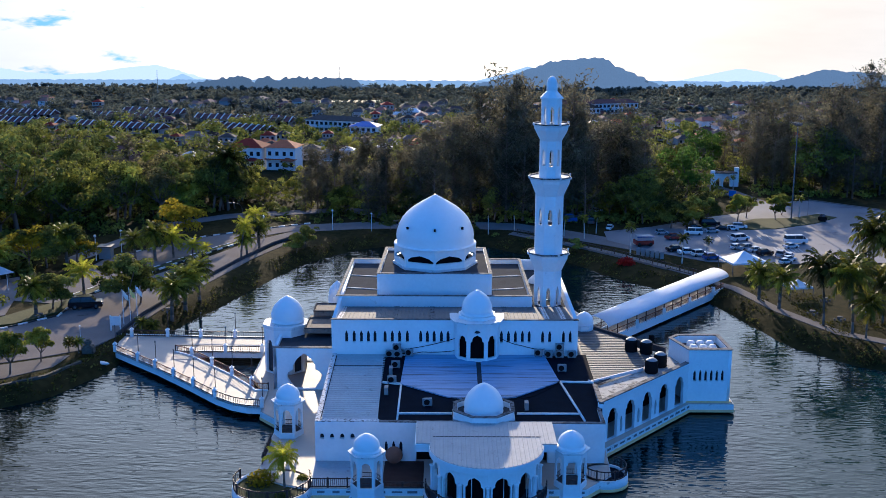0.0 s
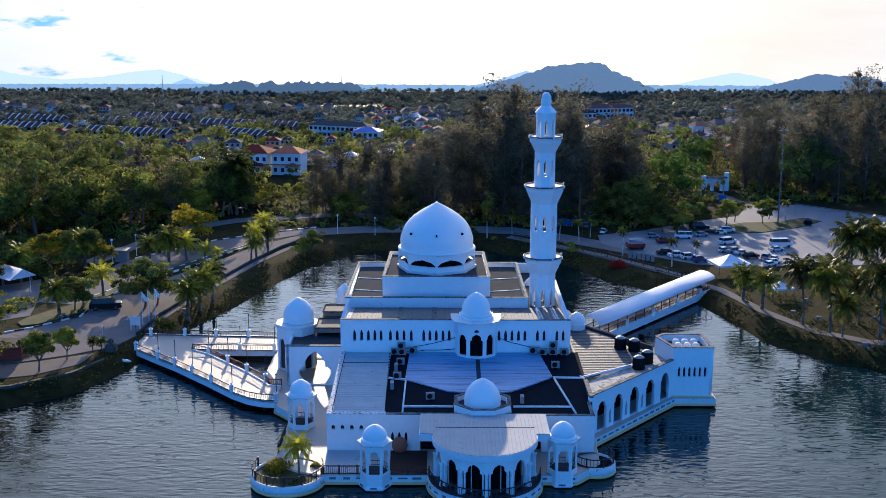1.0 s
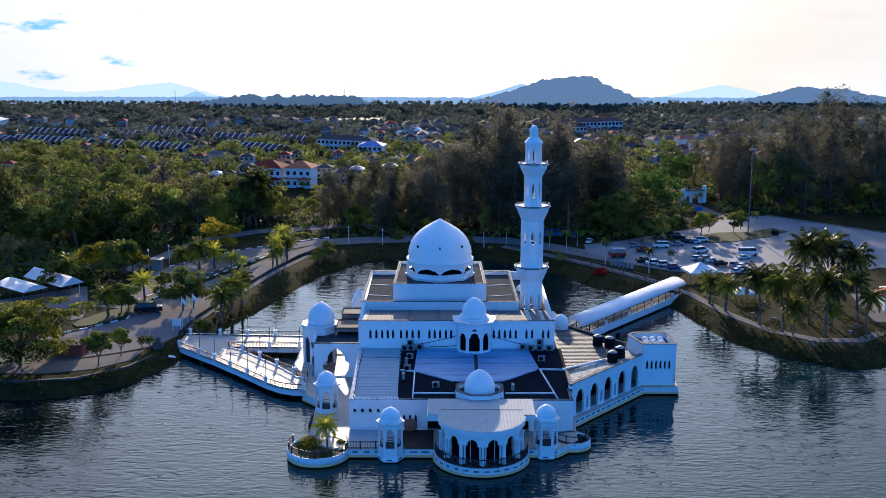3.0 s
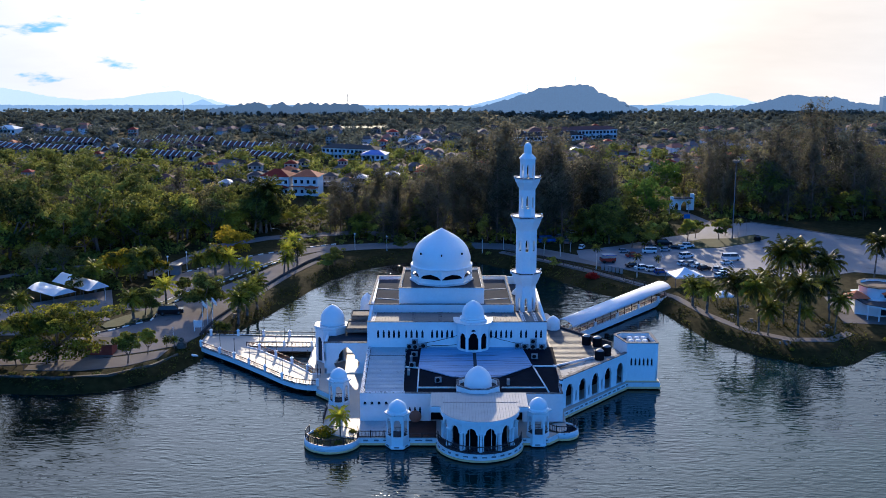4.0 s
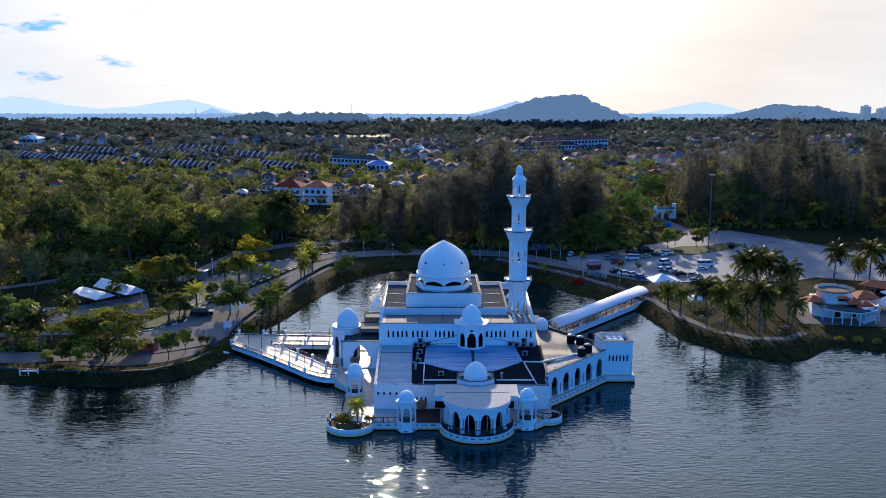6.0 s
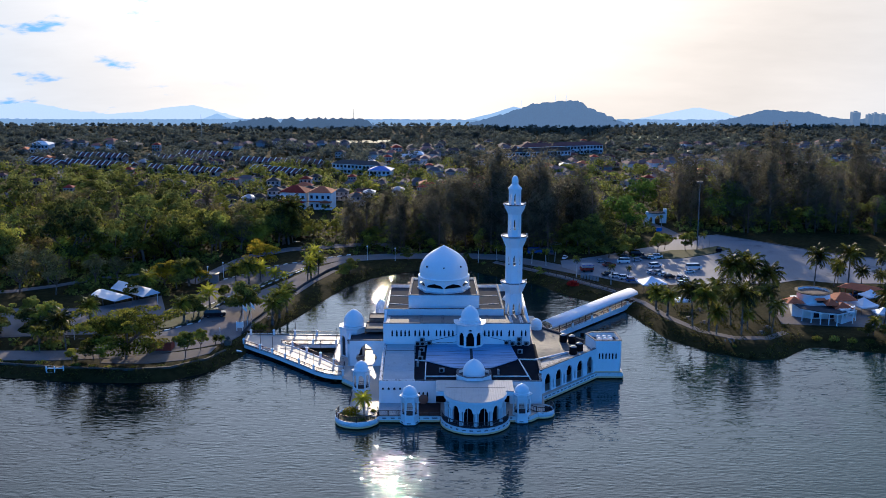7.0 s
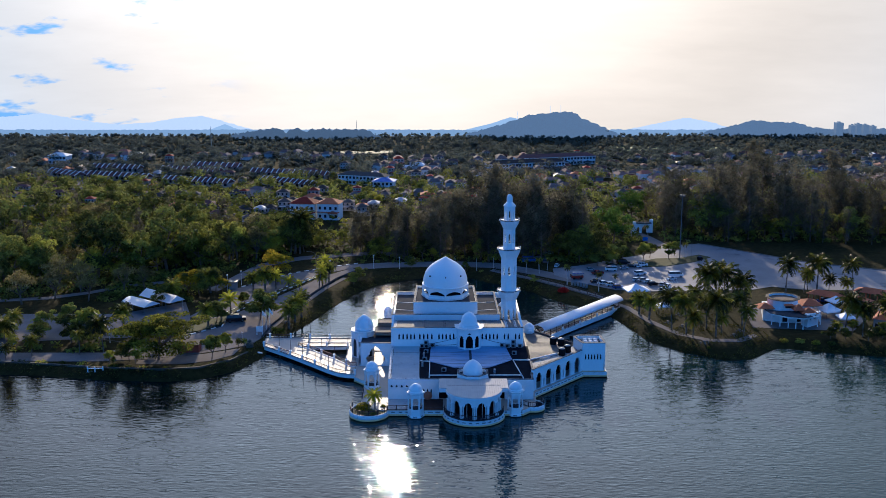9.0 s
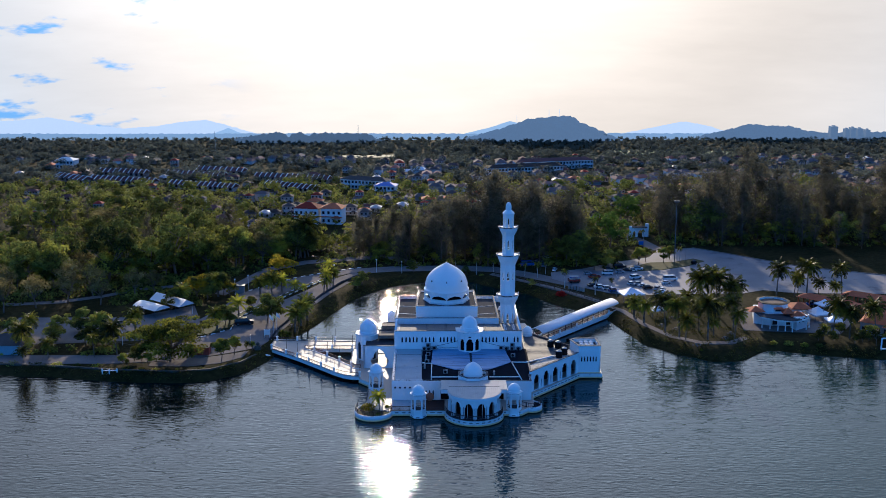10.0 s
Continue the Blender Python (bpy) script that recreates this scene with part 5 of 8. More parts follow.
def deck_lamp():
    k = thing("lamp_post", "slim dark lamp post on the footbridge", "lamp post", "lamp posts along the footbridge")
    part("post", a_lathe([(0.045, 0), (0.035, 1.9), (0, 1.9)], 8), IRON, k)
    part("head", a_lathe([(0.07, 1.88), (0.09, 2.0), (0, 2.12)], 8), STEEL, k)
    return k


spots = OUT[:6] + [OUT[-1]] + [(-26.7, 11.75), (-23.8, 9.2), (-21.1, 6.9), (-18.5, 4.5)] + [(-35.2, 17.1), (-31, 17), (-27.1, 16.85), (-23.1, 16.75)] + [(-23.2, 12.65), (-19.1, 12.6)]
pl, lp = pillar(), deck_lamp()
for i, (x, y) in enumerate(spots):
    m, m2 = pose(x, y, Z - 0.05), pose(x + 0.05, y + 0.15, Z + 0.9)
    if i == 0:
        pl.matrix_basis, lp.matrix_basis = m, m2
    else:
        copy_thing(pl, m)
        copy_thing(lp, m2)

# covered walkway to the shore
cover = thing("covered_walkway", "covered walkway with a curved white metal canopy over the water", "walkway")
A, B = Vector((19.0, 17.6)), Vector((37.6, 34.6))
U = (B - A).normalized()
N = Vector((-U.y, U.x))
half = 1.2


def along(s, o):
    p = A + U * s + N * o
    return (p.x, p.y)


LONG = (B - A).length
part("walkway_deck", a_prism([along(-1, -half), along(LONG + 1, -half), along(LONG + 1, half), along(-1, half)], 0.85, 1.1), DECK, cover)
part("walkway_beam", ring_wall([along(-1, -half - 0.05), along(LONG + 1, -half - 0.05)], 0.25, 1.3, 0.25, False), WHITE, cover, "white side beam")
part("walkway_beam", ring_wall([along(LONG + 1, half + 0.05), along(-1, half + 0.05)], 0.25, 1.3, 0.25, False), WHITE, cover)
bm = bmesh.new()
rows = []
for s in (0.0, LONG * 0.25, LONG * 0.5, LONG * 0.75, LONG + 1.3):
    line = []
    for lift_up in (0.0, 0.06):
        for i in range(13):
            a = math.pi * i / 12
            p = A + U * s + N * (-math.cos(a) * 1.55)
            line.append(bm.verts.new((p.x, p.y, 2.75 + math.sin(a) * 0.75 + lift_up)))
    rows.append(line)
for r, q in zip(rows, rows[1:]):
    for i in range(12):
        for o, flip in ((0, True), (13, False)):
            f = bm.faces.new((r[o + i], r[o + i + 1], q[o + i + 1], q[o + i]) if flip else (q[o + i], q[o + i + 1], r[o + i + 1], r[o + i]))
            f.smooth = True
    for i in (0, 12):
        bm.faces.new((r[i], q[i], q[13 + i], r[13 + i]))
for r in (rows[0], rows[-1]):
    for i in range(12):
        bm.faces.new((r[i], r[i + 1], r[13 + i + 1], r[13 + i]))
bmesh.ops.recalc_face_normals(bm, faces=bm.faces[:])
part("canopy", bm, surface("white_curved_sheet", (0.66, 0.68, 0.72), 0.65, 0.05, 1.0, stain=(0.5, 0.48, 0.45), stain_size=0.8, stain_at=0.68), cover, "curved white sheet metal canopy")
for k in range(14):
    s = 0.4 + k * (LONG - 0.4) / 13
    for o in (-half, half):
        x, y = along(s, o)
        part("canopy_post", a_lathe([(0.07, 1.1), (0.06, 2.85), (0, 2.85)], 8, x, y), IRON, cover)
        if k % 3 == 0:
            part("walkway_pillar", a_box(x - 0.22, y - 0.22, 0.9, x + 0.22, y + 0.22, 2.0, 0.03), WHITE, cover)
for o in (-half, half):
    railing([along(0.2, o), along(LONG + 0.8, o)], 1.1, 0.85, cover, 0.2, 50, True)
for k in range(5):
    x, y = along(2 + k * 5, 0)
    part("pile", a_lathe([(0.35, -1.8), (0.35, 0.9), (0, 0.9)], 10, x, y), BASE, cover)

# ---------------------------------------------------------------- roof equipment


def ac_unit():
    k = thing("air_conditioner", "grey outdoor air conditioner unit on the flat roof", "air conditioner", "outdoor units on the roof")
    part("casing", a_box(-0.42, -0.17, 0.06, 0.42, 0.17, 0.72, 0.02), AC, k)
    part("fan_grille", a_lathe([(0.0, 0.0), (0.25, 0.0), (0.27, 0.02)], 18), BLACKTANK, k).matrix_basis = pose(-0.08, -0.178, 0.4, 90, 0, 0)
    part("foot", a_box(-0.35, -0.2, 0, -0.28, 0.2, 0.06), STEEL, k)
    part("foot", a_box(0.28, -0.2, 0, 0.35, 0.2, 0.06), STEEL, k)
    return k


unit = ac_unit()
units = [(12.6, 2.4, 4.45, 0), (12.6, 2.4, 5.2, 0), (11.5, 2.4, 4.45, 0), (13.8, 2.4, 4.45, 0), (10.5, 2.45, 4.58, 0), (12.5, -0.3, 4.43, 0), (8.5, -7.0, 4.43, 90), (-4.2, 2.4, 4.45, 0), (-3.5, 2.3, 5.15, 0), (-3.4, 2.35, 4.45, 0), (-2.3, 2.4, 4.58, 0), (-3.5, 0.3, 4.43, 0), (-3.9, -0.9, 4.43, 90), (-3.7, -2.6, 4.43, 0), (-4.1, -4.5, 4.43, 90), (-0.3, -6.5, 4.43, 10)]
for i, (x, y, z, r) in enumerate(units):
    if i == 0:
        unit.matrix_basis = pose(x, y, z, 0, 0, r)
    else:
        copy_thing(unit, pose(x, y, z, 0, 0, r))


def tank():
    k = thing("water_tank", "round black plastic water tank on the roof", "water tank", "water tanks on the wing roof")
    part("drum", a_lathe([(0.0, 0), (0.62, 0), (0.66, 0.1), (0.62, 0.45), (0.66, 0.5), (0.62, 0.9), (0.66, 0.95), (0.6, 1.2), (0.2, 1.38), (0, 1.38)], 24), BLACKTANK, k)
    part("lid", a_lathe([(0.56, 1.24), (0.3, 1.42), (0.0, 1.46)], 18), AC, k, "grey dusty lid")
    return k


tk = tank()
for i, (x, y, z) in enumerate(((20.3, 5.3, 4.74), (21.7, 4.7, 4.74), (21.3, 0.6, 4.6), (22.5, 2.0, 4.6))):
    if i == 0:
        tk.matrix_basis = pose(x, y, z)
    else:
        copy_thing(tk, pose(x, y, z))
disc = thing("round_table", "large round brown table leaning on the front wall", "table")
part("tabletop", a_lathe([(0, -0.05), (0.72, -0.05), (0.75, 0), (0.72, 0.05), (0, 0.05)], 28), RUSTY, disc).matrix_basis = pose(-3.1, -9.8, 1.78, 78, 0, 0)
part("table_leg", a_box(-3.18, -9.75, DK, -3.02, -9.62, 1.8), RUSTY, disc)

# ---------------------------------------------------------------- plants


def leaves_mesh(name, centres, size, outward=None, flat_bias=0.0, long=1.0, seed=1, material=None):
    """Many small leaf clumps, each a bent four-cornered blade at one of the centres."""
    rng = np.random.default_rng(seed)
    c = np.asarray(centres, float)
    n = len(c)
    d = rng.normal(size=(n, 3))
    if outward is not None:
        d = d * 0.75 + outward
    d[:, 2] += flat_bias
    d /= np.linalg.norm(d, axis=1)[:, None] + 1e-9
    a = np.cross(d, rng.normal(size=(n, 3)))
    a /= np.linalg.norm(a, axis=1)[:, None] + 1e-9
    b = np.cross(d, a)
    s = size * rng.uniform(0.55, 1.35, (n, 1))
    v = np.stack([c - a * s * long, c - b * s * 0.6 + d * s * 0.15, c + a * s * long, c + b * s * 0.6 + d * s * 0.15], 1).reshape(-1, 3)
    f = np.arange(4 * n).reshape(n, 4)
    me = bpy.data.meshes.new(name)
    me.from_pydata(v.tolist(), [], f.tolist())
    if material:
        me.materials.append(material)
    return me


def broadleaf(high, wide, material, seed, count=1300, size=0.34, label="leafy green tree with a rounded uneven crown", limbs=7, squash=0.72, low=0.38):
    rng = np.random.default_rng(seed)
    k = thing("tree", label, "tree")
    bm = bmesh.new()
    stem = high * 0.30
    tube(bm, (0, 0, -0.3), (0.05 * high, 0, stem), 0.024 * high, 0.020 * high, 8)
    lobes = []
    for i in range(limbs):
        a = 2 * math.pi * (i + rng.uniform(-0.3, 0.3)) / limbs
        r = wide * rng.uniform(0.40, 0.72)
        z = high * rng.uniform(low, 0.78)
        tip = Vector((r * math.cos(a), r * math.sin(a), z))
        tube(bm, (0.05 * high, 0, stem * rng.uniform(0.8, 1.0)), tip, 0.014 * high, 0.005 * high, 5)
        lobes.append((tip, wide * rng.uniform(0.26, 0.40)))
        for j in range(2):
            side = Vector(rng.normal(size=3) * wide * 0.3)
            side.z = abs(side.z) * 0.8
            tube(bm, tip * 0.8 + Vector((0, 0, stem * 0.2)), tip + side, 0.006 * high, 0.003 * high, 4)
            lobes.append((tip + side, wide * rng.uniform(0.15, 0.28)))
    lobes.append((Vector((0, 0, high * 0.84)), wide * 0.38))
    lobes.append((Vector((rng.uniform(-0.3, 0.3) * wide, rng.uniform(-0.3, 0.3) * wide, high * 0.70)), wide * 0.45))
    share = np.array([r * r for _, r in lobes])
    share /= share.sum()
    pts, out = [], []
    for i in rng.choice(len(lobes), count, p=share):
        (cx, cy, cz), r = lobes[i]
        d = rng.normal(size=3)
        d /= np.linalg.norm(d)
        d[2] = d[2] if d[2] > -0.35 else -d[2]
        q = r * rng.uniform(0.62, 1.06)
        pts.append(np.array([cx + d[0] * q, cy + d[1] * q, cz + d[2] * q * squash]))
        out.append(d)
    part("trunk", bm, BARK, k)
    part("crown", leaves_mesh("crown", pts, size, np.array(out), 0.5, 1.0, seed), material, k)
    return k


def casuarina(high, wide, seed, count=3300, label="tall feathery casuarina tree with drooping needles"):
    rng = np.random.default_rng(seed)
    k = thing("casuarina_tree", label, "tree")
    bm = bmesh.new()
    lean = rng.uniform(-0.03, 0.03, 2) * high
    top = Vector((lean[0], lean[1], high * 0.97))
    tube(bm, (0, 0, -0.3), top, 0.013 * high, 0.002 * high, 6)
    pts, out = [], []
    boughs = 44
    for i in range(boughs):
        s = 0.10 + 0.88 * (i + rng.uniform(0, 1)) / boughs
        base = Vector((0, 0, 0)).lerp(top, s)
        a = rng.uniform(0, 2 * math.pi)
        reach = wide * (1.0 - 0.42 * s) * rng.uniform(0.3, 1.15) * (0.35 + 0.65 * min(1, s * 3))
        tip = base + Vector((math.cos(a) * reach, math.sin(a) * reach, reach * rng.uniform(0.35, 0.9)))
        tube(bm, base, tip, 0.004 * high, 0.001 * high, 4)
        for j in range(count // boughs):
            q = base.lerp(tip, rng.uniform(0.25, 1.08))
            w = 0.10 + 0.17 * reach
            pts.append((q.x + rng.normal() * w, q.y + rng.normal() * w, q.z + rng.normal() * w * 0.9 - 0.2))
            out.append((0, 0, 0))
    part("trunk", bm, BARK, k)
    part("crown", leaves_mesh("crown", pts, 0.165, None, 0.0, 1.9, seed), CASUARINA, k)
    return k


def palm(high, spread, material, seed, fronds=30, droop=0.9, thick=0.16, label="coconut palm with a curved grey trunk", name="palm_tree"):
    """A ringed stem and arching fronds, each a rib with narrow leaflets on both sides."""
    rng = np.random.default_rng(seed)
    k = thing(name, label, "palm tree")
    bm = bmesh.new()
    bend = rng.uniform(-0.12, 0.12, 2) * high
    spine = [Vector((bend[0] * s * s, bend[1] * s * s, -0.3 + (high + 0.3) * s)) for s in (0, 0.25, 0.5, 0.75, 1.0)]
    for i, (a, b) in enumerate(zip(spine, spine[1:])):
        tube(bm, a, b, thick * (1.25 - 0.12 * i), thick * (1.13 - 0.12 * i), 8)
    part("trunk", bm, PALMBARK, k)
    top = spine[-1]
    verts, faces = [], []
    steps = 18
    for f in range(fronds):
        a = 2 * math.pi * f * 0.382 + rng.uniform(-0.2, 0.2)
        up = radians(84 - 112 * (f + rng.uniform(0, 1)) / fronds)
        L = spread * rng.uniform(0.85, 1.12)
        h = Vector((math.cos(a), math.sin(a), 0))
        side = Vector((-h.y, h.x, 0))
        pts, way = [top], up
        for i in range(steps):
            way -= radians(droop * (30 + 62 * i / steps)) * 1.25 / steps
            pts.append(pts[-1] + (h * math.cos(way) + Vector((0, 0, math.sin(way)))) * (L / steps))
        rib = len(verts)
        verts += [tuple(p) for p in pts]
        for i in range(1, steps):
            p, q = pts[i], pts[i + 1]
            run = (q - p).normalized()
            w = spread * 0.25 * math.sin(math.pi * (0.14 + 0.80 * i / steps)) + 0.05
            for sgn in (-1, 1):
                ww = w * rng.uniform(0.8, 1.15)
                e = p.lerp(q, 0.5) + side * sgn * ww * rng.uniform(0.55, 0.85) + run * ww * 0.5 + Vector((0, 0, -ww * rng.uniform(0.3, 0.85)))
                half = (q - p) * 0.24
                n = len(verts)
                verts += [tuple(e + half), tuple(e - half)]
                faces.append((rib + i, rib + i + 1, n, n + 1) if sgn > 0 else (rib + i + 1, rib + i, n + 1, n))
    me = bpy.data.meshes.new("fronds")
    me.from_pydata(verts, [], faces)
    part("fronds", me, material, k)
    return k


def plant(proto, used, x, y, scale=1.0, turn=None, z=None):
    """Sets the first tree of a kind in its place, and copies it for the next ones."""
    if z is None:
        z = float(land_height([x], [y])[0][0]) - 0.05
    m = pose(x, y, z, 0, 0, random.uniform(0, 360) if turn is None else turn) @ Matrix.Diagonal((scale, scale, scale * random.uniform(0.93, 1.07), 1))
    if proto.name not in used:
        used.add(proto.name)
        proto.matrix_basis = m
        return proto
    return copy_thing(proto, m)


random.seed(5)
used = set()
CAS = [casuarina(h, w, 11 + i) for i, (h, w) in enumerate(((20, 6.4), (22, 6.0), (18, 6.8), (24, 6.2)))]
BROAD = [broadleaf(9, 4.6, DEEP, 21, 3000, 0.22, low=0.22), broadleaf(8, 4.0, GREEN, 22, 2700, 0.21, low=0.2), broadleaf(10, 4.4, DEEP, 23, 3000, 0.22, low=0.22), broadleaf(7, 4.2, GREEN, 24, 2700, 0.21, low=0.18)]
LUSHTREE = broadleaf(8.6, 4.6, LUSH, 25, 4200, 0.2, "round fresh green tree at the edge of the car park", 9, low=0.22)
OLIVE = [broadleaf(10, 4.6, OLIVELEAF, 31, 1900, 0.2, "thin-leaved olive-brown tree at the wood's edge"), broadleaf(11, 4.6, OLIVELEAF, 32, 1900, 0.2, "thin-leaved olive-brown tree at the wood's edge")]
GOLD = broadleaf(4.6, 3.2, YELLOW, 41, 2600, 0.17, "small tree with bright yellow-green leaves", 7)
SMALL = broadleaf(4.6, 2.5, GREEN, 42, 2600, 0.17, "small round green tree beside the road", 5)
SMALLDARK = broadleaf(5.0, 2.7, DEEP, 43, 2800, 0.17, "small dense dark green tree", 6)
RAIN = broadleaf(9.4, 7.6, RAINLEAF, 44, 13000, 0.23, "wide spreading tree with layered green leaves", 18, 0.36, 0.24)
COCO = [palm(7.3, 3.6, PALM, 51, 38, 0.95, 0.15), palm(6.3, 3.5, PALM, 52, 40, 0.95, 0.15), palm(8.2, 3.6, PALM, 53, 36, 1.0, 0.15)]
DATE = [palm(3.6, 2.3, DATELEAF, 61, 42, 0.85, 0.2, "short bushy date palm with a thick trunk", "date_palm"), palm(4.4, 2.4, DATELEAF, 62, 40, 0.85, 0.2, "bushy date palm with a thick trunk", "date_palm")]
GOLDP = [palm(3.4, 2.5, GOLDPALM, 71, 26, 0.7, 0.17, "palm with golden yellow-green fronds", "golden_palm"), palm(4.6, 2.0, GOLDPALM, 72, 22, 0.8, 0.14, "slim palm with golden fronds", "golden_palm")]
ROYAL = palm(6.2, 1.7, PALM, 81, 22, 0.95, 0.15, "slim palm with a pale straight trunk", "royal_palm")

# casuarinas behind the lagoon and beyond the car park
for i in range(88):
    s = random.random()
    x, y = -24 + 62 * s, random.uniform(67, 84)
    if 27 < x and y < 74:
        y += 10
    if x < -14:
        y = max(y, 73)
    want = float(np.interp(x, [-24, -16, -8, 0, 11, 24, 30, 38], [13, 13.5, 17, 21, 23, 23, 19, 17]))
    plant(CAS[i % 4], used, x, y, want / (20, 22, 18, 24)[i % 4] * random.uniform(0.68, 1.0) * (0.82 if -16 < x < -3 else 1.0))
for i in range(120):
    x, y = random.uniform(62, 150), random.uniform(84, 118)
    if x < 72 and y < 90:
        continue
    edge = 0.2 * (x - 90) if x > 90 else 0
    y -= max(0, edge) * 0.6
    plant(CAS[i % 4], used, x, y, random.uniform(0.55, 1.12))
plant(CAS[3], used, 75.5, 88, 1.14)
# mixed wood to the left, lower towards the houses behind it
for i in range(185):
    x = random.uniform(-124, -34)
    front_line = float(np.interp(x, [-122, -85, -62, -48, -34], [45, 48, 58, 68, 76]))
    rear_line = float(np.interp(x, [-124, -100, -84, -68, -54, -34], [138, 130, 112, 98, 92, 86]))
    y = front_line + (rear_line - front_line) * random.random()
    fade = 1 - 0.52 * (y - front_line) / (rear_line - front_line)
    kind = OLIVE[i % 2] if i % 6 == 0 else BROAD[(0, 1, 2, 0, 3, 2)[i % 6]]
    scale = random.choice((0.55, 0.7, 0.9, 1.1, 1.35, 1.65)) * random.uniform(0.9, 1.1) * fade
    plant(kind, used, x, y, scale)
# trees that stand singly among the houses
for i in range(32):
    x, y = random.uniform(-130, -22), random.uniform(100, 150)
    if -47 < x < -28 and y < 116:
        continue
    plant(BROAD[i % 4], used, x, y, random.uniform(0.3, 0.6))
for x, y, s in ((-88, 39, 1.05), (-80, 38, 0.95), (-94, 36, 1.1), (-100, 33, 1.1), (-74, 44, 0.9), (-84, 44, 1.1), (-70, 46, 0.8), (-104, 41, 1.2), (-90, 46, 1.1)):
    plant(OLIVE[int(x) % 2], used, x, y, s)
for i in range(90):
    x = random.uniform(-24, 40) if i < 50 else random.uniform(64, 150)
    y = random.uniform(68, 84) if i < 50 else random.uniform(86, 112) - max(0, 0.12 * (x - 90))
    plant(BROAD[i % 4], used, x, y, random.uniform(0.4, 0.75) if i < 80 else random.uniform(0.8, 1.5))
for i in range(26):
    x, y = random.uniform(-120, -52), random.uniform(52, 108)
    if y > np.interp(x, [-122, -85, -62, -48], [50, 54, 64, 76]):
        plant(CAS[i % 4], used, x, y, random.uniform(0.3, 0.5))
for x, y, s in ((-40, 76, 0.8), (-33, 82, 0.75), (-49, 76, 0.85), (-27, 80, 0.8), (-36, 90, 0.4), (-46, 92, 0.4), (-50, 70, 0.9)):
    plant(BROAD[1], used, x, y, s)
plant(COCO[0], used, -38, 74, 1.25)
# round the car park
for x, y, s in ((41.5, 86, 0.9), (50.0, 99, 0.8), (42, 76, 0.65), (37, 73, 0.9), (40, 88, 0.9), (33, 70, 0.85), (40, 68, 0.75), (35, 66, 0.7)):
    plant(BROAD[0 if int(x) % 2 else 2], used, x, y, s)
for x, y, s in ((51.5, 67.2, 0.9), (58.7, 68.6, 0.75), (54, 70, 0.7), (61, 72, 0.7)):
    plant(SMALL, used, x, y, s * 1.15)
for x, y, s in ((43, 64.5, 1.1), (46, 66.5, 1.0), (39, 63, 1.0)):
    plant(SMALLDARK, used, x, y, s)
plant(ROYAL, used, 63.3, 70, 0.62)
plant(LUSHTREE, used, 47.3, 84.5, 1.14)
plant(LUSHTREE, used, 57.2, 108, 0.95)
for x, y, s in ((-44, 103, 0.42), (-38.5, 101, 0.36), (-33, 103, 0.45), (-29, 99, 0.5), (-49, 100, 0.5)):
    plant(BROAD[1 if x > -40 else 3], used, x, y, s)
for x, y, s in ((36, 44.3, 1.05), (29.3, 48.7, 1.1), (23.6, 56.9, 0.95), (20.5, 58.2, 0.8), (40.1, 46.4, 0.85), (8.3, 60, 0.95), (1.1, 60.6, 0.9), (12.7, 61.6, 0.8), (3, 62.7, 0.8), (26, 60, 0.7), (53.6, 90, 0.85), (58.5, 91, 0.7)):
    plant(ROYAL, used, x, y, s)
# palms on the right bank
next(c for c in ROYAL.children if c.name.startswith("trunk")).data.materials[0] = surface("pale_palm_bark", (0.42, 0.40, 0.37), 0.9, 0.15, 0.3, 0.3)
for i, (x, y, s) in enumerate(((42.1, 29.6, 0), (43.5, 26.3, 0), (46.8, 20.8, 1), (49.1, 18.2, 0.9), (50.1, 17, 0.8), (54.1, 21.2, 1), (54.7, 17, 0.95), (56.5, 19, 0.9), (62, 22.8, 1.0), (56.6, 29.6, 1.0), (59.3, 26, 1.05), (52.5, 26.5, 0.95), (61, 31, 1.05), (85.0, 45.2, 0.88), (83.2, 43, 0.84), (86.2, 43, 0.95), (89.0, 43, 0.95), (94.5, 42.8, 1.05), (79.0, 43, 0.82), (92, 41, 0.95), (60.5, 17.5, 0.9), (64, 27.5, 0.9))):
    plant(DATE[i % 2] if s == 0 else COCO[i % 3], used, x, y, 1.0 if s == 0 else s * 0.85)
# palms and small trees by the left road
for i, (x, y, s) in enumerate(((-49.3, 23.5, 1.0), (-44, 43.5, 0.95), (-41.5, 44.6, 1.05), (-32.5, 23.4, 1.1), (-31.7, 26.3, 1.15), (-30.7, 29.2, 1.0), (-28.5, 47, 0.8), (-27.5, 51, 0.85), (-54, 43.5, 1.2), (-60.5, 36.5, 1.05), (-33.4, 18.7, 0.45), (-34.6, 18.5, 0.4), (-40.5, 12.3, 0.35), (-39.3, 12.0, 0.35))):
    plant(DATE[i % 2], used, x, y, s)
for x, y, s, k in ((-46.2, 30.4, 1.0, 0), (-39.3, 46.3, 1.0, 0), (-36.3, 45.8, 0.7, 0), (-29.2, 46.3, 1.0, 1), (-28.3, 54, 0.95, 1), (-33.2, 43, 0.6, 1)):
    plant(GOLDP[k], used, x, y, s)
for x, y, s in ((-48, 25.1, 0.85), (-47.2, 25.9, 0.8), (-39.1, 26.3, 1.25), (-37.8, 27.4, 1.05)):
    plant(SMALLDARK, used, x, y, s)
for x, y, s in ((-44.3, 34.1, 0.7), (-42.5, 9.8, 0.75), (-44.3, 6.6, 0.95), (-39.5, 49.6, 0.4), (-56, 10.6, 0.5)):
    plant(SMALL, used, x, y, s)
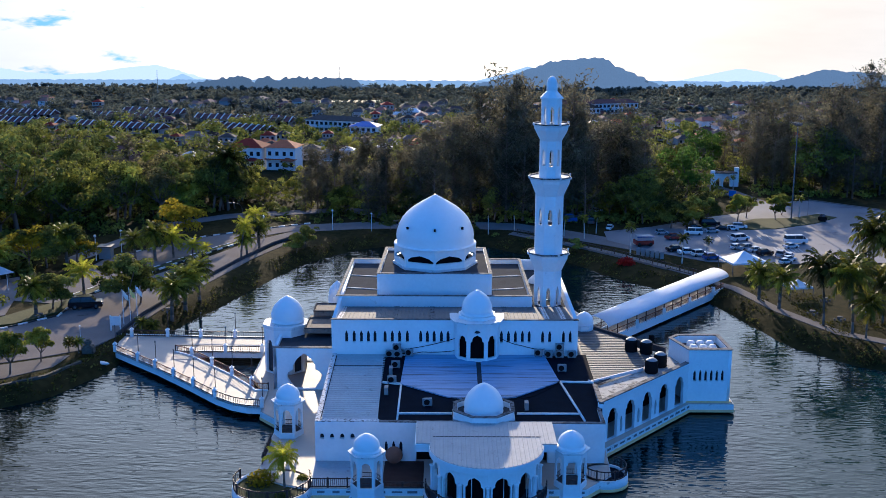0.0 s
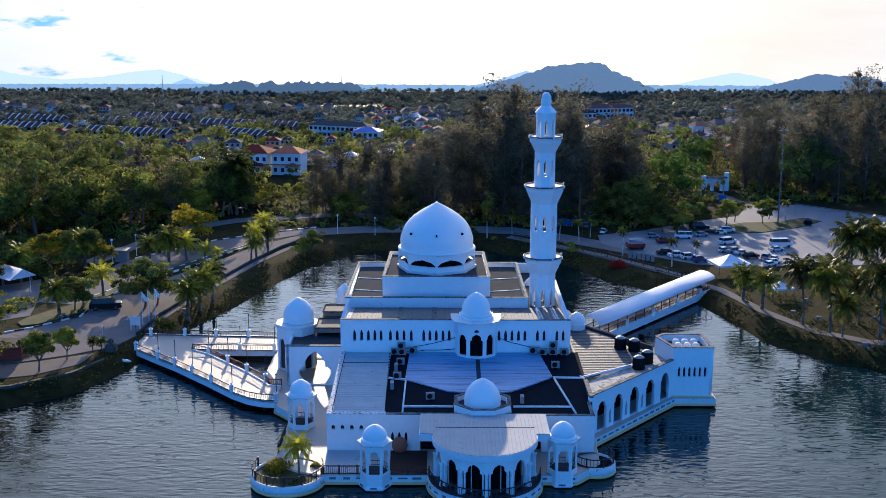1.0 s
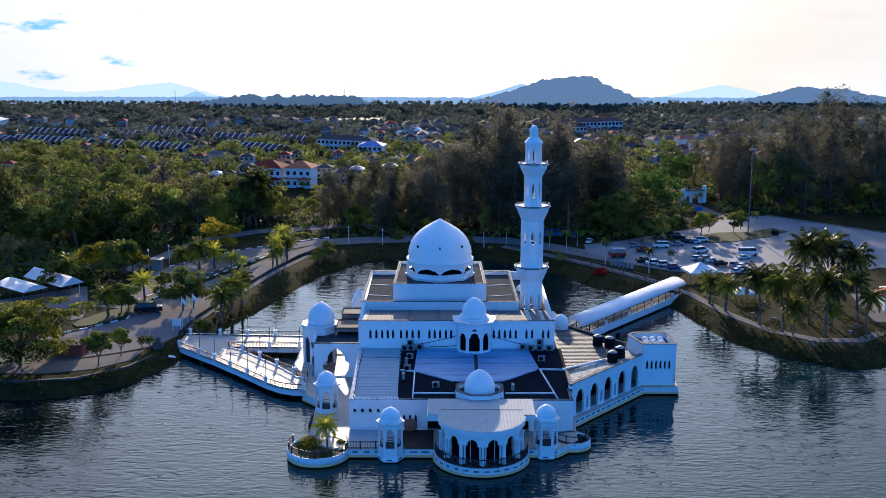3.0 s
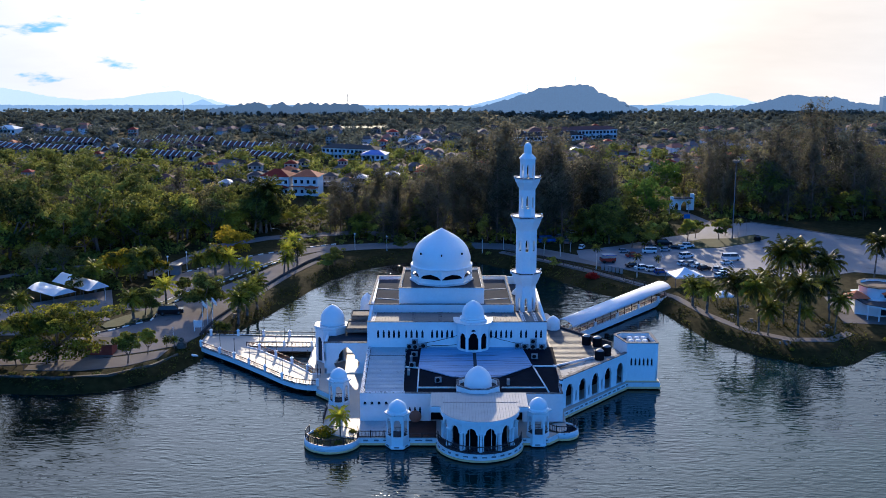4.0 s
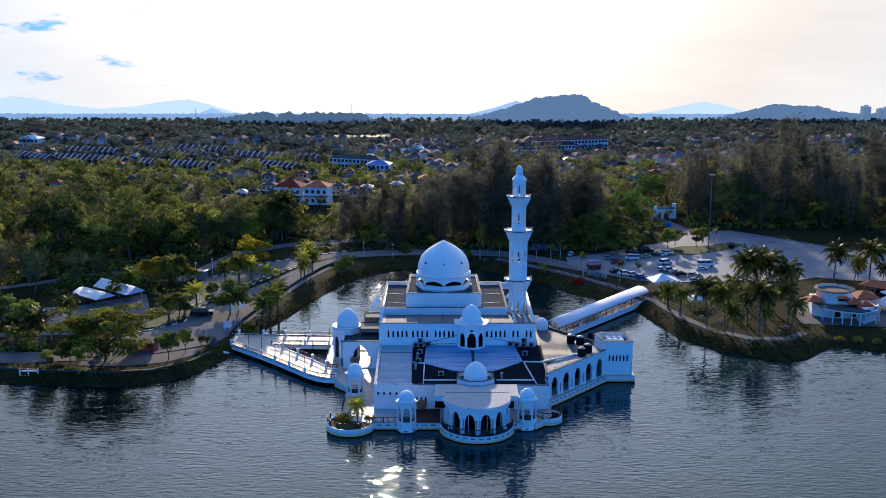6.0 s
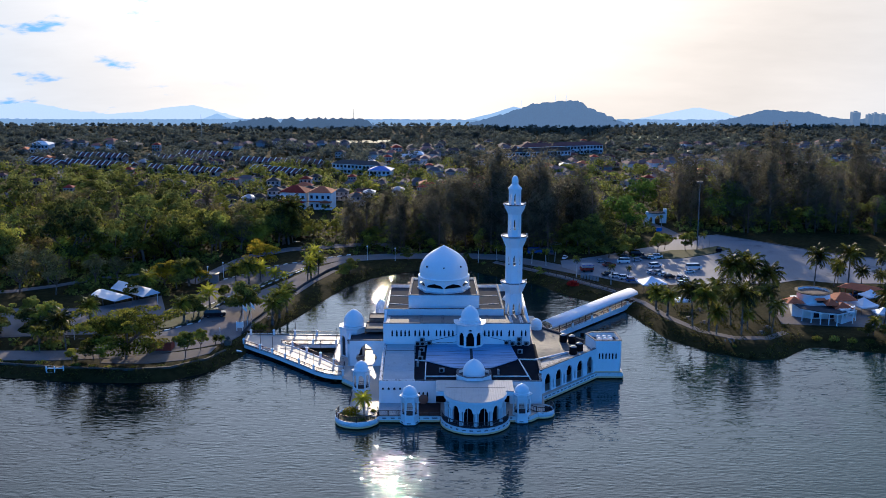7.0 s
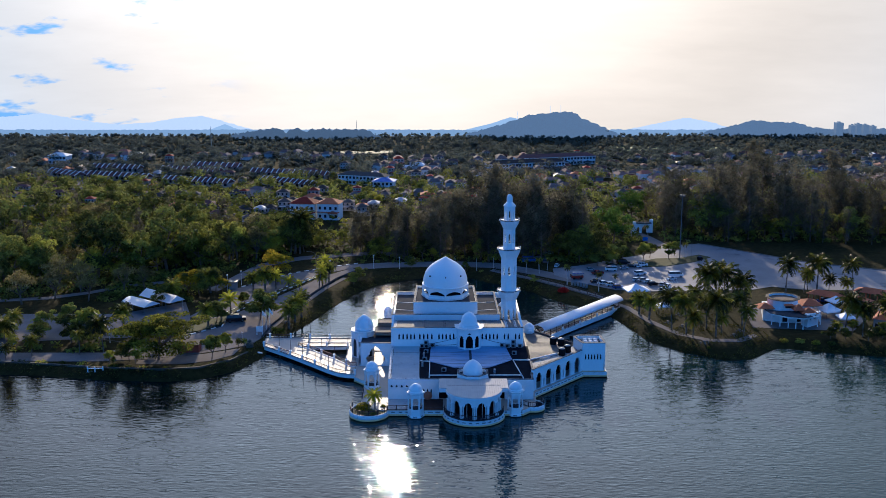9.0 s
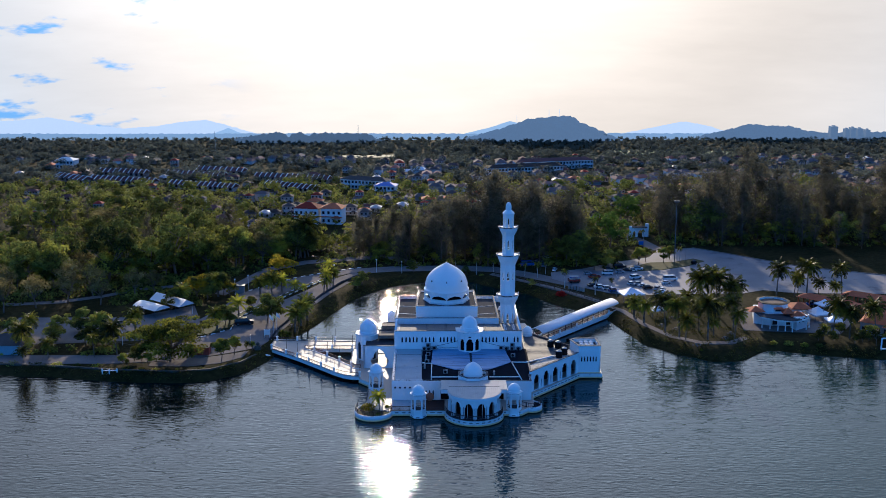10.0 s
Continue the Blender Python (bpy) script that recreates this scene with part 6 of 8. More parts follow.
for x, y, s in ((-40.5, 54, 1.3), (-58.5, 41, 0.95), (-62, 37.5, 0.7), (-44, 51, 0.5), (-51.5, 44.5, 0.5)):
    plant(GOLD, used, x, y, s)
for x, y, s in ((-53, 44.3, 1.0), (-62.5, 35, 0.9), (-56, 41.5, 1.1)):
    plant(SMALLDARK, used, x, y, s)
plant(RAIN, used, -54.3, 6.2, 1.0)
for x, y, s in ((-66, 9.8, 0.62), (-70, 8.4, 0.55), (-80, 13, 0.7), (-84, 8, 0.6), (-62, 3.9, 0.3)):
    plant(COCO[int(x) % 3], used, x, y, s)
for x, y, s in ((-71, 16, 1.25), (-69, 13, 1.1), (-58, 4.6, 0.5), (-63, 4.6, 0.5), (-74, 14.5, 1.1)):
    plant(SMALL if s > 1.2 or s < 0.8 else SMALLDARK, used, x, y, s)
for x, y, s in ((-66, 21, 1.1), (-73, 20, 1.0)):
    plant(DATE[0], used, x, y, s)
for x, y, s in ((5.5, 60.4, 0.45), (-1.5, 60.2, 0.4), (21.5, 50.6, 0.4), (17, 54.5, 0.35), (-20.5, 51.6, 0.7), (-21.5, 49.5, 0.6), (-8, 61.5, 0.5)):
    plant(SMALLDARK, used, x, y, s)
for x, y, s in ((79, 17.0, 0.62), (81.5, 18.5, 0.7), (84.5, 17.2, 0.6), (90, 17.5, 0.7)):
    plant(COCO[int(x) % 3], used, x, y, s)
for x, y, s in ((77.5, 16.2, 0.5), (80.5, 16.0, 0.45), (86.5, 15.6, 0.5), (92, 15.5, 0.6)):
    plant(SMALLDARK, used, x, y, s)
for x, y, s in ((83, 18.5, 0.6), (88, 16, 0.7)):
    plant(SMALL, used, x, y, s)
for x, y, s in ((-59.5, 5.6, 0.7), (-61.5, 6.8, 0.6), (-81, 17, 1.0), (-85, 11, 0.8), (-89, 15, 1.1), (-95, 11, 1.0), (-78, 22, 0.9)):
    plant(SMALLDARK, used, x, y, s)
for x, y, s in ((-79, 8, 0.8), (-87, 18, 0.95), (-83, 6, 0.6), (-72, 13, 0.85)):
    plant(COCO[1], used, x, y, s)
plant(COCO[1], used, 84.5, 14.8, 0.45)
plant(COCO[2], used, 88.2, 13.4, 0.4)


spare = [(-72, 62), (-64, 66), (-80, 64), (-92, 60), (-100, 58), (-58, 70), (-110, 62), (-84, 68)]
for kind in BROAD + OLIVE + CAS + COCO + DATE + GOLDP:
    if kind.name not in used:
        x, y = spare.pop()
        plant(kind, used, x, y, 1.0)


def bush(name, x, y, z, r, material, label, count=420, size=0.13):
    rng = np.random.default_rng(int(abs(x) * 10 + abs(y)))
    d = rng.normal(size=(count, 3))
    d /= np.linalg.norm(d, axis=1)[:, None]
    p = d * r * rng.uniform(0.5, 1.1, (count, 1)) * np.array([1, 1, 0.75])
    p[:, 2] = np.abs(p[:, 2])
    return tagged(part(name, leaves_mesh(name, p + np.array([x, y, z]), size, d, 0.4, 1.0, count), material), label, "shrub")


bush("shrub", 27.8, 44.4, 1.2, 1.3, REDLEAF, "bright red flowering shrub on the far bank", 600, 0.16)
bush("shrub", -13.9, -12.6, 0.92, 1.25, YELLOW, "yellow-green shrub in the round planter", 700, 0.12)
bush("shrub", -10.6, -12.3, 0.92, 0.55, GREEN, "small green shrub in the round planter", 350, 0.1)
bush("shrub", -12.0, -15.2, 0.92, 0.5, DEEP, "low dark shrub in the round planter", 260, 0.1)
for x, y, r in ((33.5, 42.0, 0.7), (31.0, 43.4, 0.6), (36.5, 39.5, 0.6), (68, 15.6, 0.9), (71, 15.2, 1.0), (74, 14.6, 0.9), (77, 14.3, 0.9), (-37.6, 11.5, 0.6), (-52, 2.9, 0.7), (-59, 3.4, 0.8), (-56, 2.6, 1.0), (-62, 3.6, 1.1), (-68, 4.4, 1.2), (-72, 4.8, 1.0), (-76, 5.0, 1.3), (-80, 5.4, 1.1), (-85, 5.6, 1.3), (-47.5, 3.2, 0.9), (40.6, 30, 0.4), (44, 22.6, 0.4), (52, 12.3, 0.4), (9.5, 59.5, 0.8), (14.6, 57.2, 0.7)):
    bush("shrub", x, y, 0.9, r, DEEP if int(x) % 2 else GREEN, "low green shrub on the bank", 260, 0.13)
little = palm(2.6, 1.7, GOLDPALM, 91, 30, 0.95, 0.09, "small palm in the round planter", "planter_palm")
little.location = (-11.9, -13.4, 0.95)

# far woods between the houses


def far_woods():
    rng = np.random.default_rng(77)
    pts, out = [], []
    spots = []
    for i in range(5400):
        y = 92 + 172 * rng.random() ** 0.8
        spots.append((rng.uniform(-1, 1) * (70 + 0.62 * y), y, rng.uniform(0.8, 1.9) * (1.25 - 0.0022 * y) * (0.7 if y > 222 else 1.0)))
    for i in range(4200):
        spots.append((rng.uniform(-1, 1) * 235, rng.uniform(205, 266), rng.uniform(0.5, 0.9)))
    for x, y, r in spots:
        if y < 118 and -58 < x < -20:
            continue
        if 214 < y < 226 and -48 < x < -18:
            continue
        n = int(34 if y < 150 else 44)
        d = rng.normal(size=(n, 3))
        d /= np.linalg.norm(d, axis=1)[:, None]
        h = r * rng.uniform(0.9, 1.7)
        q = d * np.array([r, r, h * 0.6]) * rng.uniform(0.6, 1.05, (n, 1)) + np.array([x, y, 1.3 + h * 0.75])
        pts.append(q)
        out.append(d)
    for i in range(420):
        x, y = rng.uniform(-200, 200), rng.uniform(125, 240)
        r = rng.uniform(1.5, 3.6) * (1.2 - 0.0022 * y)
        for j in range(4):
            d = rng.normal(size=(60, 3))
            d /= np.linalg.norm(d, axis=1)[:, None]
            pts.append(d * np.array([r, r, r * 0.7]) * rng.uniform(0.6, 1.0, (60, 1)) * 0.7 + np.array([x + rng.uniform(-1, 1) * r, y + rng.uniform(-1, 1) * r, 1.3 + r * rng.uniform(0.8, 1.4)]))
            out.append(d)
    pts, out = np.concatenate(pts), np.concatenate(out)
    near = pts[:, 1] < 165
    for sel, mat, size, lab in ((near, DEEP, 0.36, "scattered trees among the houses"), (~near, FARLEAF, 0.36, "far woods with leaves paled for haze, stretching to the skyline")):
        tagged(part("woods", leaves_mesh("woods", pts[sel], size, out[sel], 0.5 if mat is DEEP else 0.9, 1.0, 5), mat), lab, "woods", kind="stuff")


far_woods()


def undergrowth():
    """Low dark scrub on the floor of the woods and on the verges."""
    rng = np.random.default_rng(88)
    pts, out = [], []
    zones = ((-112, 32, -66, 58, 420), (-120, 48, -40, 118, 1500), (-34, 66, 42, 100, 700), (62, 84, 150, 122, 900), (-78, 38, -56, 56, 200), (40, 64, 56, 100, 200), (-100, 10, -66, 13, 60), (28, 66, 46, 90, 160))
    for x0, y0, x1, y1, n in zones:
        for i in range(n):
            x, y = rng.uniform(x0, x1), rng.uniform(y0, y1)
            if x0 == -112 and y < np.interp(x, [-112, -98, -88, -77, -66], [28, 36.5, 42.5, 48, 54.5]):
                continue
            if x < -40 and y0 > 40 and y < np.interp(x, [-118, -85, -62, -48, -34], [46, 50, 54, 62, 76]):
                continue
            if 46 < x < 62 and 60 < y < 84:
                continue
            r = rng.uniform(0.5, 1.3) * (1.7 if x0 == -112 else 1.0)
            d = rng.normal(size=(16, 3))
            d /= np.linalg.norm(d, axis=1)[:, None]
            pts.append(np.abs(d) * np.array([0, 0, r * 0.9]) + d * np.array([r, r, 0]) * rng.uniform(0.5, 1.1, (16, 1)) + np.array([x, y, 1.35]))
            out.append(d)
    tagged(part("undergrowth", leaves_mesh("undergrowth", np.concatenate(pts), 0.34, np.concatenate(out), 0.6, 1.0, 6), DEEP), "low dark green undergrowth beneath the trees", "undergrowth", kind="stuff")


undergrowth()


def bank_grass():
    """Rough grass and weeds on the slopes down to the water."""
    rng = np.random.default_rng(99)
    pts = []
    for (ax, ay), (bx, by) in zip(SHORE[1:], SHORE[2:-1]):
        d = math.hypot(bx - ax, by - ay)
        nx, ny = -(by - ay) / d, (bx - ax) / d
        for i in range(int(d * 30)):
            s, o = rng.random(), 0.25 + 2.8 * rng.random() ** 1.2
            x, y = ax + (bx - ax) * s + nx * o, ay + (by - ay) * s + ny * o
            if noise.noise((x * 0.3, y * 0.3, 7.0)) > -0.12:
                pts.append((x, y))
    for x0, y0, x1, y1, n in ((42, 12, 66, 36, 5200),):
        for i in range(n):
            x, y = rng.uniform(x0, x1), rng.uniform(y0, y1)
            if noise.noise((x * 0.22, y * 0.22, 5.0)) > 0.02:
                pts.append((x, y))
    p = np.array(pts)
    z, d = land_height(p[:, 0], p[:, 1])
    keep = d > 0.15
    p = np.column_stack([p[keep], z[keep] + rng.uniform(0.02, 0.2, keep.sum())])
    tagged(part("bank_grass", leaves_mesh("bank_grass", p, 0.15, None, 0.8, 1.2, 9), GRASSLEAF), "rough dark grass and weeds on the banks", "grass", kind="stuff")


bank_grass()

# ---------------------------------------------------------------- houses


def hip_roof(bm, x0, y0, x1, y1, z, h, eave=0.35):
    x0, y0, x1, y1 = x0 - eave, y0 - eave, x1 + eave, y1 + eave
    if x1 - x0 >= y1 - y0:
        k = (y1 - y0) / 2
        ra, rb = (x0 + k, (y0 + y1) / 2, z + h), (x1 - k, (y0 + y1) / 2, z + h)
        quads = ((0, 1, "b", "a"), (2, 3, "a", "b"))
        tris = ((1, 2, "b"), (3, 0, "a"))
    else:
        k = (x1 - x0) / 2
        ra, rb = ((x0 + x1) / 2, y0 + k, z + h), ((x0 + x1) / 2, y1 - k, z + h)
        quads = ((1, 2, "b", "a"), (3, 0, "a", "b"))
        tris = ((0, 1, "a"), (2, 3, "b"))
    base = [bm.verts.new(p) for p in ((x0, y0, z), (x1, y0, z), (x1, y1, z), (x0, y1, z))]
    ridge = {"a": bm.verts.new(ra), "b": bm.verts.new(rb)}
    for i, j, p, q in quads:
        bm.faces.new((base[i], base[j], ridge[p], ridge[q]))
    for i, j, p in tris:
        bm.faces.new((base[i], base[j], ridge[p]))
    bm.faces.new(base[::-1])


def house(wide, deep, floors, roof_material, label, seed=0, wall_material=None, storey=2.1):
    """A small house with its windows, floors and a hipped roof."""
    rng = random.Random(seed)
    k = thing("house", label, "house", "houses of the town")
    h = storey * floors
    w = part("wall", a_box(-wide / 2, -deep / 2, 0, wide / 2, deep / 2, h), wall_material or HOUSEWALL, k)
    bm = bmesh.new()
    hip_roof(bm, -wide / 2, -deep / 2, wide / 2, deep / 2, h + 0.02, min(wide, deep) * 0.27)
    part("roof", bm, roof_material, k)
    n = max(2, int(wide / 1.5))
    for f in range(floors):
        for i in range(n):
            x = -wide / 2 + (i + 0.5) * wide / n
            part("window", a_box(x - 0.36, -deep / 2 - 0.04, f * storey + 0.75, x + 0.36, -deep / 2 + 0.1, f * storey + 1.65), GLASS, w)
    if floors > 1:
        part("ledge", a_box(-wide / 2 - 0.3, -deep / 2 - 0.6, storey - 0.1, wide / 2 + 0.3, -deep / 2 + 0.05, storey + 0.08), roof_material if seed % 2 else KERBW, k)
    bm = bmesh.new()
    hip_roof(bm, wide * 0.05, -deep / 2 - 1.5, wide * 0.45, -deep / 2 + 0.6, storey * 0.92, 0.6, 0.2)
    part("porch_roof", bm, roof_material, k)
    return k


def terrace(p0, p1, units, label, roof_material, deep=4.2, high=1.7):
    """A row of joined houses: one wall body, one long roof, and white walls that stand up between the roofs."""
    a, b = Vector(p0), Vector(p1)
    d = (b - a).length
    k = thing("terrace_row", label, "row of houses", "terraced rows of the town")
    k.matrix_basis = pose(a.x, a.y, 1.25, 0, 0, math.degrees(math.atan2(b.y - a.y, b.x - a.x)))
    w = part("wall", a_box(0, -deep / 2, 0, d, deep / 2, high), HOUSEWALL, k)
    bm = bmesh.new()
    v = [bm.verts.new(p) for p in ((-0.2, -deep / 2 - 0.6, high - 0.1), (d + 0.2, -deep / 2 - 0.6, high - 0.1), (d + 0.2, 0, high + 1.15), (-0.2, 0, high + 1.15), (-0.2, deep / 2 + 0.6, high - 0.1), (d + 0.2, deep / 2 + 0.6, high - 0.1))]
    for f in ((0, 1, 2, 3), (3, 2, 5, 4), (0, 3, 4), (1, 5, 2), (4, 5, 1, 0)):
        bm.faces.new([v[i] for i in f])
    part("roof", bm, roof_material, k)
    fin = bmesh.new()
    u = [fin.verts.new(p) for p in ((-0.13, -deep / 2 - 0.7, high - 0.1), (-0.13, 0, high + 1.2), (-0.13, deep / 2 + 0.7, high - 0.1), (0.13, -deep / 2 - 0.7, high - 0.1), (0.13, 0, high + 1.2), (0.13, deep / 2 + 0.7, high - 0.1))]
    top = [fin.verts.new((x, y, z + 0.22)) for x, y, z in (v.co for v in u)]
    for s in (0, 3):
        fin.faces.new((u[s], u[s + 1], top[s + 1], top[s])); fin.faces.new((u[s + 1], u[s + 2], top[s + 2], top[s + 1]))
    fin.faces.new((top[0], top[1], top[4], top[3])); fin.faces.new((top[1], top[2], top[5], top[4]))
    me = bpy.data.meshes.new("party_wall")
    fin.to_mesh(me)
    fin.free()
    me.materials.append(KERBW)
    for i in range(units + 1):
        o = new("party_wall", me)
        o.location = (d * i / units, 0, 0)
        o.parent = k
    for i in range(units):
        x = d * (i + 0.5) / units
        part("window", a_box(x - 0.5, -deep / 2 - 0.05, 0.6, x + 0.5, -deep / 2 + 0.1, 1.7), GLASS, w)
    return k


ROWLAB = "terraced houses with dull purple roofs and white party walls"
for p, q, n in (((-147, 174.5), (-133.5, 167), 6), ((-132.5, 169.5), (-107, 163.5), 12), ((-134.5, 183), (-115.5, 179.5), 9), ((-100, 161), (-75, 154.3), 13), ((-106.5, 178.6), (-83.5, 174.3), 11), ((-71.3, 174.2), (-42.5, 168), 14), ((-64.2, 160), (-45.4, 151.5), 10), ((-97, 187), (-78, 183), 8)):
    terrace(p, q, n, ROWLAB, PURPLEROOF)
HOUSES = [house(5.2, 4.2, 1, GREYHOUSE, "single-storey house with a dark grey roof", 1), house(6.0, 4.4, 1, TERRACOTTA, "single-storey house with a faded orange roof", 2), house(4.6, 4.2, 2, REDROOF, "two-storey white house with a red roof", 3), house(5.4, 4.6, 2, GREYHOUSE, "two-storey pale house with a grey roof", 4), house(7.5, 4.0, 1, PURPLEROOF, "low house with a purple-brown roof", 5), house(4.2, 3.8, 1, surface("bright_zinc_roof", (0.32, 0.32, 0.32), 0.6, 0.2, 1.0, thing=0.3), "small house with a bright zinc roof", 6)]
random.seed(9)
done = set()
places = []
tries = 0
while len(places) < 230 and tries < 9000:
    tries += 1
    y = 114 + 100 * random.random() ** 0.75
    x = random.uniform(-1, 1) * (60 + 0.62 * y)
    if x < -28 and y < 212 and not (y < 150 and x > -72) and random.random() < 0.75:
        continue
    if x > 66 and y < 128:
        continue
    if any(abs(x - a) < 5.0 and abs(y - b) < 4.6 for a, b in places):
        continue
    if -54 < x < -20 and y < 119 or -46 < x < -12 and 148 < y < 166:
        continue
    places.append((x, y))
for x, y in places:
    plant(HOUSES[random.choice((0, 0, 0, 1, 2, 3, 3, 4, 4, 4, 5))], done, x, y, random.uniform(0.62, 0.9) * (1.12 - 0.0016 * (y - 110)), random.choice((0, 0, 12, -15, 90)), 1.25)
for x, y, i, s, r in ((-54, 118, 0, 1.0, 0), (-62, 116, 0, 1.1, 10), (-48, 124, 3, 0.9, 0), (60, 134, 3, 1.0, 8), (66, 139, 2, 0.9, 5), (58, 128, 0, 1.0, -6), (62, 145, 3, 0.9, 12), (-88, 139, 0, 1.0, 0), (-94, 134, 0, 1.1, 0), (-82, 133, 3, 0.9, 0), (-69.5, 139, 0, 1.1, 5), (-64, 108, 0, 1.0, 8), (-69, 113, 4, 0.9, -5), (-58, 104, 3, 0.8, 0), (-76, 124, 4, 1.0, 0), (-53, 135, 3, 1.0, 0), (-43, 136, 2, 1.0, 0)):
    plant(HOUSES[i], done, x, y, s, r, 1.25)


for x, y, w, dp, roof_of, lab, seed in ((-42.2, 111, 7.6, 6.0, REDROOF, "large two-storey white house with a red hipped roof", 13), (-34.4, 110.6, 6.6, 5.4, TERRACOTTA, "two-storey white house with an orange hipped roof", 15)):
    villa = house(w, dp, 2, roof_of, lab, seed, WHITE, 2.5)
    villa.matrix_basis = pose(x, y, 1.25, 0, 0, -10)
for x, y, s, r in ((-50, 121, 1.0, 0), (-30, 121, 1.0, 0), (-25, 114, 1.0, 20), (-57, 117, 0.9, 0), (-22, 124, 0.9, 0), (-40, 124, 1.0, 5)):
    plant(HOUSES[3 if s == 1.0 else 5], done, x, y, s, r, 1.25)


def far_houses():
    """The rest of the town, too small and too many to tell apart: walls and hipped roofs, rows along lanes that bend."""
    rng = np.random.default_rng(31)
    walls, wf, roofs, rf = [], [], [], []
    taken = list(places)
    for i in range(5200):
        y = 136 + 76 * rng.random()
        x = rng.uniform(-1, 1) * (66 + 0.62 * y)
        if x < -28 and y < 205 and not (y < 150 and x > -66):
            continue
        if x > 60 and y < 138 or -40 < x < -12 and 150 < y < 164 or -50 < x < -16 and 212 < y < 227:
            continue
        if noise.noise((x * 0.035, y * 0.05, 2.0)) < 0.06:
            continue
        if any(abs(x - a) < 3.7 and abs(y - b) < 3.5 for a, b in taken[-1600:]):
            continue
        taken.append((x, y))
        w, d = rng.uniform(2.8, 4.6) * (1.1 - 0.0012 * (y - 110)), rng.uniform(2.6, 3.4)
        h = rng.choice((1.4, 1.5, 2.4)) * (1.1 - 0.0012 * (y - 110))
        a = 0.35 * math.sin(x * 0.02) + rng.choice((0.0, 0.0, math.pi / 2))
        c, s_ = math.cos(a), math.sin(a)

        def at(px, py, pz):
            return (x + px * c - py * s_, y + px * s_ + py * c, 1.2 + pz)

        b = len(walls)
        walls += [at(sx * w / 2, sy * d / 2, z) for z in (0, h) for sx, sy in ((-1, -1), (1, -1), (1, 1), (-1, 1))]
        wf += [(b + k, b + (k + 1) % 4, b + 4 + (k + 1) % 4, b + 4 + k) for k in range(4)]
        b = len(roofs)
        e, k = 0.3, min(w, d) / 2
        roofs += [at(sx * (w / 2 + e), sy * (d / 2 + e), h) for sx, sy in ((-1, -1), (1, -1), (1, 1), (-1, 1))] + [at(-w / 2 + k * 0.6, 0, h + 0.3 * d), at(w / 2 - k * 0.6, 0, h + 0.3 * d)]
        rf += [(b, b + 1, b + 5, b + 4), (b + 2, b + 3, b + 4, b + 5), (b + 1, b + 2, b + 5), (b + 3, b, b + 4), (b + 3, b + 2, b + 1, b)]
    for name, v, f, mat, lab in (("far_house_walls", walls, wf, FARWALL, "walls of the far small houses, paled for haze"), ("far_house_roofs", roofs, rf, FARROOF, "dark and reddish roofs of the far small houses, lightened for haze")):
        me = bpy.data.meshes.new(name)
        me.from_pydata(v, [], f)
        tagged(part(name, me, mat), lab, "houses", kind="stuff")


# far walls and roofs are lightened, haze being put into their colours
FARWALL = surface("far_house_hazed_paint", (0.55, 0.52, 0.51), 0.8, 0.1, 1.0, piece=0.5)
FARROOF = surface("far_house_hazed_roofing", (0.085, 0.062, 0.058), 0.85, 0.2, 1.0, piece=0.75, spec=0.1)
mix_of = FARROOF.node_tree
tint_of = next(n for n in mix_of.nodes if n.type == "MIX")
ramp_of = mix_of.nodes.new("ShaderNodeValToRGB")
ramp_of.color_ramp.interpolation = "CONSTANT"
ramp_of.color_ramp.elements[0].color = (0.15, 0.125, 0.13, 1)
ramp_of.color_ramp.elements[1].position, ramp_of.color_ramp.elements[1].color = 0.45, (0.19, 0.118, 0.105, 1)
for at_, col in ((0.74, (0.20, 0.085, 0.06, 1)), (0.84, (0.05, 0.05, 0.055, 1)), (0.955, (0.40, 0.40, 0.40, 1))):
    ramp_of.color_ramp.elements.new(at_).color = col
mix_of.links.new(next(n for n in mix_of.nodes if n.type == "NEW_GEOMETRY").outputs["Random Per Island"], ramp_of.inputs[0])
mix_of.links.new(ramp_of.outputs[0], tint_of.inputs[6])
far_houses()


def long_block(x0, y0, x1, y1, floors, roof_material, label, deep=5.0, storey=1.7):
    """A long shop or school block with a window in every bay and bands at each floor."""
    a, b = Vector((x0, y0)), Vector((x1, y1))
    d = (b - a).length
    k = thing("long_building", label, "building")
    k.matrix_basis = pose(x0, y0, 1.25, 0, 0, math.degrees(math.atan2(y1 - y0, x1 - x0)))
    w = part("wall", a_box(0, 0, 0, d, deep, floors * storey), surface("white_block_wall", (0.62, 0.63, 0.64), 0.6, 0.1, 1.0), k)
    for f in range(floors):
        part("floor_band", a_box(-0.15, -0.35, (f + 1) * storey - 0.16, d + 0.15, 0.02, (f + 1) * storey), KERBW, k)
        n = int(d / 1.3)
        for i in range(n):
            x = (i + 0.5) * d / n
            part("window", a_box(x - 0.4, -0.03, f * storey + 0.45, x + 0.4, 0.1, f * storey + 1.3), GLASS, w)
    bm = bmesh.new()
    hip_roof(bm, 0, 0, d, deep, floors * storey + 0.02, 1.1, 0.4)
    part("roof", bm, roof_material, k)
    return k


long_block(-37.5, 159.5, -20.5, 155, 2, GREYHOUSE, "long white two-storey shop block with a grey roof")
long_block(18, 178, 48, 184, 2, GREYHOUSE, "long low school block with a pale roof")
long_block(30, 190, 62, 196, 2, PURPLEROOF, "long school block with a dull brown roof")
long_block(-158, 196, -150.5, 195, 2, KERBW, "white hall with a flat pale roof")
long_block(-24, 148, -17, 147, 2, BLUETARP, "white two-storey house with a blue roof")
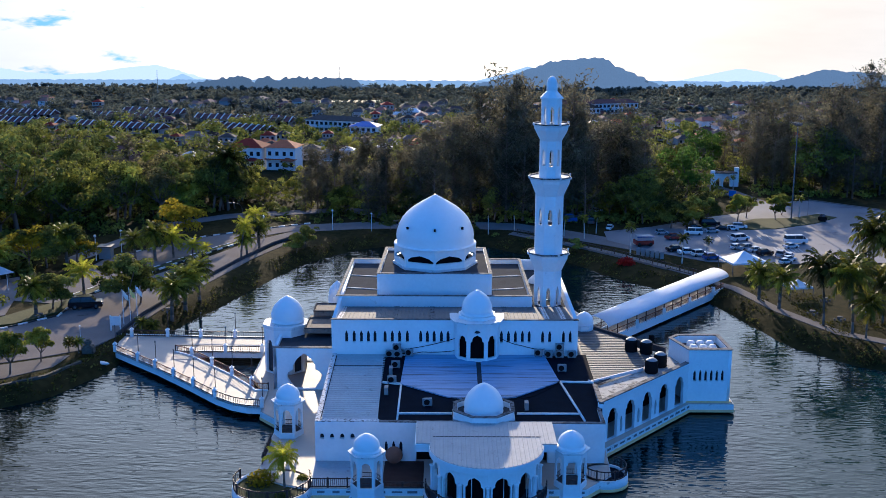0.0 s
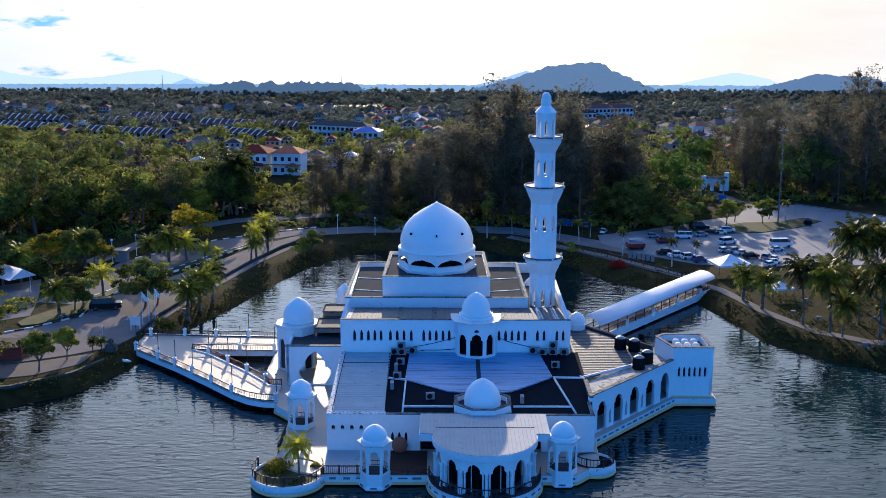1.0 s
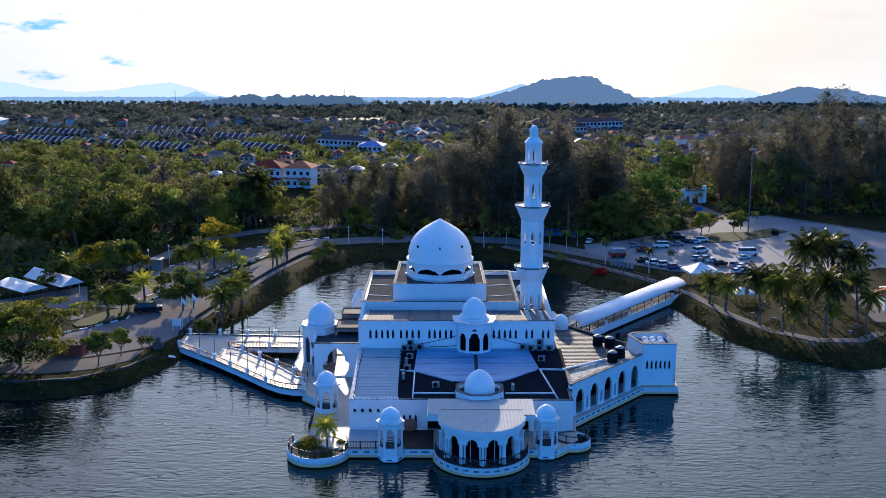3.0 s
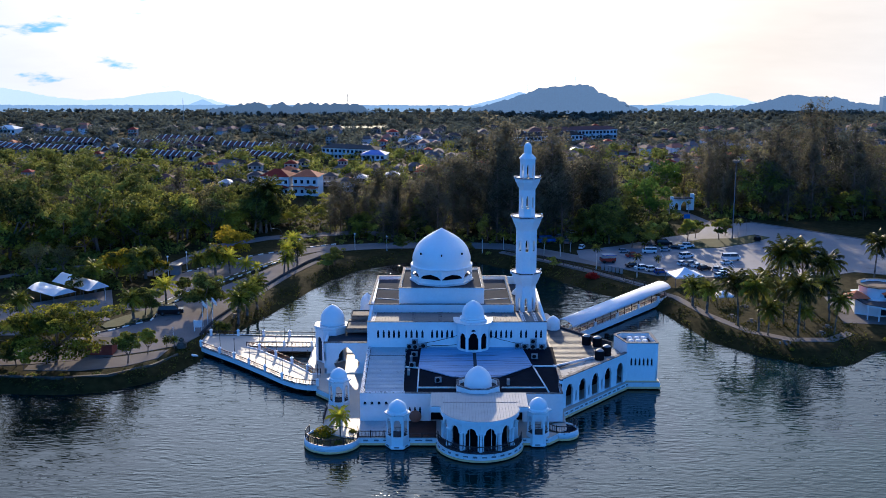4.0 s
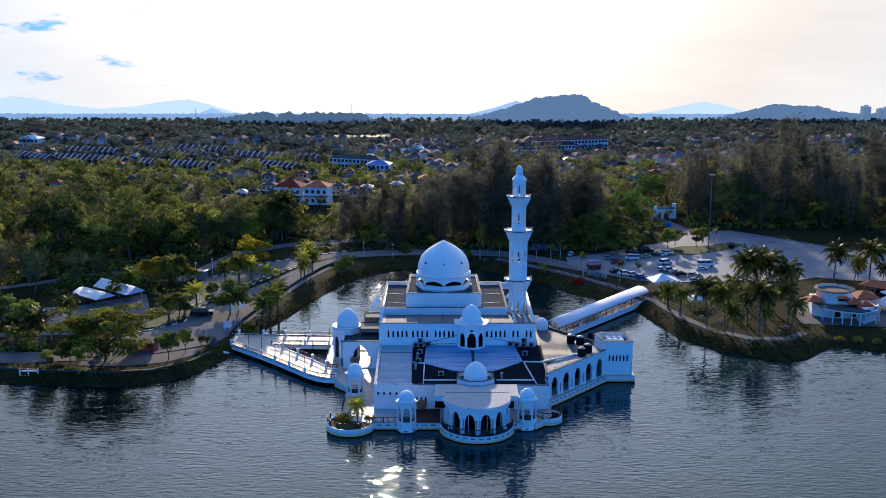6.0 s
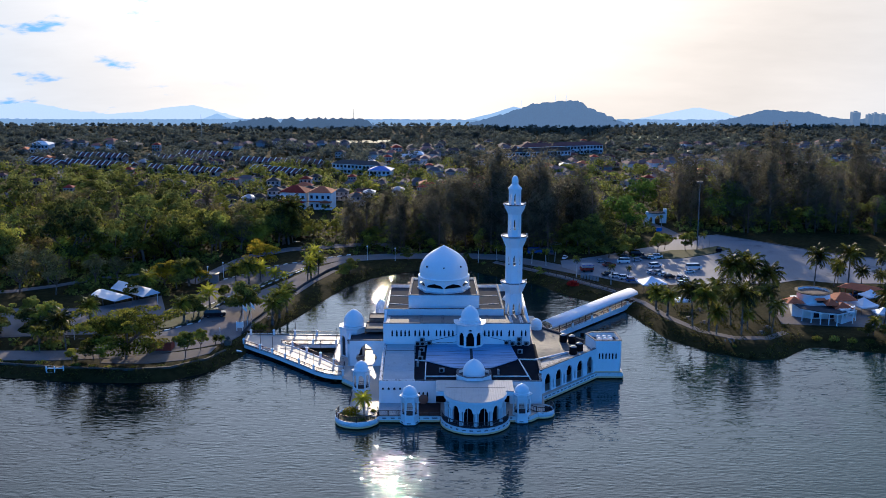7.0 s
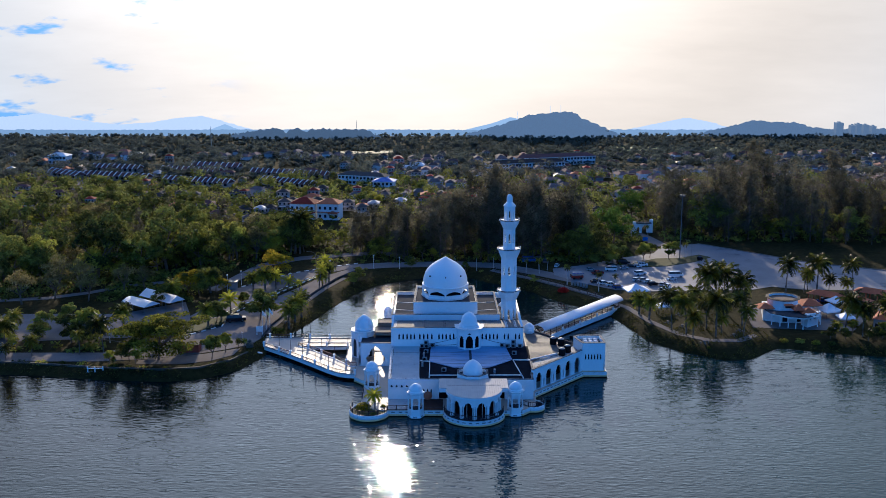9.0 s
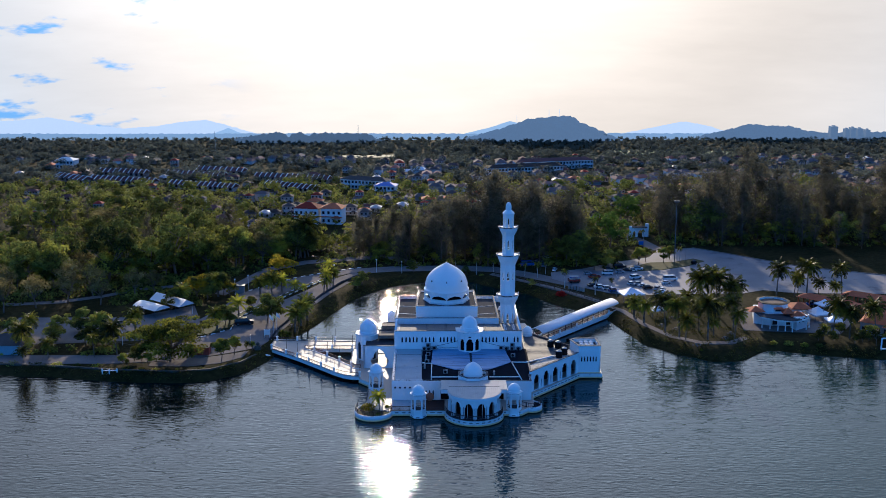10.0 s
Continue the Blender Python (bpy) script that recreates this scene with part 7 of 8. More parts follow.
# towers on the skyline, with the hills' haze glow put in
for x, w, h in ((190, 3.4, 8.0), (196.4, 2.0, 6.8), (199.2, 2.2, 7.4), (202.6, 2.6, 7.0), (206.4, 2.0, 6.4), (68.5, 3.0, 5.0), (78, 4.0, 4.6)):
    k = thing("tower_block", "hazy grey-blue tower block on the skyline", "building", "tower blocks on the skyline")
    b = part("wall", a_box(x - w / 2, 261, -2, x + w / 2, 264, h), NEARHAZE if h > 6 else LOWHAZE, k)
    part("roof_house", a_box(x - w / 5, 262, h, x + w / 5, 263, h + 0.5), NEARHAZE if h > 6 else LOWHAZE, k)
# radio masts, glowing with the same added haze
for x, y, z0, z1 in ((-101.3, 230.5, 1.2, 11.1), (-39.5, 255, 5.4, 10.1), (57, 262, 12.8, 16.5), (52, 262, 12.5, 16.2), (36.5, 262, 9.5, 13.5)):
    k = thing("radio_mast", "thin lattice radio mast on the skyline", "mast")
    bm = bmesh.new()
    w = 0.16
    for sx, sy in ((-1, -1), (1, -1), (0, 1)):
        tube(bm, (x + sx * w, y + sy * w, z0), (x + sx * w * 0.3, y + sy * w * 0.3, z1), 0.05, 0.03, 4)
    for i in range(12):
        z = z0 + (z1 - z0) * i / 12
        tube(bm, (x - w, y - w, z), (x + w, y - w, z + (z1 - z0) / 12), 0.03, 0.03, 3)
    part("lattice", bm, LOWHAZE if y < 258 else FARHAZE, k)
flat("field", [(-46, 216), (-20, 218), (-20, 224), (-46, 222)], surface("pale_wet_field", (0.13, 0.15, 0.08), 0.8, 0.3, 3.0), "pale green wet field beyond the houses", "field", 1.6)
flat("field", [(70, 224), (130, 222), (135, 232), (75, 234)], surface("green_field", (0.12, 0.15, 0.05), 0.8, 0.3, 3.0), "bright green field beyond the town", "field", 1.6)
flat("road", strip([(-128, 150), (-140, 190), (-165, 240)], 3.5), PAVING, "pale road running to the far town", top=1.36)

# ---------------------------------------------------------------- buildings on the right bank
cafe = thing("cafe", "white cafe building with orange tiled roofs and a round terrace", "building")
part("wall", a_prism([(67.5, 26.0), (70.5, 24.6), (75, 24.4), (78.5, 27), (77, 31), (69, 31)], 1.2, 3.7), WHITE, cafe)
part("tower_wall", a_lathe([(3.3, 1.2), (3.3, 5.3), (3.5, 5.4), (3.5, 5.6), (3.2, 5.6), (3.2, 5.2), (0, 5.2)], 10, 72.5, 28.5, 0, False), WHITE, cafe)
part("terrace_floor", a_lathe([(3.1, 5.24), (0, 5.26)], 10, 72.5, 28.5, 0, False), surface("brown_gravel", (0.15, 0.11, 0.085), 0.9, 0.4, 0.5, 0.3), cafe)
part("terrace_rim", a_lathe([(3.15, 5.6), (3.7, 5.5), (3.75, 5.62), (3.1, 5.72)], 10, 72.5, 28.5, 0, False), surface("brown_tile_rim", (0.030, 0.022, 0.018), 0.8, 0.3, 0.4), cafe, "dark brown tiled rim")
part("upper_window", a_box(71.9, 25.2, 4.3, 73.1, 25.5, 4.9), GLASS, cafe)
bm = bmesh.new()
hip_roof(bm, 71.5, 24.7, 73.5, 25.4, 4.95, 0.35, 0.1)
part("window_hood", bm, TERRACOTTA, cafe)
part("gable_wall", a_prism([(75.2, 21.8), (78.2, 23.6), (77.4, 25.0), (74.6, 23.4)], 1.2, 4.1), WHITE, cafe)
part("gable_window", wall_mesh((75.9, 22.18), (77.4, 23.08), 2.9, 3.6, 0.05), GLASS, cafe)
for x0, y0, x1, y1, z in ((74.6, 22.4, 77.6, 25.4, 4.0), (76.5, 27.5, 80.5, 31, 4.0), (66.6, 25.4, 69.6, 28.4, 4.0), (73.2, 23.6, 75.2, 25.4, 4.4)):
    bm = bmesh.new()
    hip_roof(bm, x0, y0, x1, y1, z, 1.0, 0.3)
    part("tiled_roof", bm, TERRACOTTA, cafe, "orange clay tile roof")
for x, y in ((68.4, 23.4), (69.8, 22.5), (71.2, 21.7), (72.6, 21.3), (74, 21.0), (77.5, 22.2), (78.6, 23.4), (79.2, 25.2)):
    part("porch_column", a_lathe([(0.16, 1.2), (0.12, 1.4), (0.12, 3.4), (0.18, 3.5), (0, 3.5)], 8, x, y), WHITE, cafe)
part("porch_roof", a_prism([(68.0, 23.6), (71.2, 21.5), (74, 20.8), (76.2, 21.6), (75.2, 24.6), (70.5, 24.8), (67.6, 26.0)], 3.76, 3.86), SLATE, cafe, "dark flat porch roof")
part("porch_beam", ring_wall([(68.2, 23.5), (71.2, 21.6), (74, 20.9), (77.6, 22.1), (79.3, 25.2)], 3.45, 3.75, 0.3, False), WHITE, cafe)
for x, y in ((74.4, 24.45), (71.6, 24.55)):
    part("window", a_box(x - 0.5, y - 0.06, 1.6, x + 0.5, y + 0.3, 3.1), GLASS, cafe)
part("arch_sign", wall_mesh((76.0, 21.9), (78.4, 23.4), 2.6, 4.2, 0.15, [(1.4, 2.7, arch(1.6, 1.2))]), WHITE, cafe)


def shed(x0, y0, x1, y1, high, label):
    a, b = Vector((x0, y0)), Vector((x1, y1))
    d = (b - a).length
    k = thing("shed", label, "shed")
    k.matrix_basis = pose(x0, y0, 1.3, 0, 0, math.degrees(math.atan2(y1 - y0, x1 - x0)))
    n = int(d / 2.2)
    for i in range(n + 1):
        for y in (-1.4, 1.4):
            part("post", a_box(d * i / n - 0.1, y - 0.1, 0, d * i / n + 0.1, y + 0.1, high), TERRACOTTA, k)
    bm = bmesh.new()
    hip_roof(bm, 0, -1.6, d, 1.6, high, 0.9, 0.4)
    part("roof", bm, TERRACOTTA, k)
    return k


shed(83, 38.5, 93, 31.5, 1.9, "open market shed with a long terracotta roof")
shed(94, 40, 104, 34, 1.9, "open market shed with a long terracotta roof")
lodge = house(9, 6, 1, TERRACOTTA, "single-storey lodge with a brown tiled roof by the water", 7, None, 2.6)
lodge.matrix_basis = pose(93.5, 20.5, 1.25, 0, 0, -32)
lodge2 = house(7, 5, 1, TERRACOTTA, "low brown-roofed lodge beside the shed", 8, None, 2.4)
lodge2.matrix_basis = pose(97, 28, 1.25, 0, 0, -32)
frame_sign = thing("white_frame", "white open frame structure at the water's edge", "frame")
for x in (88.6, 91.5):
    part("upright", a_box(x - 0.12, 12.0, 0.6, x + 0.12, 12.24, 3.6), WHITE, frame_sign)
part("crossbar", a_box(88.6, 12.0, 3.4, 91.5, 12.24, 3.6), WHITE, frame_sign)
part("crossbar", a_box(88.6, 12.0, 1.2, 91.5, 12.24, 1.4), WHITE, frame_sign)
hut = thing("waterside_hut", "grey-blue hut with a dark roof at the water's edge", "hut")
part("wall", a_box(-92, 9.8, 1.2, -85, 14.5, 3.4), surface("blue_grey_wall", (0.3, 0.36, 0.42), 0.7, 0.1, 1.0), hut)
bm = bmesh.new()
hip_roof(bm, -92, 9.8, -85, 14.5, 3.4, 1.5, 0.5)
part("roof", bm, GREYHOUSE, hut)
gate = thing("gate_arch", "white arched gateway building under the trees", "gateway")
part("wall", wall_mesh((53.2, 88.5), (57.8, 90), 1.2, 4.2, 0.6, [(1.2, 1.25, arch(1.2, 2.0)), (3.2, 1.25, arch(1.8, 2.3))]), WHITE, gate)
part("pillar", a_box(57.7, 89.6, 1.2, 58.6, 90.5, 5.2, 0.04), WHITE, gate)
part("pillar", a_box(52.6, 88.0, 1.2, 53.4, 88.8, 4.8, 0.04), WHITE, gate)
part("gate_roof", a_box(53.0, 88.4, 4.2, 58.0, 90.6, 4.4), GREYHOUSE, gate)
gate.matrix_basis = pose(2.0, 5.0, 0)
sheet = thing("blue_sign", "blue sign board standing beside the drive", "sign")
part("panel", a_box(55.4, 84.0, 1.9, 56.8, 84.1, 2.9, 0.02), BLUETARP, sheet)
part("post", a_box(55.5, 84.02, 1.3, 55.6, 84.1, 1.9), STEEL, sheet)
part("post", a_box(56.6, 84.02, 1.3, 56.7, 84.1, 1.9), STEEL, sheet)

# ---------------------------------------------------------------- tents, lamps and street things


def tent(x, y, wx, wy, z0, z1, label, turn=0):
    k = thing("tent", label, "tent")
    k.matrix_basis = pose(x, y, 1.3, 0, 0, turn)
    bm = bmesh.new()
    rings = []
    for s in (0.0, 0.25, 0.5, 0.75, 1.0):
        h = z0 + (z1 - z0) * s ** 1.5
        q = 1 - s * 0.97
        rings.append([bm.verts.new((sx * wx / 2 * q, sy * wy / 2 * q, h)) for sx, sy in ((-1, -1), (1, -1), (1, 1), (-1, 1))])
    skirt = [bm.verts.new((sx * wx / 2, sy * wy / 2, z0 - 0.25)) for sx, sy in ((-1, -1), (1, -1), (1, 1), (-1, 1))]
    for r, q in zip([skirt] + rings, rings):
        for i in range(4):
            bm.faces.new((r[i], r[(i + 1) % 4], q[(i + 1) % 4], q[i]))
    bm.faces.new(rings[-1])
    part("canopy", bm, TENT, k)
    for sx, sy in ((-1, -1), (1, -1), (1, 1), (-1, 1)):
        part("pole", a_lathe([(0.05, 0), (0.05, z0), (0, z0)], 6, sx * wx / 2, sy * wy / 2), STEEL, k)
    return k


tent(43.9, 41.3, 5.4, 4.6, 1.7, 2.95, "white pyramid tent beside the car park", 12)
tent(47.6, 31.0, 3.2, 2.6, 1.5, 2.3, "small white stall canopy under the palms", 10)
tent(82.5, 28.5, 4.6, 4.6, 1.6, 2.9, "white pyramid tent beside the cafe", 20)
tent(86.5, 34, 3.4, 3.4, 1.5, 2.6, "blue-white pyramid tent behind the cafe", 20)
tent(84.5, 24.6, 3.4, 3.4, 1.4, 2.4, "white pyramid tent beside the cafe", 0)
for i, (x, y) in enumerate(((-66.3, 32.4), (-62.7, 35.7))):
    k = thing("barrel_tent", "long white tent with a curved fabric roof", "tent", "white tents in the car park")
    k.matrix_basis = pose(x, y, 1.3, 0, 0, -39)
    bm = bmesh.new()
    a0 = [bm.verts.new((-4.0 if i == 0 else -5.4, -2.15 + 4.3 * j / 10, 1.7 + (0.8 * math.sin(math.pi * j / 10) if i == 0 else 1.3 * (1 - abs(j - 5) / 5)))) for j in range(11)]
    a1 = [bm.verts.new((4.0 if i == 0 else 5.4, -2.15 + 4.3 * j / 10, 1.7 + (0.8 * math.sin(math.pi * j / 10) if i == 0 else 1.3 * (1 - abs(j - 5) / 5)))) for j in range(11)]
    for j in range(10):
        f = bm.faces.new((a0[j], a1[j], a1[j + 1], a0[j + 1]))
        f.smooth = True
    for q in (a0, a1):
        bm.faces.new(q)
    part("canopy", bm, TENT, k)
    for sx in (-3.9, 0, 3.9):
        for sy in (-2.1, 2.1):
            part("pole", a_lathe([(0.06, 0), (0.06, 1.75), (0, 1.75)], 6, sx, sy), STEEL, k)


def street_lamp(high, label="white globe lamp on a pale post"):
    k = thing("street_lamp", label, "street lamp", "street lamps")
    part("post", a_lathe([(0.1, 0), (0.07, 0.4), (0.05, high), (0, high)], 8), KERBW, k)
    part("globe", a_lathe([(0.08, high - 0.05), (0.24, high + 0.12), (0.24, high + 0.25), (0.1, high + 0.4), (0, high + 0.4)], 14), LAMPW, k)
    return k


sl = street_lamp(4.2)
for i, (x, y, s) in enumerate(((-50.3, 44.9, 0.85), (-48, 48.9, 0.9), (-57, 32, 0.75), (-66.5, 14.5, 0.75), (-44.5, 15.5, 0.4), (-40.4, 15.2, 0.5), (-27.8, 56, 1.0), (-17.5, 61.4, 0.9), (-11, 61, 0.8))):
    m = pose(x, y, 1.3) @ Matrix.Diagonal((s, s, s, 1))
    if i == 0:
        sl.matrix_basis = m
    else:
        copy_thing(sl, m)


def arm_lamp():
    k = thing("road_lamp", "tall grey road lamp with a curved arm", "street lamp", "road lamps")
    bm = bmesh.new()
    pts = [(0, 0, 0), (0, 0, 5.2), (0.4, 0, 5.9), (1.2, 0, 6.3), (2.0, 0, 6.35)]
    for a, b in zip(pts, pts[1:]):
        tube(bm, a, b, 0.03, 0.025, 6)
    part("post", bm, STEEL, k)
    part("head", a_box(1.8, -0.12, 6.26, 2.5, 0.12, 6.4, 0.03), STEEL, k)
    return k


al = arm_lamp()
for i, (x, y, r, s) in enumerate(((-31.5, 57.5, 200, 0.9), (65, 70.5, 150, 0.8), (24.5, 59, 200, 0.7), (-67, 13, 20, 0.7))):
    m = pose(x, y, 1.3, 0, 0, r) @ Matrix.Diagonal((s, s, s, 1))
    if i == 0:
        al.matrix_basis = m
    else:
        copy_thing(al, m)
flood = thing("floodlight_mast", "very tall steel floodlight mast in the car park", "mast")
part("pole", a_lathe([(0.14, 0), (0.13, 0.4), (0.08, 16.6), (0, 16.6)], 12, 61.6, 69.1), STEEL, flood).location.z = 1.3
part("head_frame", a_lathe([(0.2, 17.7), (0.55, 17.75), (0.55, 17.9), (0.2, 17.95)], 10, 61.6, 69.1), STEEL, flood)
for a in range(0, 360, 60):
    x, y = 61.6 + 0.55 * math.cos(radians(a)), 69.1 + 0.55 * math.sin(radians(a))
    part("floodlight", a_box(x - 0.2, y - 0.15, 17.9, x + 0.2, y + 0.15, 18.25, 0.03), STEEL, flood)
# flags and gate post at the landing
for i, (x, y, c) in enumerate(((-37.3, 20.3, (0.75, 0.75, 0.7)), (-36.7, 20.9, (0.7, 0.6, 0.2)), (-36.1, 21.6, (0.78, 0.78, 0.78)))):
    k = thing("flagpole", "slim white flagpole with a hanging flag", "flagpole", "flagpoles at the landing")
    part("pole", a_lathe([(0.05, 0), (0.035, 4.4), (0, 4.45)], 6, x, y), KERBW, k).location.z = 1.3
    bm = bmesh.new()
    grid = [[bm.verts.new((x + 0.05 + 0.16 * j, y + 0.09 * math.sin(j * 1.6 + n * 0.5), 5.6 - 0.24 * n - 0.17 * j)) for j in range(5)] for n in range(4)]
    for n in range(3):
        for j in range(4):
            bm.faces.new((grid[n][j], grid[n][j + 1], grid[n + 1][j + 1], grid[n + 1][j]))
    part("flag", bm, surface("flag_cloth", c, 0.8, 0.1, 0.3), k)
board = thing("notice_board", "pale notice board on white posts at the landing", "board")
part("panel", a_box(-38.2, 18.3, 2.0, -36.9, 18.42, 3.1, 0.02), KERBW, board)
for x in (-38.1, -37.0):
    part("post", a_box(x - 0.07, 18.3, 1.3, x + 0.07, 18.44, 3.2), KERBW, board)
stump = thing("stone_marker", "dark brown stone marker beside the bridge", "marker")
part("block", a_box(-38.9, 11.7, 1.2, -37.6, 12.6, 2.2, 0.15), STONE, stump)
part("top", a_box(-38.6, 11.8, 2.2, -37.9, 12.5, 2.9, 0.18), STONE, stump)
slab = thing("boat", "upturned pale boat hull lying on the bank", "boat")
part("hull", a_lathe([(0.0, -1.8), (0.35, -1.3), (0.5, -0.3), (0.5, 0.6), (0.3, 1.4), (0, 1.7)], 12), KERBW, slab)
slab.matrix_basis = pose(-36.7, 10.9, 0.75, 90, 0, 70) @ Matrix.Diagonal((0.75, 0.35, 0.85, 1))
box_shed = thing("utility_box", "pale grey utility cabinet by the road", "cabinet")
part("cabinet", a_box(-50.2, 45.6, 1.2, -48.4, 46.8, 3.1, 0.04), AC, box_shed)
part("roof", a_box(-50.4, 45.4, 3.1, -48.2, 47.0, 3.22), STEEL, box_shed)
stall = thing("food_stall", "brown wooden stall with a tin roof by the yard", "stall")
part("counter", a_box(-51.5, 9.4, 1.3, -47.5, 11.4, 2.9), surface("red_brown_boards", (0.20, 0.05, 0.032), 0.8, 0.25, 0.5, 0.2), stall)
part("roof", a_box(-51.9, 9.0, 3.0, -47.3, 11.8, 3.1), GREYHOUSE, stall)
for x in (-51.4, -47.6):
    for y in (9.5, 11.3):
        part("post", a_box(x - 0.06, y - 0.06, 1.3, x + 0.06, y + 0.06, 3.0), RUSTY, stall)


def picnic():
    k = thing("picnic_table", "low stone table with benches", "table", "stone tables near the banks")
    part("tabletop", a_lathe([(0.0, 0.66), (0.55, 0.66), (0.58, 0.7), (0.55, 0.75), (0, 0.75)], 16), PAVING, k)
    part("foot", a_lathe([(0.25, 0), (0.12, 0.2), (0.14, 0.68)], 10), PAVING, k)
    for a in range(0, 360, 90):
        part("stool", a_lathe([(0.17, 0), (0.2, 0.4), (0, 0.42)], 10, 0.95 * math.cos(radians(a)), 0.95 * math.sin(radians(a))), PAVING, k)
    return k


pc = picnic()
for i, (x, y) in enumerate(((51.5, 13.8), (47.0, 24.5), (49.5, 22.5), (53.5, 24), (57, 22.5), (60.5, 20), (-33.5, 25), (-33, 27.5), (-48.4, 22.6), (50.5, 29), (58.5, 17.5))):
    m = pose(x, y, float(land_height([x], [y])[0][0]) + 0.02) @ Matrix.Diagonal((0.8, 0.8, 0.8, 1))
    if i == 0:
        pc.matrix_basis = m
    else:
        copy_thing(pc, m)

# ---------------------------------------------------------------- vehicles
PAINT = {c: surface("car_paint_" + c, v, 0.25, 0.03, 1.0) for c, v in (("white", (0.72, 0.72, 0.72)), ("black", (0.012, 0.012, 0.014)), ("blue", (0.03, 0.07, 0.25)), ("silver", (0.35, 0.36, 0.38)), ("red", (0.20, 0.035, 0.025)), ("grey", (0.1, 0.1, 0.11)))}


def car(colour, kind):
    long, wide, belt, top = {"saloon": (3.7, 1.45, 0.78, 1.16), "hatch": (3.2, 1.4, 0.82, 1.22), "mpv": (3.8, 1.5, 0.94, 1.42), "van": (4.4, 1.5, 1.16, 1.75)}[kind]
    cab = {"saloon": (-1.25, -0.75, 0.45, 1.0), "hatch": (-1.45, -1.15, 0.3, 0.8), "mpv": (-1.8, -1.6, 0.65, 1.2), "van": (-2.15, -2.05, 1.3, 1.8)}[kind]
    k = thing({"saloon": "car", "hatch": "car", "mpv": "people_carrier", "van": "van"}[kind], "%s %s parked on the asphalt" % (colour, {"saloon": "saloon car", "hatch": "small hatchback car", "mpv": "people carrier", "van": "passenger van"}[kind]), "van" if kind == "van" else "car", "parked vehicles")
    bm = a_box(-long / 2, -wide / 2, 0.22, long / 2, wide / 2, belt)
    for v in bm.verts:
        if v.co.z > 0.5 and v.co.x > 0:
            v.co.z -= 0.08
    bmesh.ops.bevel(bm, geom=bm.edges[:], offset=0.1, segments=2, affect="EDGES")
    part("body", bm, PAINT[colour], k)
    bm = bmesh.new()
    w1, w2 = wide / 2 - 0.05, wide / 2 - 0.17
    lo = [bm.verts.new(p) for p in ((cab[0], -w1, belt - 0.05), (cab[3], -w1, belt - 0.1), (cab[3], w1, belt - 0.1), (cab[0], w1, belt - 0.05))]
    hi = [bm.verts.new(p) for p in ((cab[1], -w2, top), (cab[2], -w2, top), (cab[2], w2, top), (cab[1], w2, top))]
    for i in range(4):
        j = (i + 1) % 4
        bm.faces.new((lo[i], lo[j], hi[j], hi[i]))
    bm.faces.new(hi)
    part("cabin_glass", bm, GLASS, k)
    bm = a_box(cab[1] - 0.03, -w2 - 0.02, top - 0.02, cab[2] + 0.03, w2 + 0.02, top + 0.05)
    bmesh.ops.bevel(bm, geom=bm.edges[:], offset=0.03, segments=1, affect="EDGES")
    part("roof", bm, PAINT[colour], k)
    for x in (cab[1] * 0.99, (cab[1] + cab[2]) / 2, cab[2] * 0.97):
        for s in (-1, 1):
            b = bmesh.new()
            tube(b, (x, s * w1, belt - 0.06), (x, s * w2, top), 0.022, 0.022, 4)
            part("door_pillar", b, PAINT[colour], k)
    for x in (-long * 0.31, long * 0.31):
        for s in (-1, 1):
            t = part("wheel", a_lathe([(0.0, -0.09), (0.27, -0.09), (0.29, -0.05), (0.29, 0.05), (0.27, 0.09), (0, 0.09)], 16), TYRE, k)
            t.matrix_basis = pose(x, s * (wide / 2 - 0.06), 0.29, 90, 0, 0)
            part("rim", a_lathe([(0.16, -0.1), (0.16, 0.1), (0, 0.1)], 10), STEEL, t)
    for s in (-1, 1):
        part("headlight", a_box(long / 2 - 0.06, s * wide * 0.36 - 0.13, 0.5, long / 2 + 0.01, s * wide * 0.36 + 0.13, 0.62), LAMPW, k)
        part("tail_light", a_box(-long / 2 - 0.01, s * wide * 0.38 - 0.1, 0.52, -long / 2 + 0.06, s * wide * 0.38 + 0.1, 0.7), PAINT["red"], k)
    return k


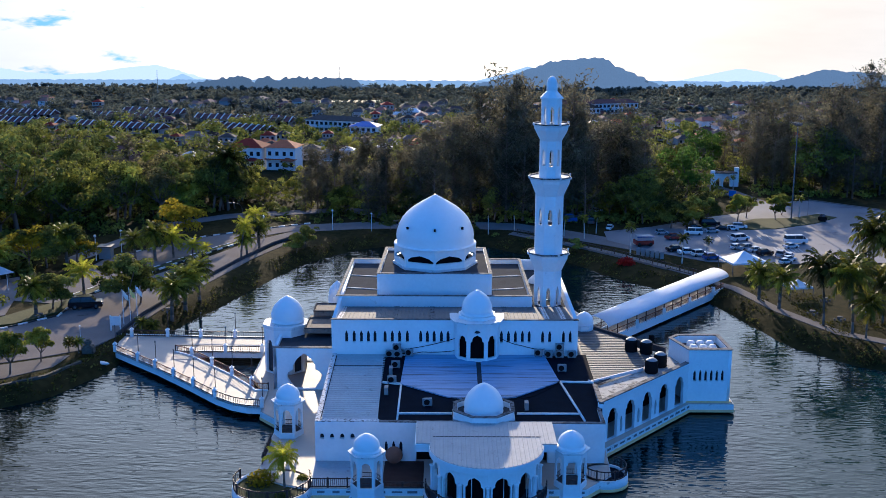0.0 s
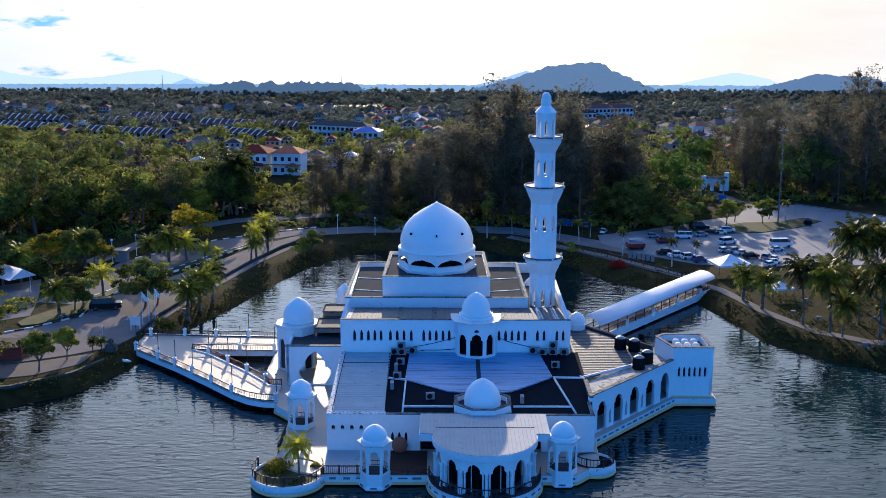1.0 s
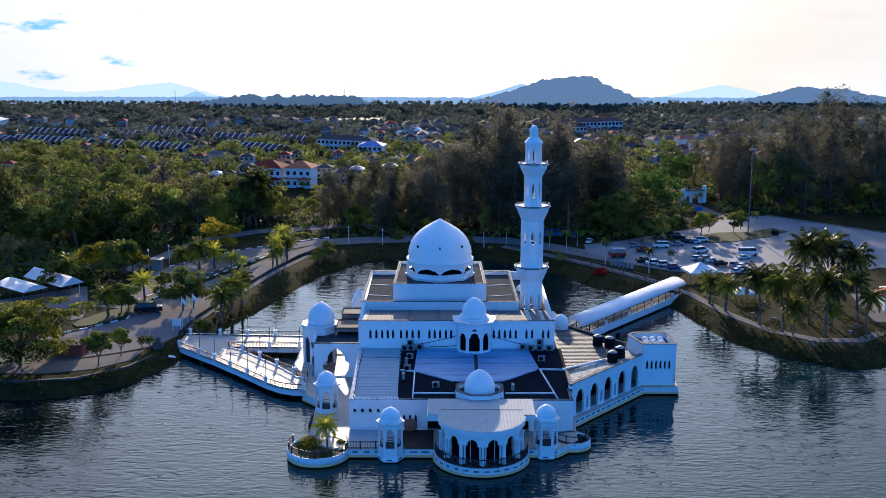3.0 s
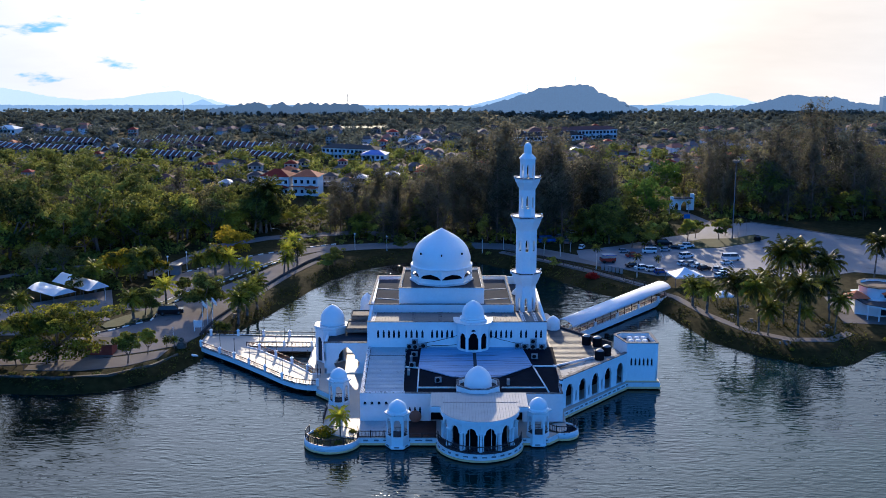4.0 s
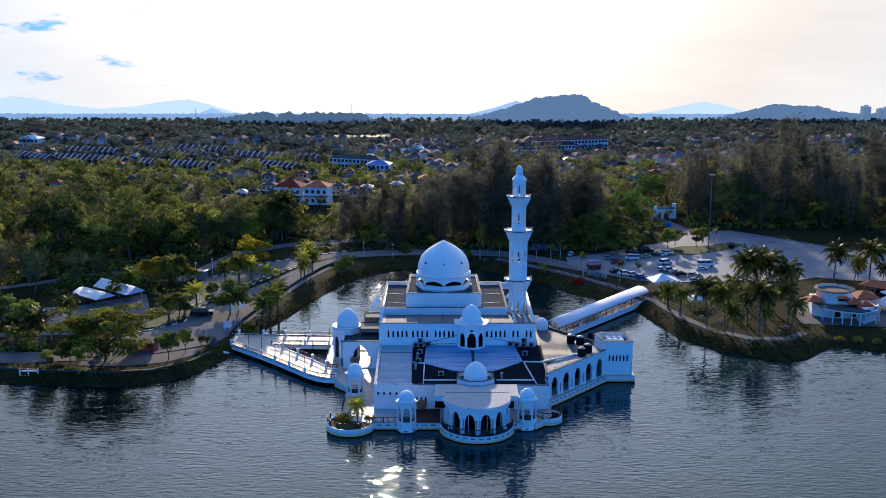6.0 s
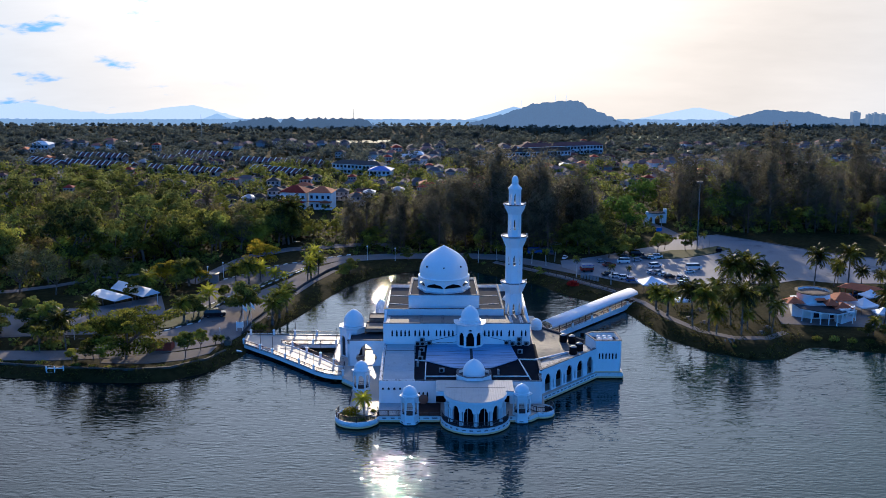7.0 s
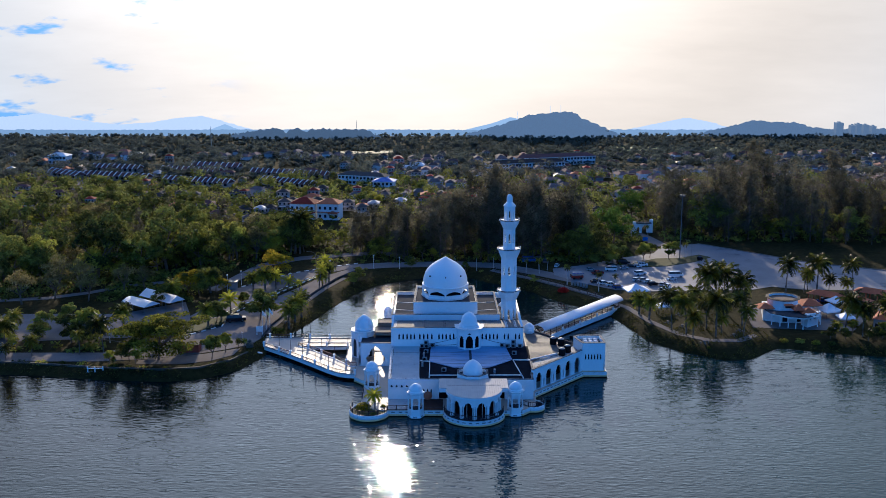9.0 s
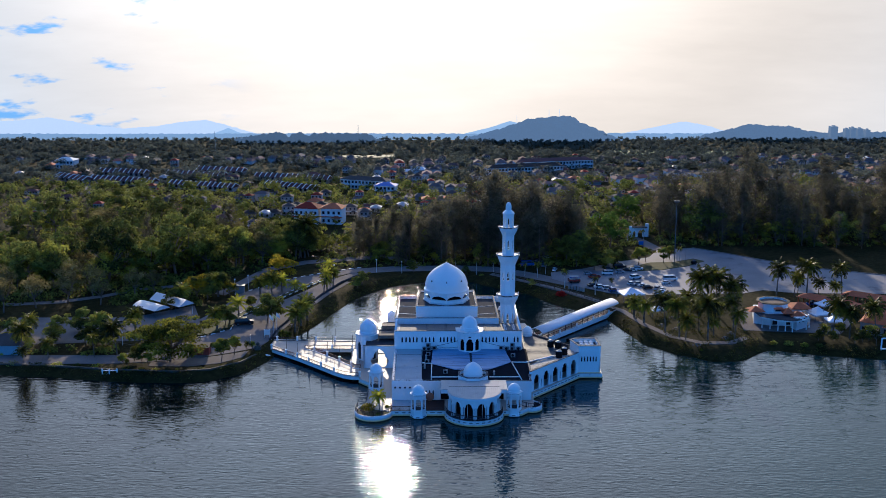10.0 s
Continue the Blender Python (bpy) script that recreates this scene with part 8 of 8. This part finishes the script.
made = {}
for colour, kind, x, y, r in (("black", "mpv", -44.0, 25.6, 12), ("black", "saloon", 36.6, 50.2, 10), ("white", "saloon", 38.0, 48.9, 12), ("white", "hatch", 39.6, 47.9, 12), ("blue", "hatch", 40.9, 46.3, 15), ("white", "hatch", 46.4, 51.6, 25), ("silver", "saloon", 47.8, 51.2, 25), ("white", "saloon", 48.8, 50.2, 20), ("black", "hatch", 49.6, 48.4, 20), ("silver", "hatch", 51.8, 47.8, 60), ("white", "hatch", 52.9, 47.2, 60), ("white", "hatch", 52.2, 45.6, 30), ("white", "mpv", 48.3, 56.0, 25), ("white", "van", 56.6, 54.4, 5), ("white", "saloon", 55.0, 52.2, 20), ("white", "hatch", 49.0, 62.0, -10), ("white", "mpv", 50.6, 63.2, -8), ("black", "saloon", 47.6, 62.2, -15), ("silver", "saloon", 45.2, 60.6, 10), ("white", "van", 41.8, 59.3, 175), ("black", "mpv", 46.0, 64.6, 5), ("red", "saloon", 38.0, 56.6, 12), ("black", "saloon", 42.8, 62.8, 5), ("white", "hatch", 28.7, 62.4, 70), ("white", "saloon", 28.3, 73.4, 5), ("grey", "hatch", 26.2, 66.0, 80), ("blue", "van", 22.0, 66.5, 10), ("silver", "hatch", 36.7, 59.6, 10), ("blue", "saloon", 85.0, 37.0, 20), ("blue", "hatch", 98.0, 44.0, 10), ("grey", "saloon", 25.0, 69.5, 10), ("white", "hatch", 51.2, 44.4, 30)):
    key = (colour, kind)
    big = 1.1 if x < -40 else 0.82
    m = pose(x, y, 1.375, 0, 0, r) @ Matrix.Diagonal((big, big, big, 1))
    if key not in made:
        made[key] = car(colour, kind)
        made[key].matrix_basis = m
    else:
        copy_thing(made[key], m)
truck = thing("food_truck", "small red and white food truck under the trees", "truck")
part("box", a_box(-1.2, -0.7, 0.5, 1.2, 0.7, 1.7, 0.04), PAINT["silver"], truck)
part("lower_body", a_box(-1.45, -0.85, 0.3, 1.45, 0.85, 0.95, 0.04), PAINT["red"], truck)
part("awning", a_box(-1.4, -1.3, 1.55, 1.4, -0.82, 1.62), PAINT["blue"], truck)
for x in (-0.9, 0.9):
    for s in (-0.8, 0.8):
        part("wheel", a_lathe([(0, -0.1), (0.3, -0.1), (0.3, 0.1), (0, 0.1)], 14), TYRE, truck).matrix_basis = pose(x, s, 0.3, 90, 0, 0)
truck.matrix_basis = pose(32.3, 53.2, 1.37, 0, 0, 8)
cart = thing("covered_cart", "small dark covered cart on the asphalt", "cart")
part("body", a_box(-0.9, -0.6, 0.3, 0.9, 0.6, 1.2, 0.12), BLACKTANK, cart)
part("cover", a_box(-0.6, -0.5, 1.2, 0.5, 0.5, 1.7, 0.12), PAINT["grey"], cart)
for s in (-0.6, 0.6):
    part("wheel", a_lathe([(0, -0.06), (0.3, -0.06), (0.3, 0.06), (0, 0.06)], 14), TYRE, cart).matrix_basis = pose(0.3, s, 0.3, 90, 0, 0)
cart.matrix_basis = pose(66.4, 67.6, 1.375, 0, 0, 15) @ Matrix.Diagonal((0.75, 0.75, 0.75, 1))
screen = thing("screen_fence", "pale metal hoarding panels beside the road", "fence")
for i in range(6):
    part("panel", a_box(30.2 + i * 0.62, 48.6 - i * 0.42, 1.3, 30.76 + i * 0.62, 48.66 - i * 0.42, 2.4), AC, screen)
fence = thing("bank_fence", "thin dark fence along the far bank path", "fence")
railing([(13, 59.4), (21.5, 52.8), (27, 48.4), (33, 42.4), (38, 37.6)], 1.3, 0.9, fence, 0.6, 2.2)

landing = thing("landing_frame", "white painted landing frame on the bank", "frame")
for x, y in ((-66.0, 1.9), (-64.6, 1.8), (-63.2, 2.0)):
    part("post", a_box(x - 0.1, y - 0.1, 0.2, x + 0.1, y + 0.1, 1.9, 0.02), WHITE, landing)
part("rail", a_box(-66.0, 1.8, 1.5, -63.2, 1.95, 1.62), WHITE, landing)
part("rail", a_box(-66.0, 1.8, 0.8, -63.2, 1.95, 0.9), WHITE, landing)

# ---------------------------------------------------------------- cables


def cable(points, sag, label):
    """A slack black cable hung between points."""
    k = thing("cable", label, "cable", "cables on the hall front")
    for a, b in zip(points, points[1:]):
        a, b = Vector(a), Vector(b)
        side = Vector((-(b - a).y, (b - a).x, 0)).normalized() * 0.035
        bm = bmesh.new()
        rings = []
        for i in range(9):
            p = a.lerp(b, i / 8) - Vector((0, 0, sag * 4 * (i / 8) * (1 - i / 8)))
            rings.append([bm.verts.new(p + side * math.cos(u) + Vector((0, 0, 0.035 * math.sin(u)))) for u in (0.0, 1.257, 2.513, 3.770, 5.027)])
        for r0, r1 in zip(rings, rings[1:]):
            for j in range(5):
                bm.faces.new((r0[j], r0[(j + 1) % 5], r1[(j + 1) % 5], r1[j]))
        bm.faces.new(rings[0][::-1])
        bm.faces.new(rings[-1])
        part("wire", bm, BLACKTANK, k)


cable([(-3.2, 2.72, 5.9), (-2.2, 2.72, 6.0), (2.2, 2.6, 7.1)], 0.1, "black cable running along the hall wall to the porch")
cable([(6.6, 2.6, 7.2), (9.0, 2.72, 6.3), (11.2, 2.72, 6.0)], 0.12, "black cable hanging between porch and outdoor units")
cable([(2.2, 2.7, 5.8), (-1.0, 2.72, 5.65), (-3.0, 2.72, 5.5)], 0.08, "black cable low on the hall wall")
cable([(6.3, -6.2, 5.2), (9.2, -5.0, 4.8), (12.0, -2.5, 5.1)], 0.15, "black cable across the flat roof")

# ---------------------------------------------------------------- roof sheets of the mosque


def ribs(lines, high, wide, z, material, label):
    """Standing seams of a sheet metal roof, along the given plan lines, each at the height z(x, y)."""
    bm = bmesh.new()
    for (ax, ay), (bx, by) in lines:
        d = Vector((bx - ax, by - ay)).normalized()
        n = Vector((-d.y, d.x)) * wide / 2
        lo = [bm.verts.new((px + sx * n.x, py + sx * n.y, z(px, py) - 0.01)) for px, py in ((ax, ay), (bx, by)) for sx in (-1, 1)]
        hi = [bm.verts.new((px + sx * n.x * 0.6, py + sx * n.y * 0.6, z(px, py) + high)) for px, py in ((ax, ay), (bx, by)) for sx in (-1, 1)]
        for f in ((0, 2), (3, 1)):
            bm.faces.new((lo[f[0]], lo[f[1]], hi[f[1]], hi[f[0]]))
        bm.faces.new((hi[0], hi[2], hi[3], hi[1]))
        bm.faces.new((lo[0], hi[0], hi[1], lo[1]))
        bm.faces.new((lo[2], lo[3], hi[3], hi[2]))
    tagged(part("roof_seam", bm, material, mosque, label), kind="stuff")


def bay_edge(x):
    return CY - math.sqrt(max(0.0, 4.55 ** 2 - (x - CX) ** 2)) if abs(x - CX) < 4.55 else -13.35


ribs([((x, -9.8), (x, bay_edge(x))) for x in np.arange(-0.95, 10.2, 0.36)], 0.045, 0.09, lambda x, y: 4.84, PALEROOF, "standing seams of the bay roof")
ribs([((-9.4, y), (-4.62, y)) for y in np.arange(-8.9, 2.7, 0.34)], 0.035, 0.09, lambda x, y: 4.56, GREYROOF, "ribs of the grey sheet roof")
STRIP = bpy.data.materials["ribbed_strip_roof"]
ribs([((x, 3.15), (x, 9.2)) for x in np.arange(-9.3, 14.0, 0.4) if not 1.6 < x < 7.3], 0.05, 0.09, lambda x, y: 8.72 - 0.87 * (y - 3.1) / 6.2, STRIP, "ribs of the metal roof strip")
WINGROOF = bpy.data.materials["long_grey_roof"]
ribs([((15.2, y), (15.2 + (y + 2.2) * 1.45, y) if y < 2.6 else (20.0 + 2.2 * (8.4 - y) / 5.8 if y < 8.3 else 20.0 - 4.0 * (y - 8.4) / 3.8, y)) for y in np.arange(-1.6, 11.8, 0.42)], 0.04, 0.09, lambda x, y: 4.74, WINGROOF, "seams of the grey wing roof")


def pitch(z_from=4.0):
    """The roofs before the hall rise a little towards its wall, with all that stands on them."""
    def up(y):
        return 0.82 * min(1.0, max(0.0, (y + 9.2) / 12.0))
    for o in mosque.children:
        kind = o.name.split(".")[0]
        xs = [v.co.x for v in o.data.vertices]
        on_left = kind in ("side_wall", "parapet") and min(xs) < -9.5
        seams = kind == "roof_seam" and max(xs) < -4
        if kind in ("flat_roof", "grey_roof", "folded_roof", "roof_gutter", "roof_kerb") or on_left or seams:
            for v in o.data.vertices:
                if v.co.z > z_from:
                    v.co.z += up(v.co.y)
    for o in scene.objects:
        if o.name.startswith("air_conditioner"):
            o.location.z += up(o.location.y)


pitch()

# ---------------------------------------------------------------- depths fitted to the view
DEPTH = 1.33          # the plan's depths are stretched by this factor to fit the camera's view
FRONT = -13.7         # the straight front edge of the platform; what curves out before it keeps its shape
TOWN_LINES = ("kerb_stone", "terrace_row", "long_building", "shed")
ROUND = {"drum_wall": DY, "drum_skirt": DY, "dome_vent": DY, "turret_wall": 9.0, "porch_wall": 2.79, "porch_inside": 2.79, "porch_rim": 2.79, "porch_block": 2.79, "porch_dome": 2.79, "door_crest": 2.79}


def view_depth(y):
    return np.where(y > FRONT, y * DEPTH, FRONT * DEPTH + (y - FRONT))


def own_centre(ob, co):
    """The depth about which a round or small thing keeps its shape, or None for what is as deep as the plan says."""
    for o in (ob, ob.parent):
        if o and o.name.split(".")[0] in ROUND:
            return ROUND[o.name.split(".")[0]]
    top = ob
    while top.parent:
        top = top.parent
    kind = top.name.split(".")[0]
    if kind == "minaret":
        return MY
    if kind in ("planter", "shrub", "radio_mast"):
        whole = [c.co.y for o in (top, *top.children) if o.type == "MESH" for c in o.data.vertices]
        return (min(whole) + max(whole)) / 2
    lo, hi = co.min(0), co.max(0)
    wide, deep = hi[0] - lo[0], hi[1] - lo[1]
    if 0 < wide < 14 and abs(wide - deep) < 0.06 * wide and kind not in ("ground", "water"):
        return (lo[1] + hi[1]) / 2
    return None


def moved(ob):
    return any(o.matrix_basis.to_3x3() != Matrix.Identity(3) or o.location.x or o.location.y for o in (ob, ob.parent, ob.parent and ob.parent.parent) if o)


def set_depths():
    every = [o for o in scene.objects if o.type in ("MESH", "EMPTY")]
    loose = [o for o in every if o.type == "MESH" and not moved(o)]
    centres, shared = {}, {}
    for ob in loose:
        if ob.data.name in shared:
            continue
        co = np.empty(len(ob.data.vertices) * 3)
        ob.data.vertices.foreach_get("co", co)
        shared[ob.data.name] = (ob.data, co.reshape(-1, 3))
        centres[ob.data.name] = own_centre(ob, co.reshape(-1, 3))
    for name, (me, co) in shared.items():
        c = centres[name]
        co[:, 1] = view_depth(co[:, 1]) if c is None else co[:, 1] + float(view_depth(np.array(c))) - c
        me.vertices.foreach_set("co", co.ravel())
        me.update()
    for ob in every:
        if not (ob.location.x or ob.location.y) or (ob.parent and moved(ob.parent)):
            continue
        kind, y = ob.name.split(".")[0], 93.0 if ob is gate else ob.location.y
        ob.location.y += float(view_depth(np.array(y))) - y
        if kind in TOWN_LINES:
            way = ob.matrix_basis.to_3x3() @ Vector((1, 0, 0))
            way.y *= DEPTH
            ob.rotation_euler.z = math.atan2(way.y, way.x)
            ob.scale.x = way.length


set_depths()
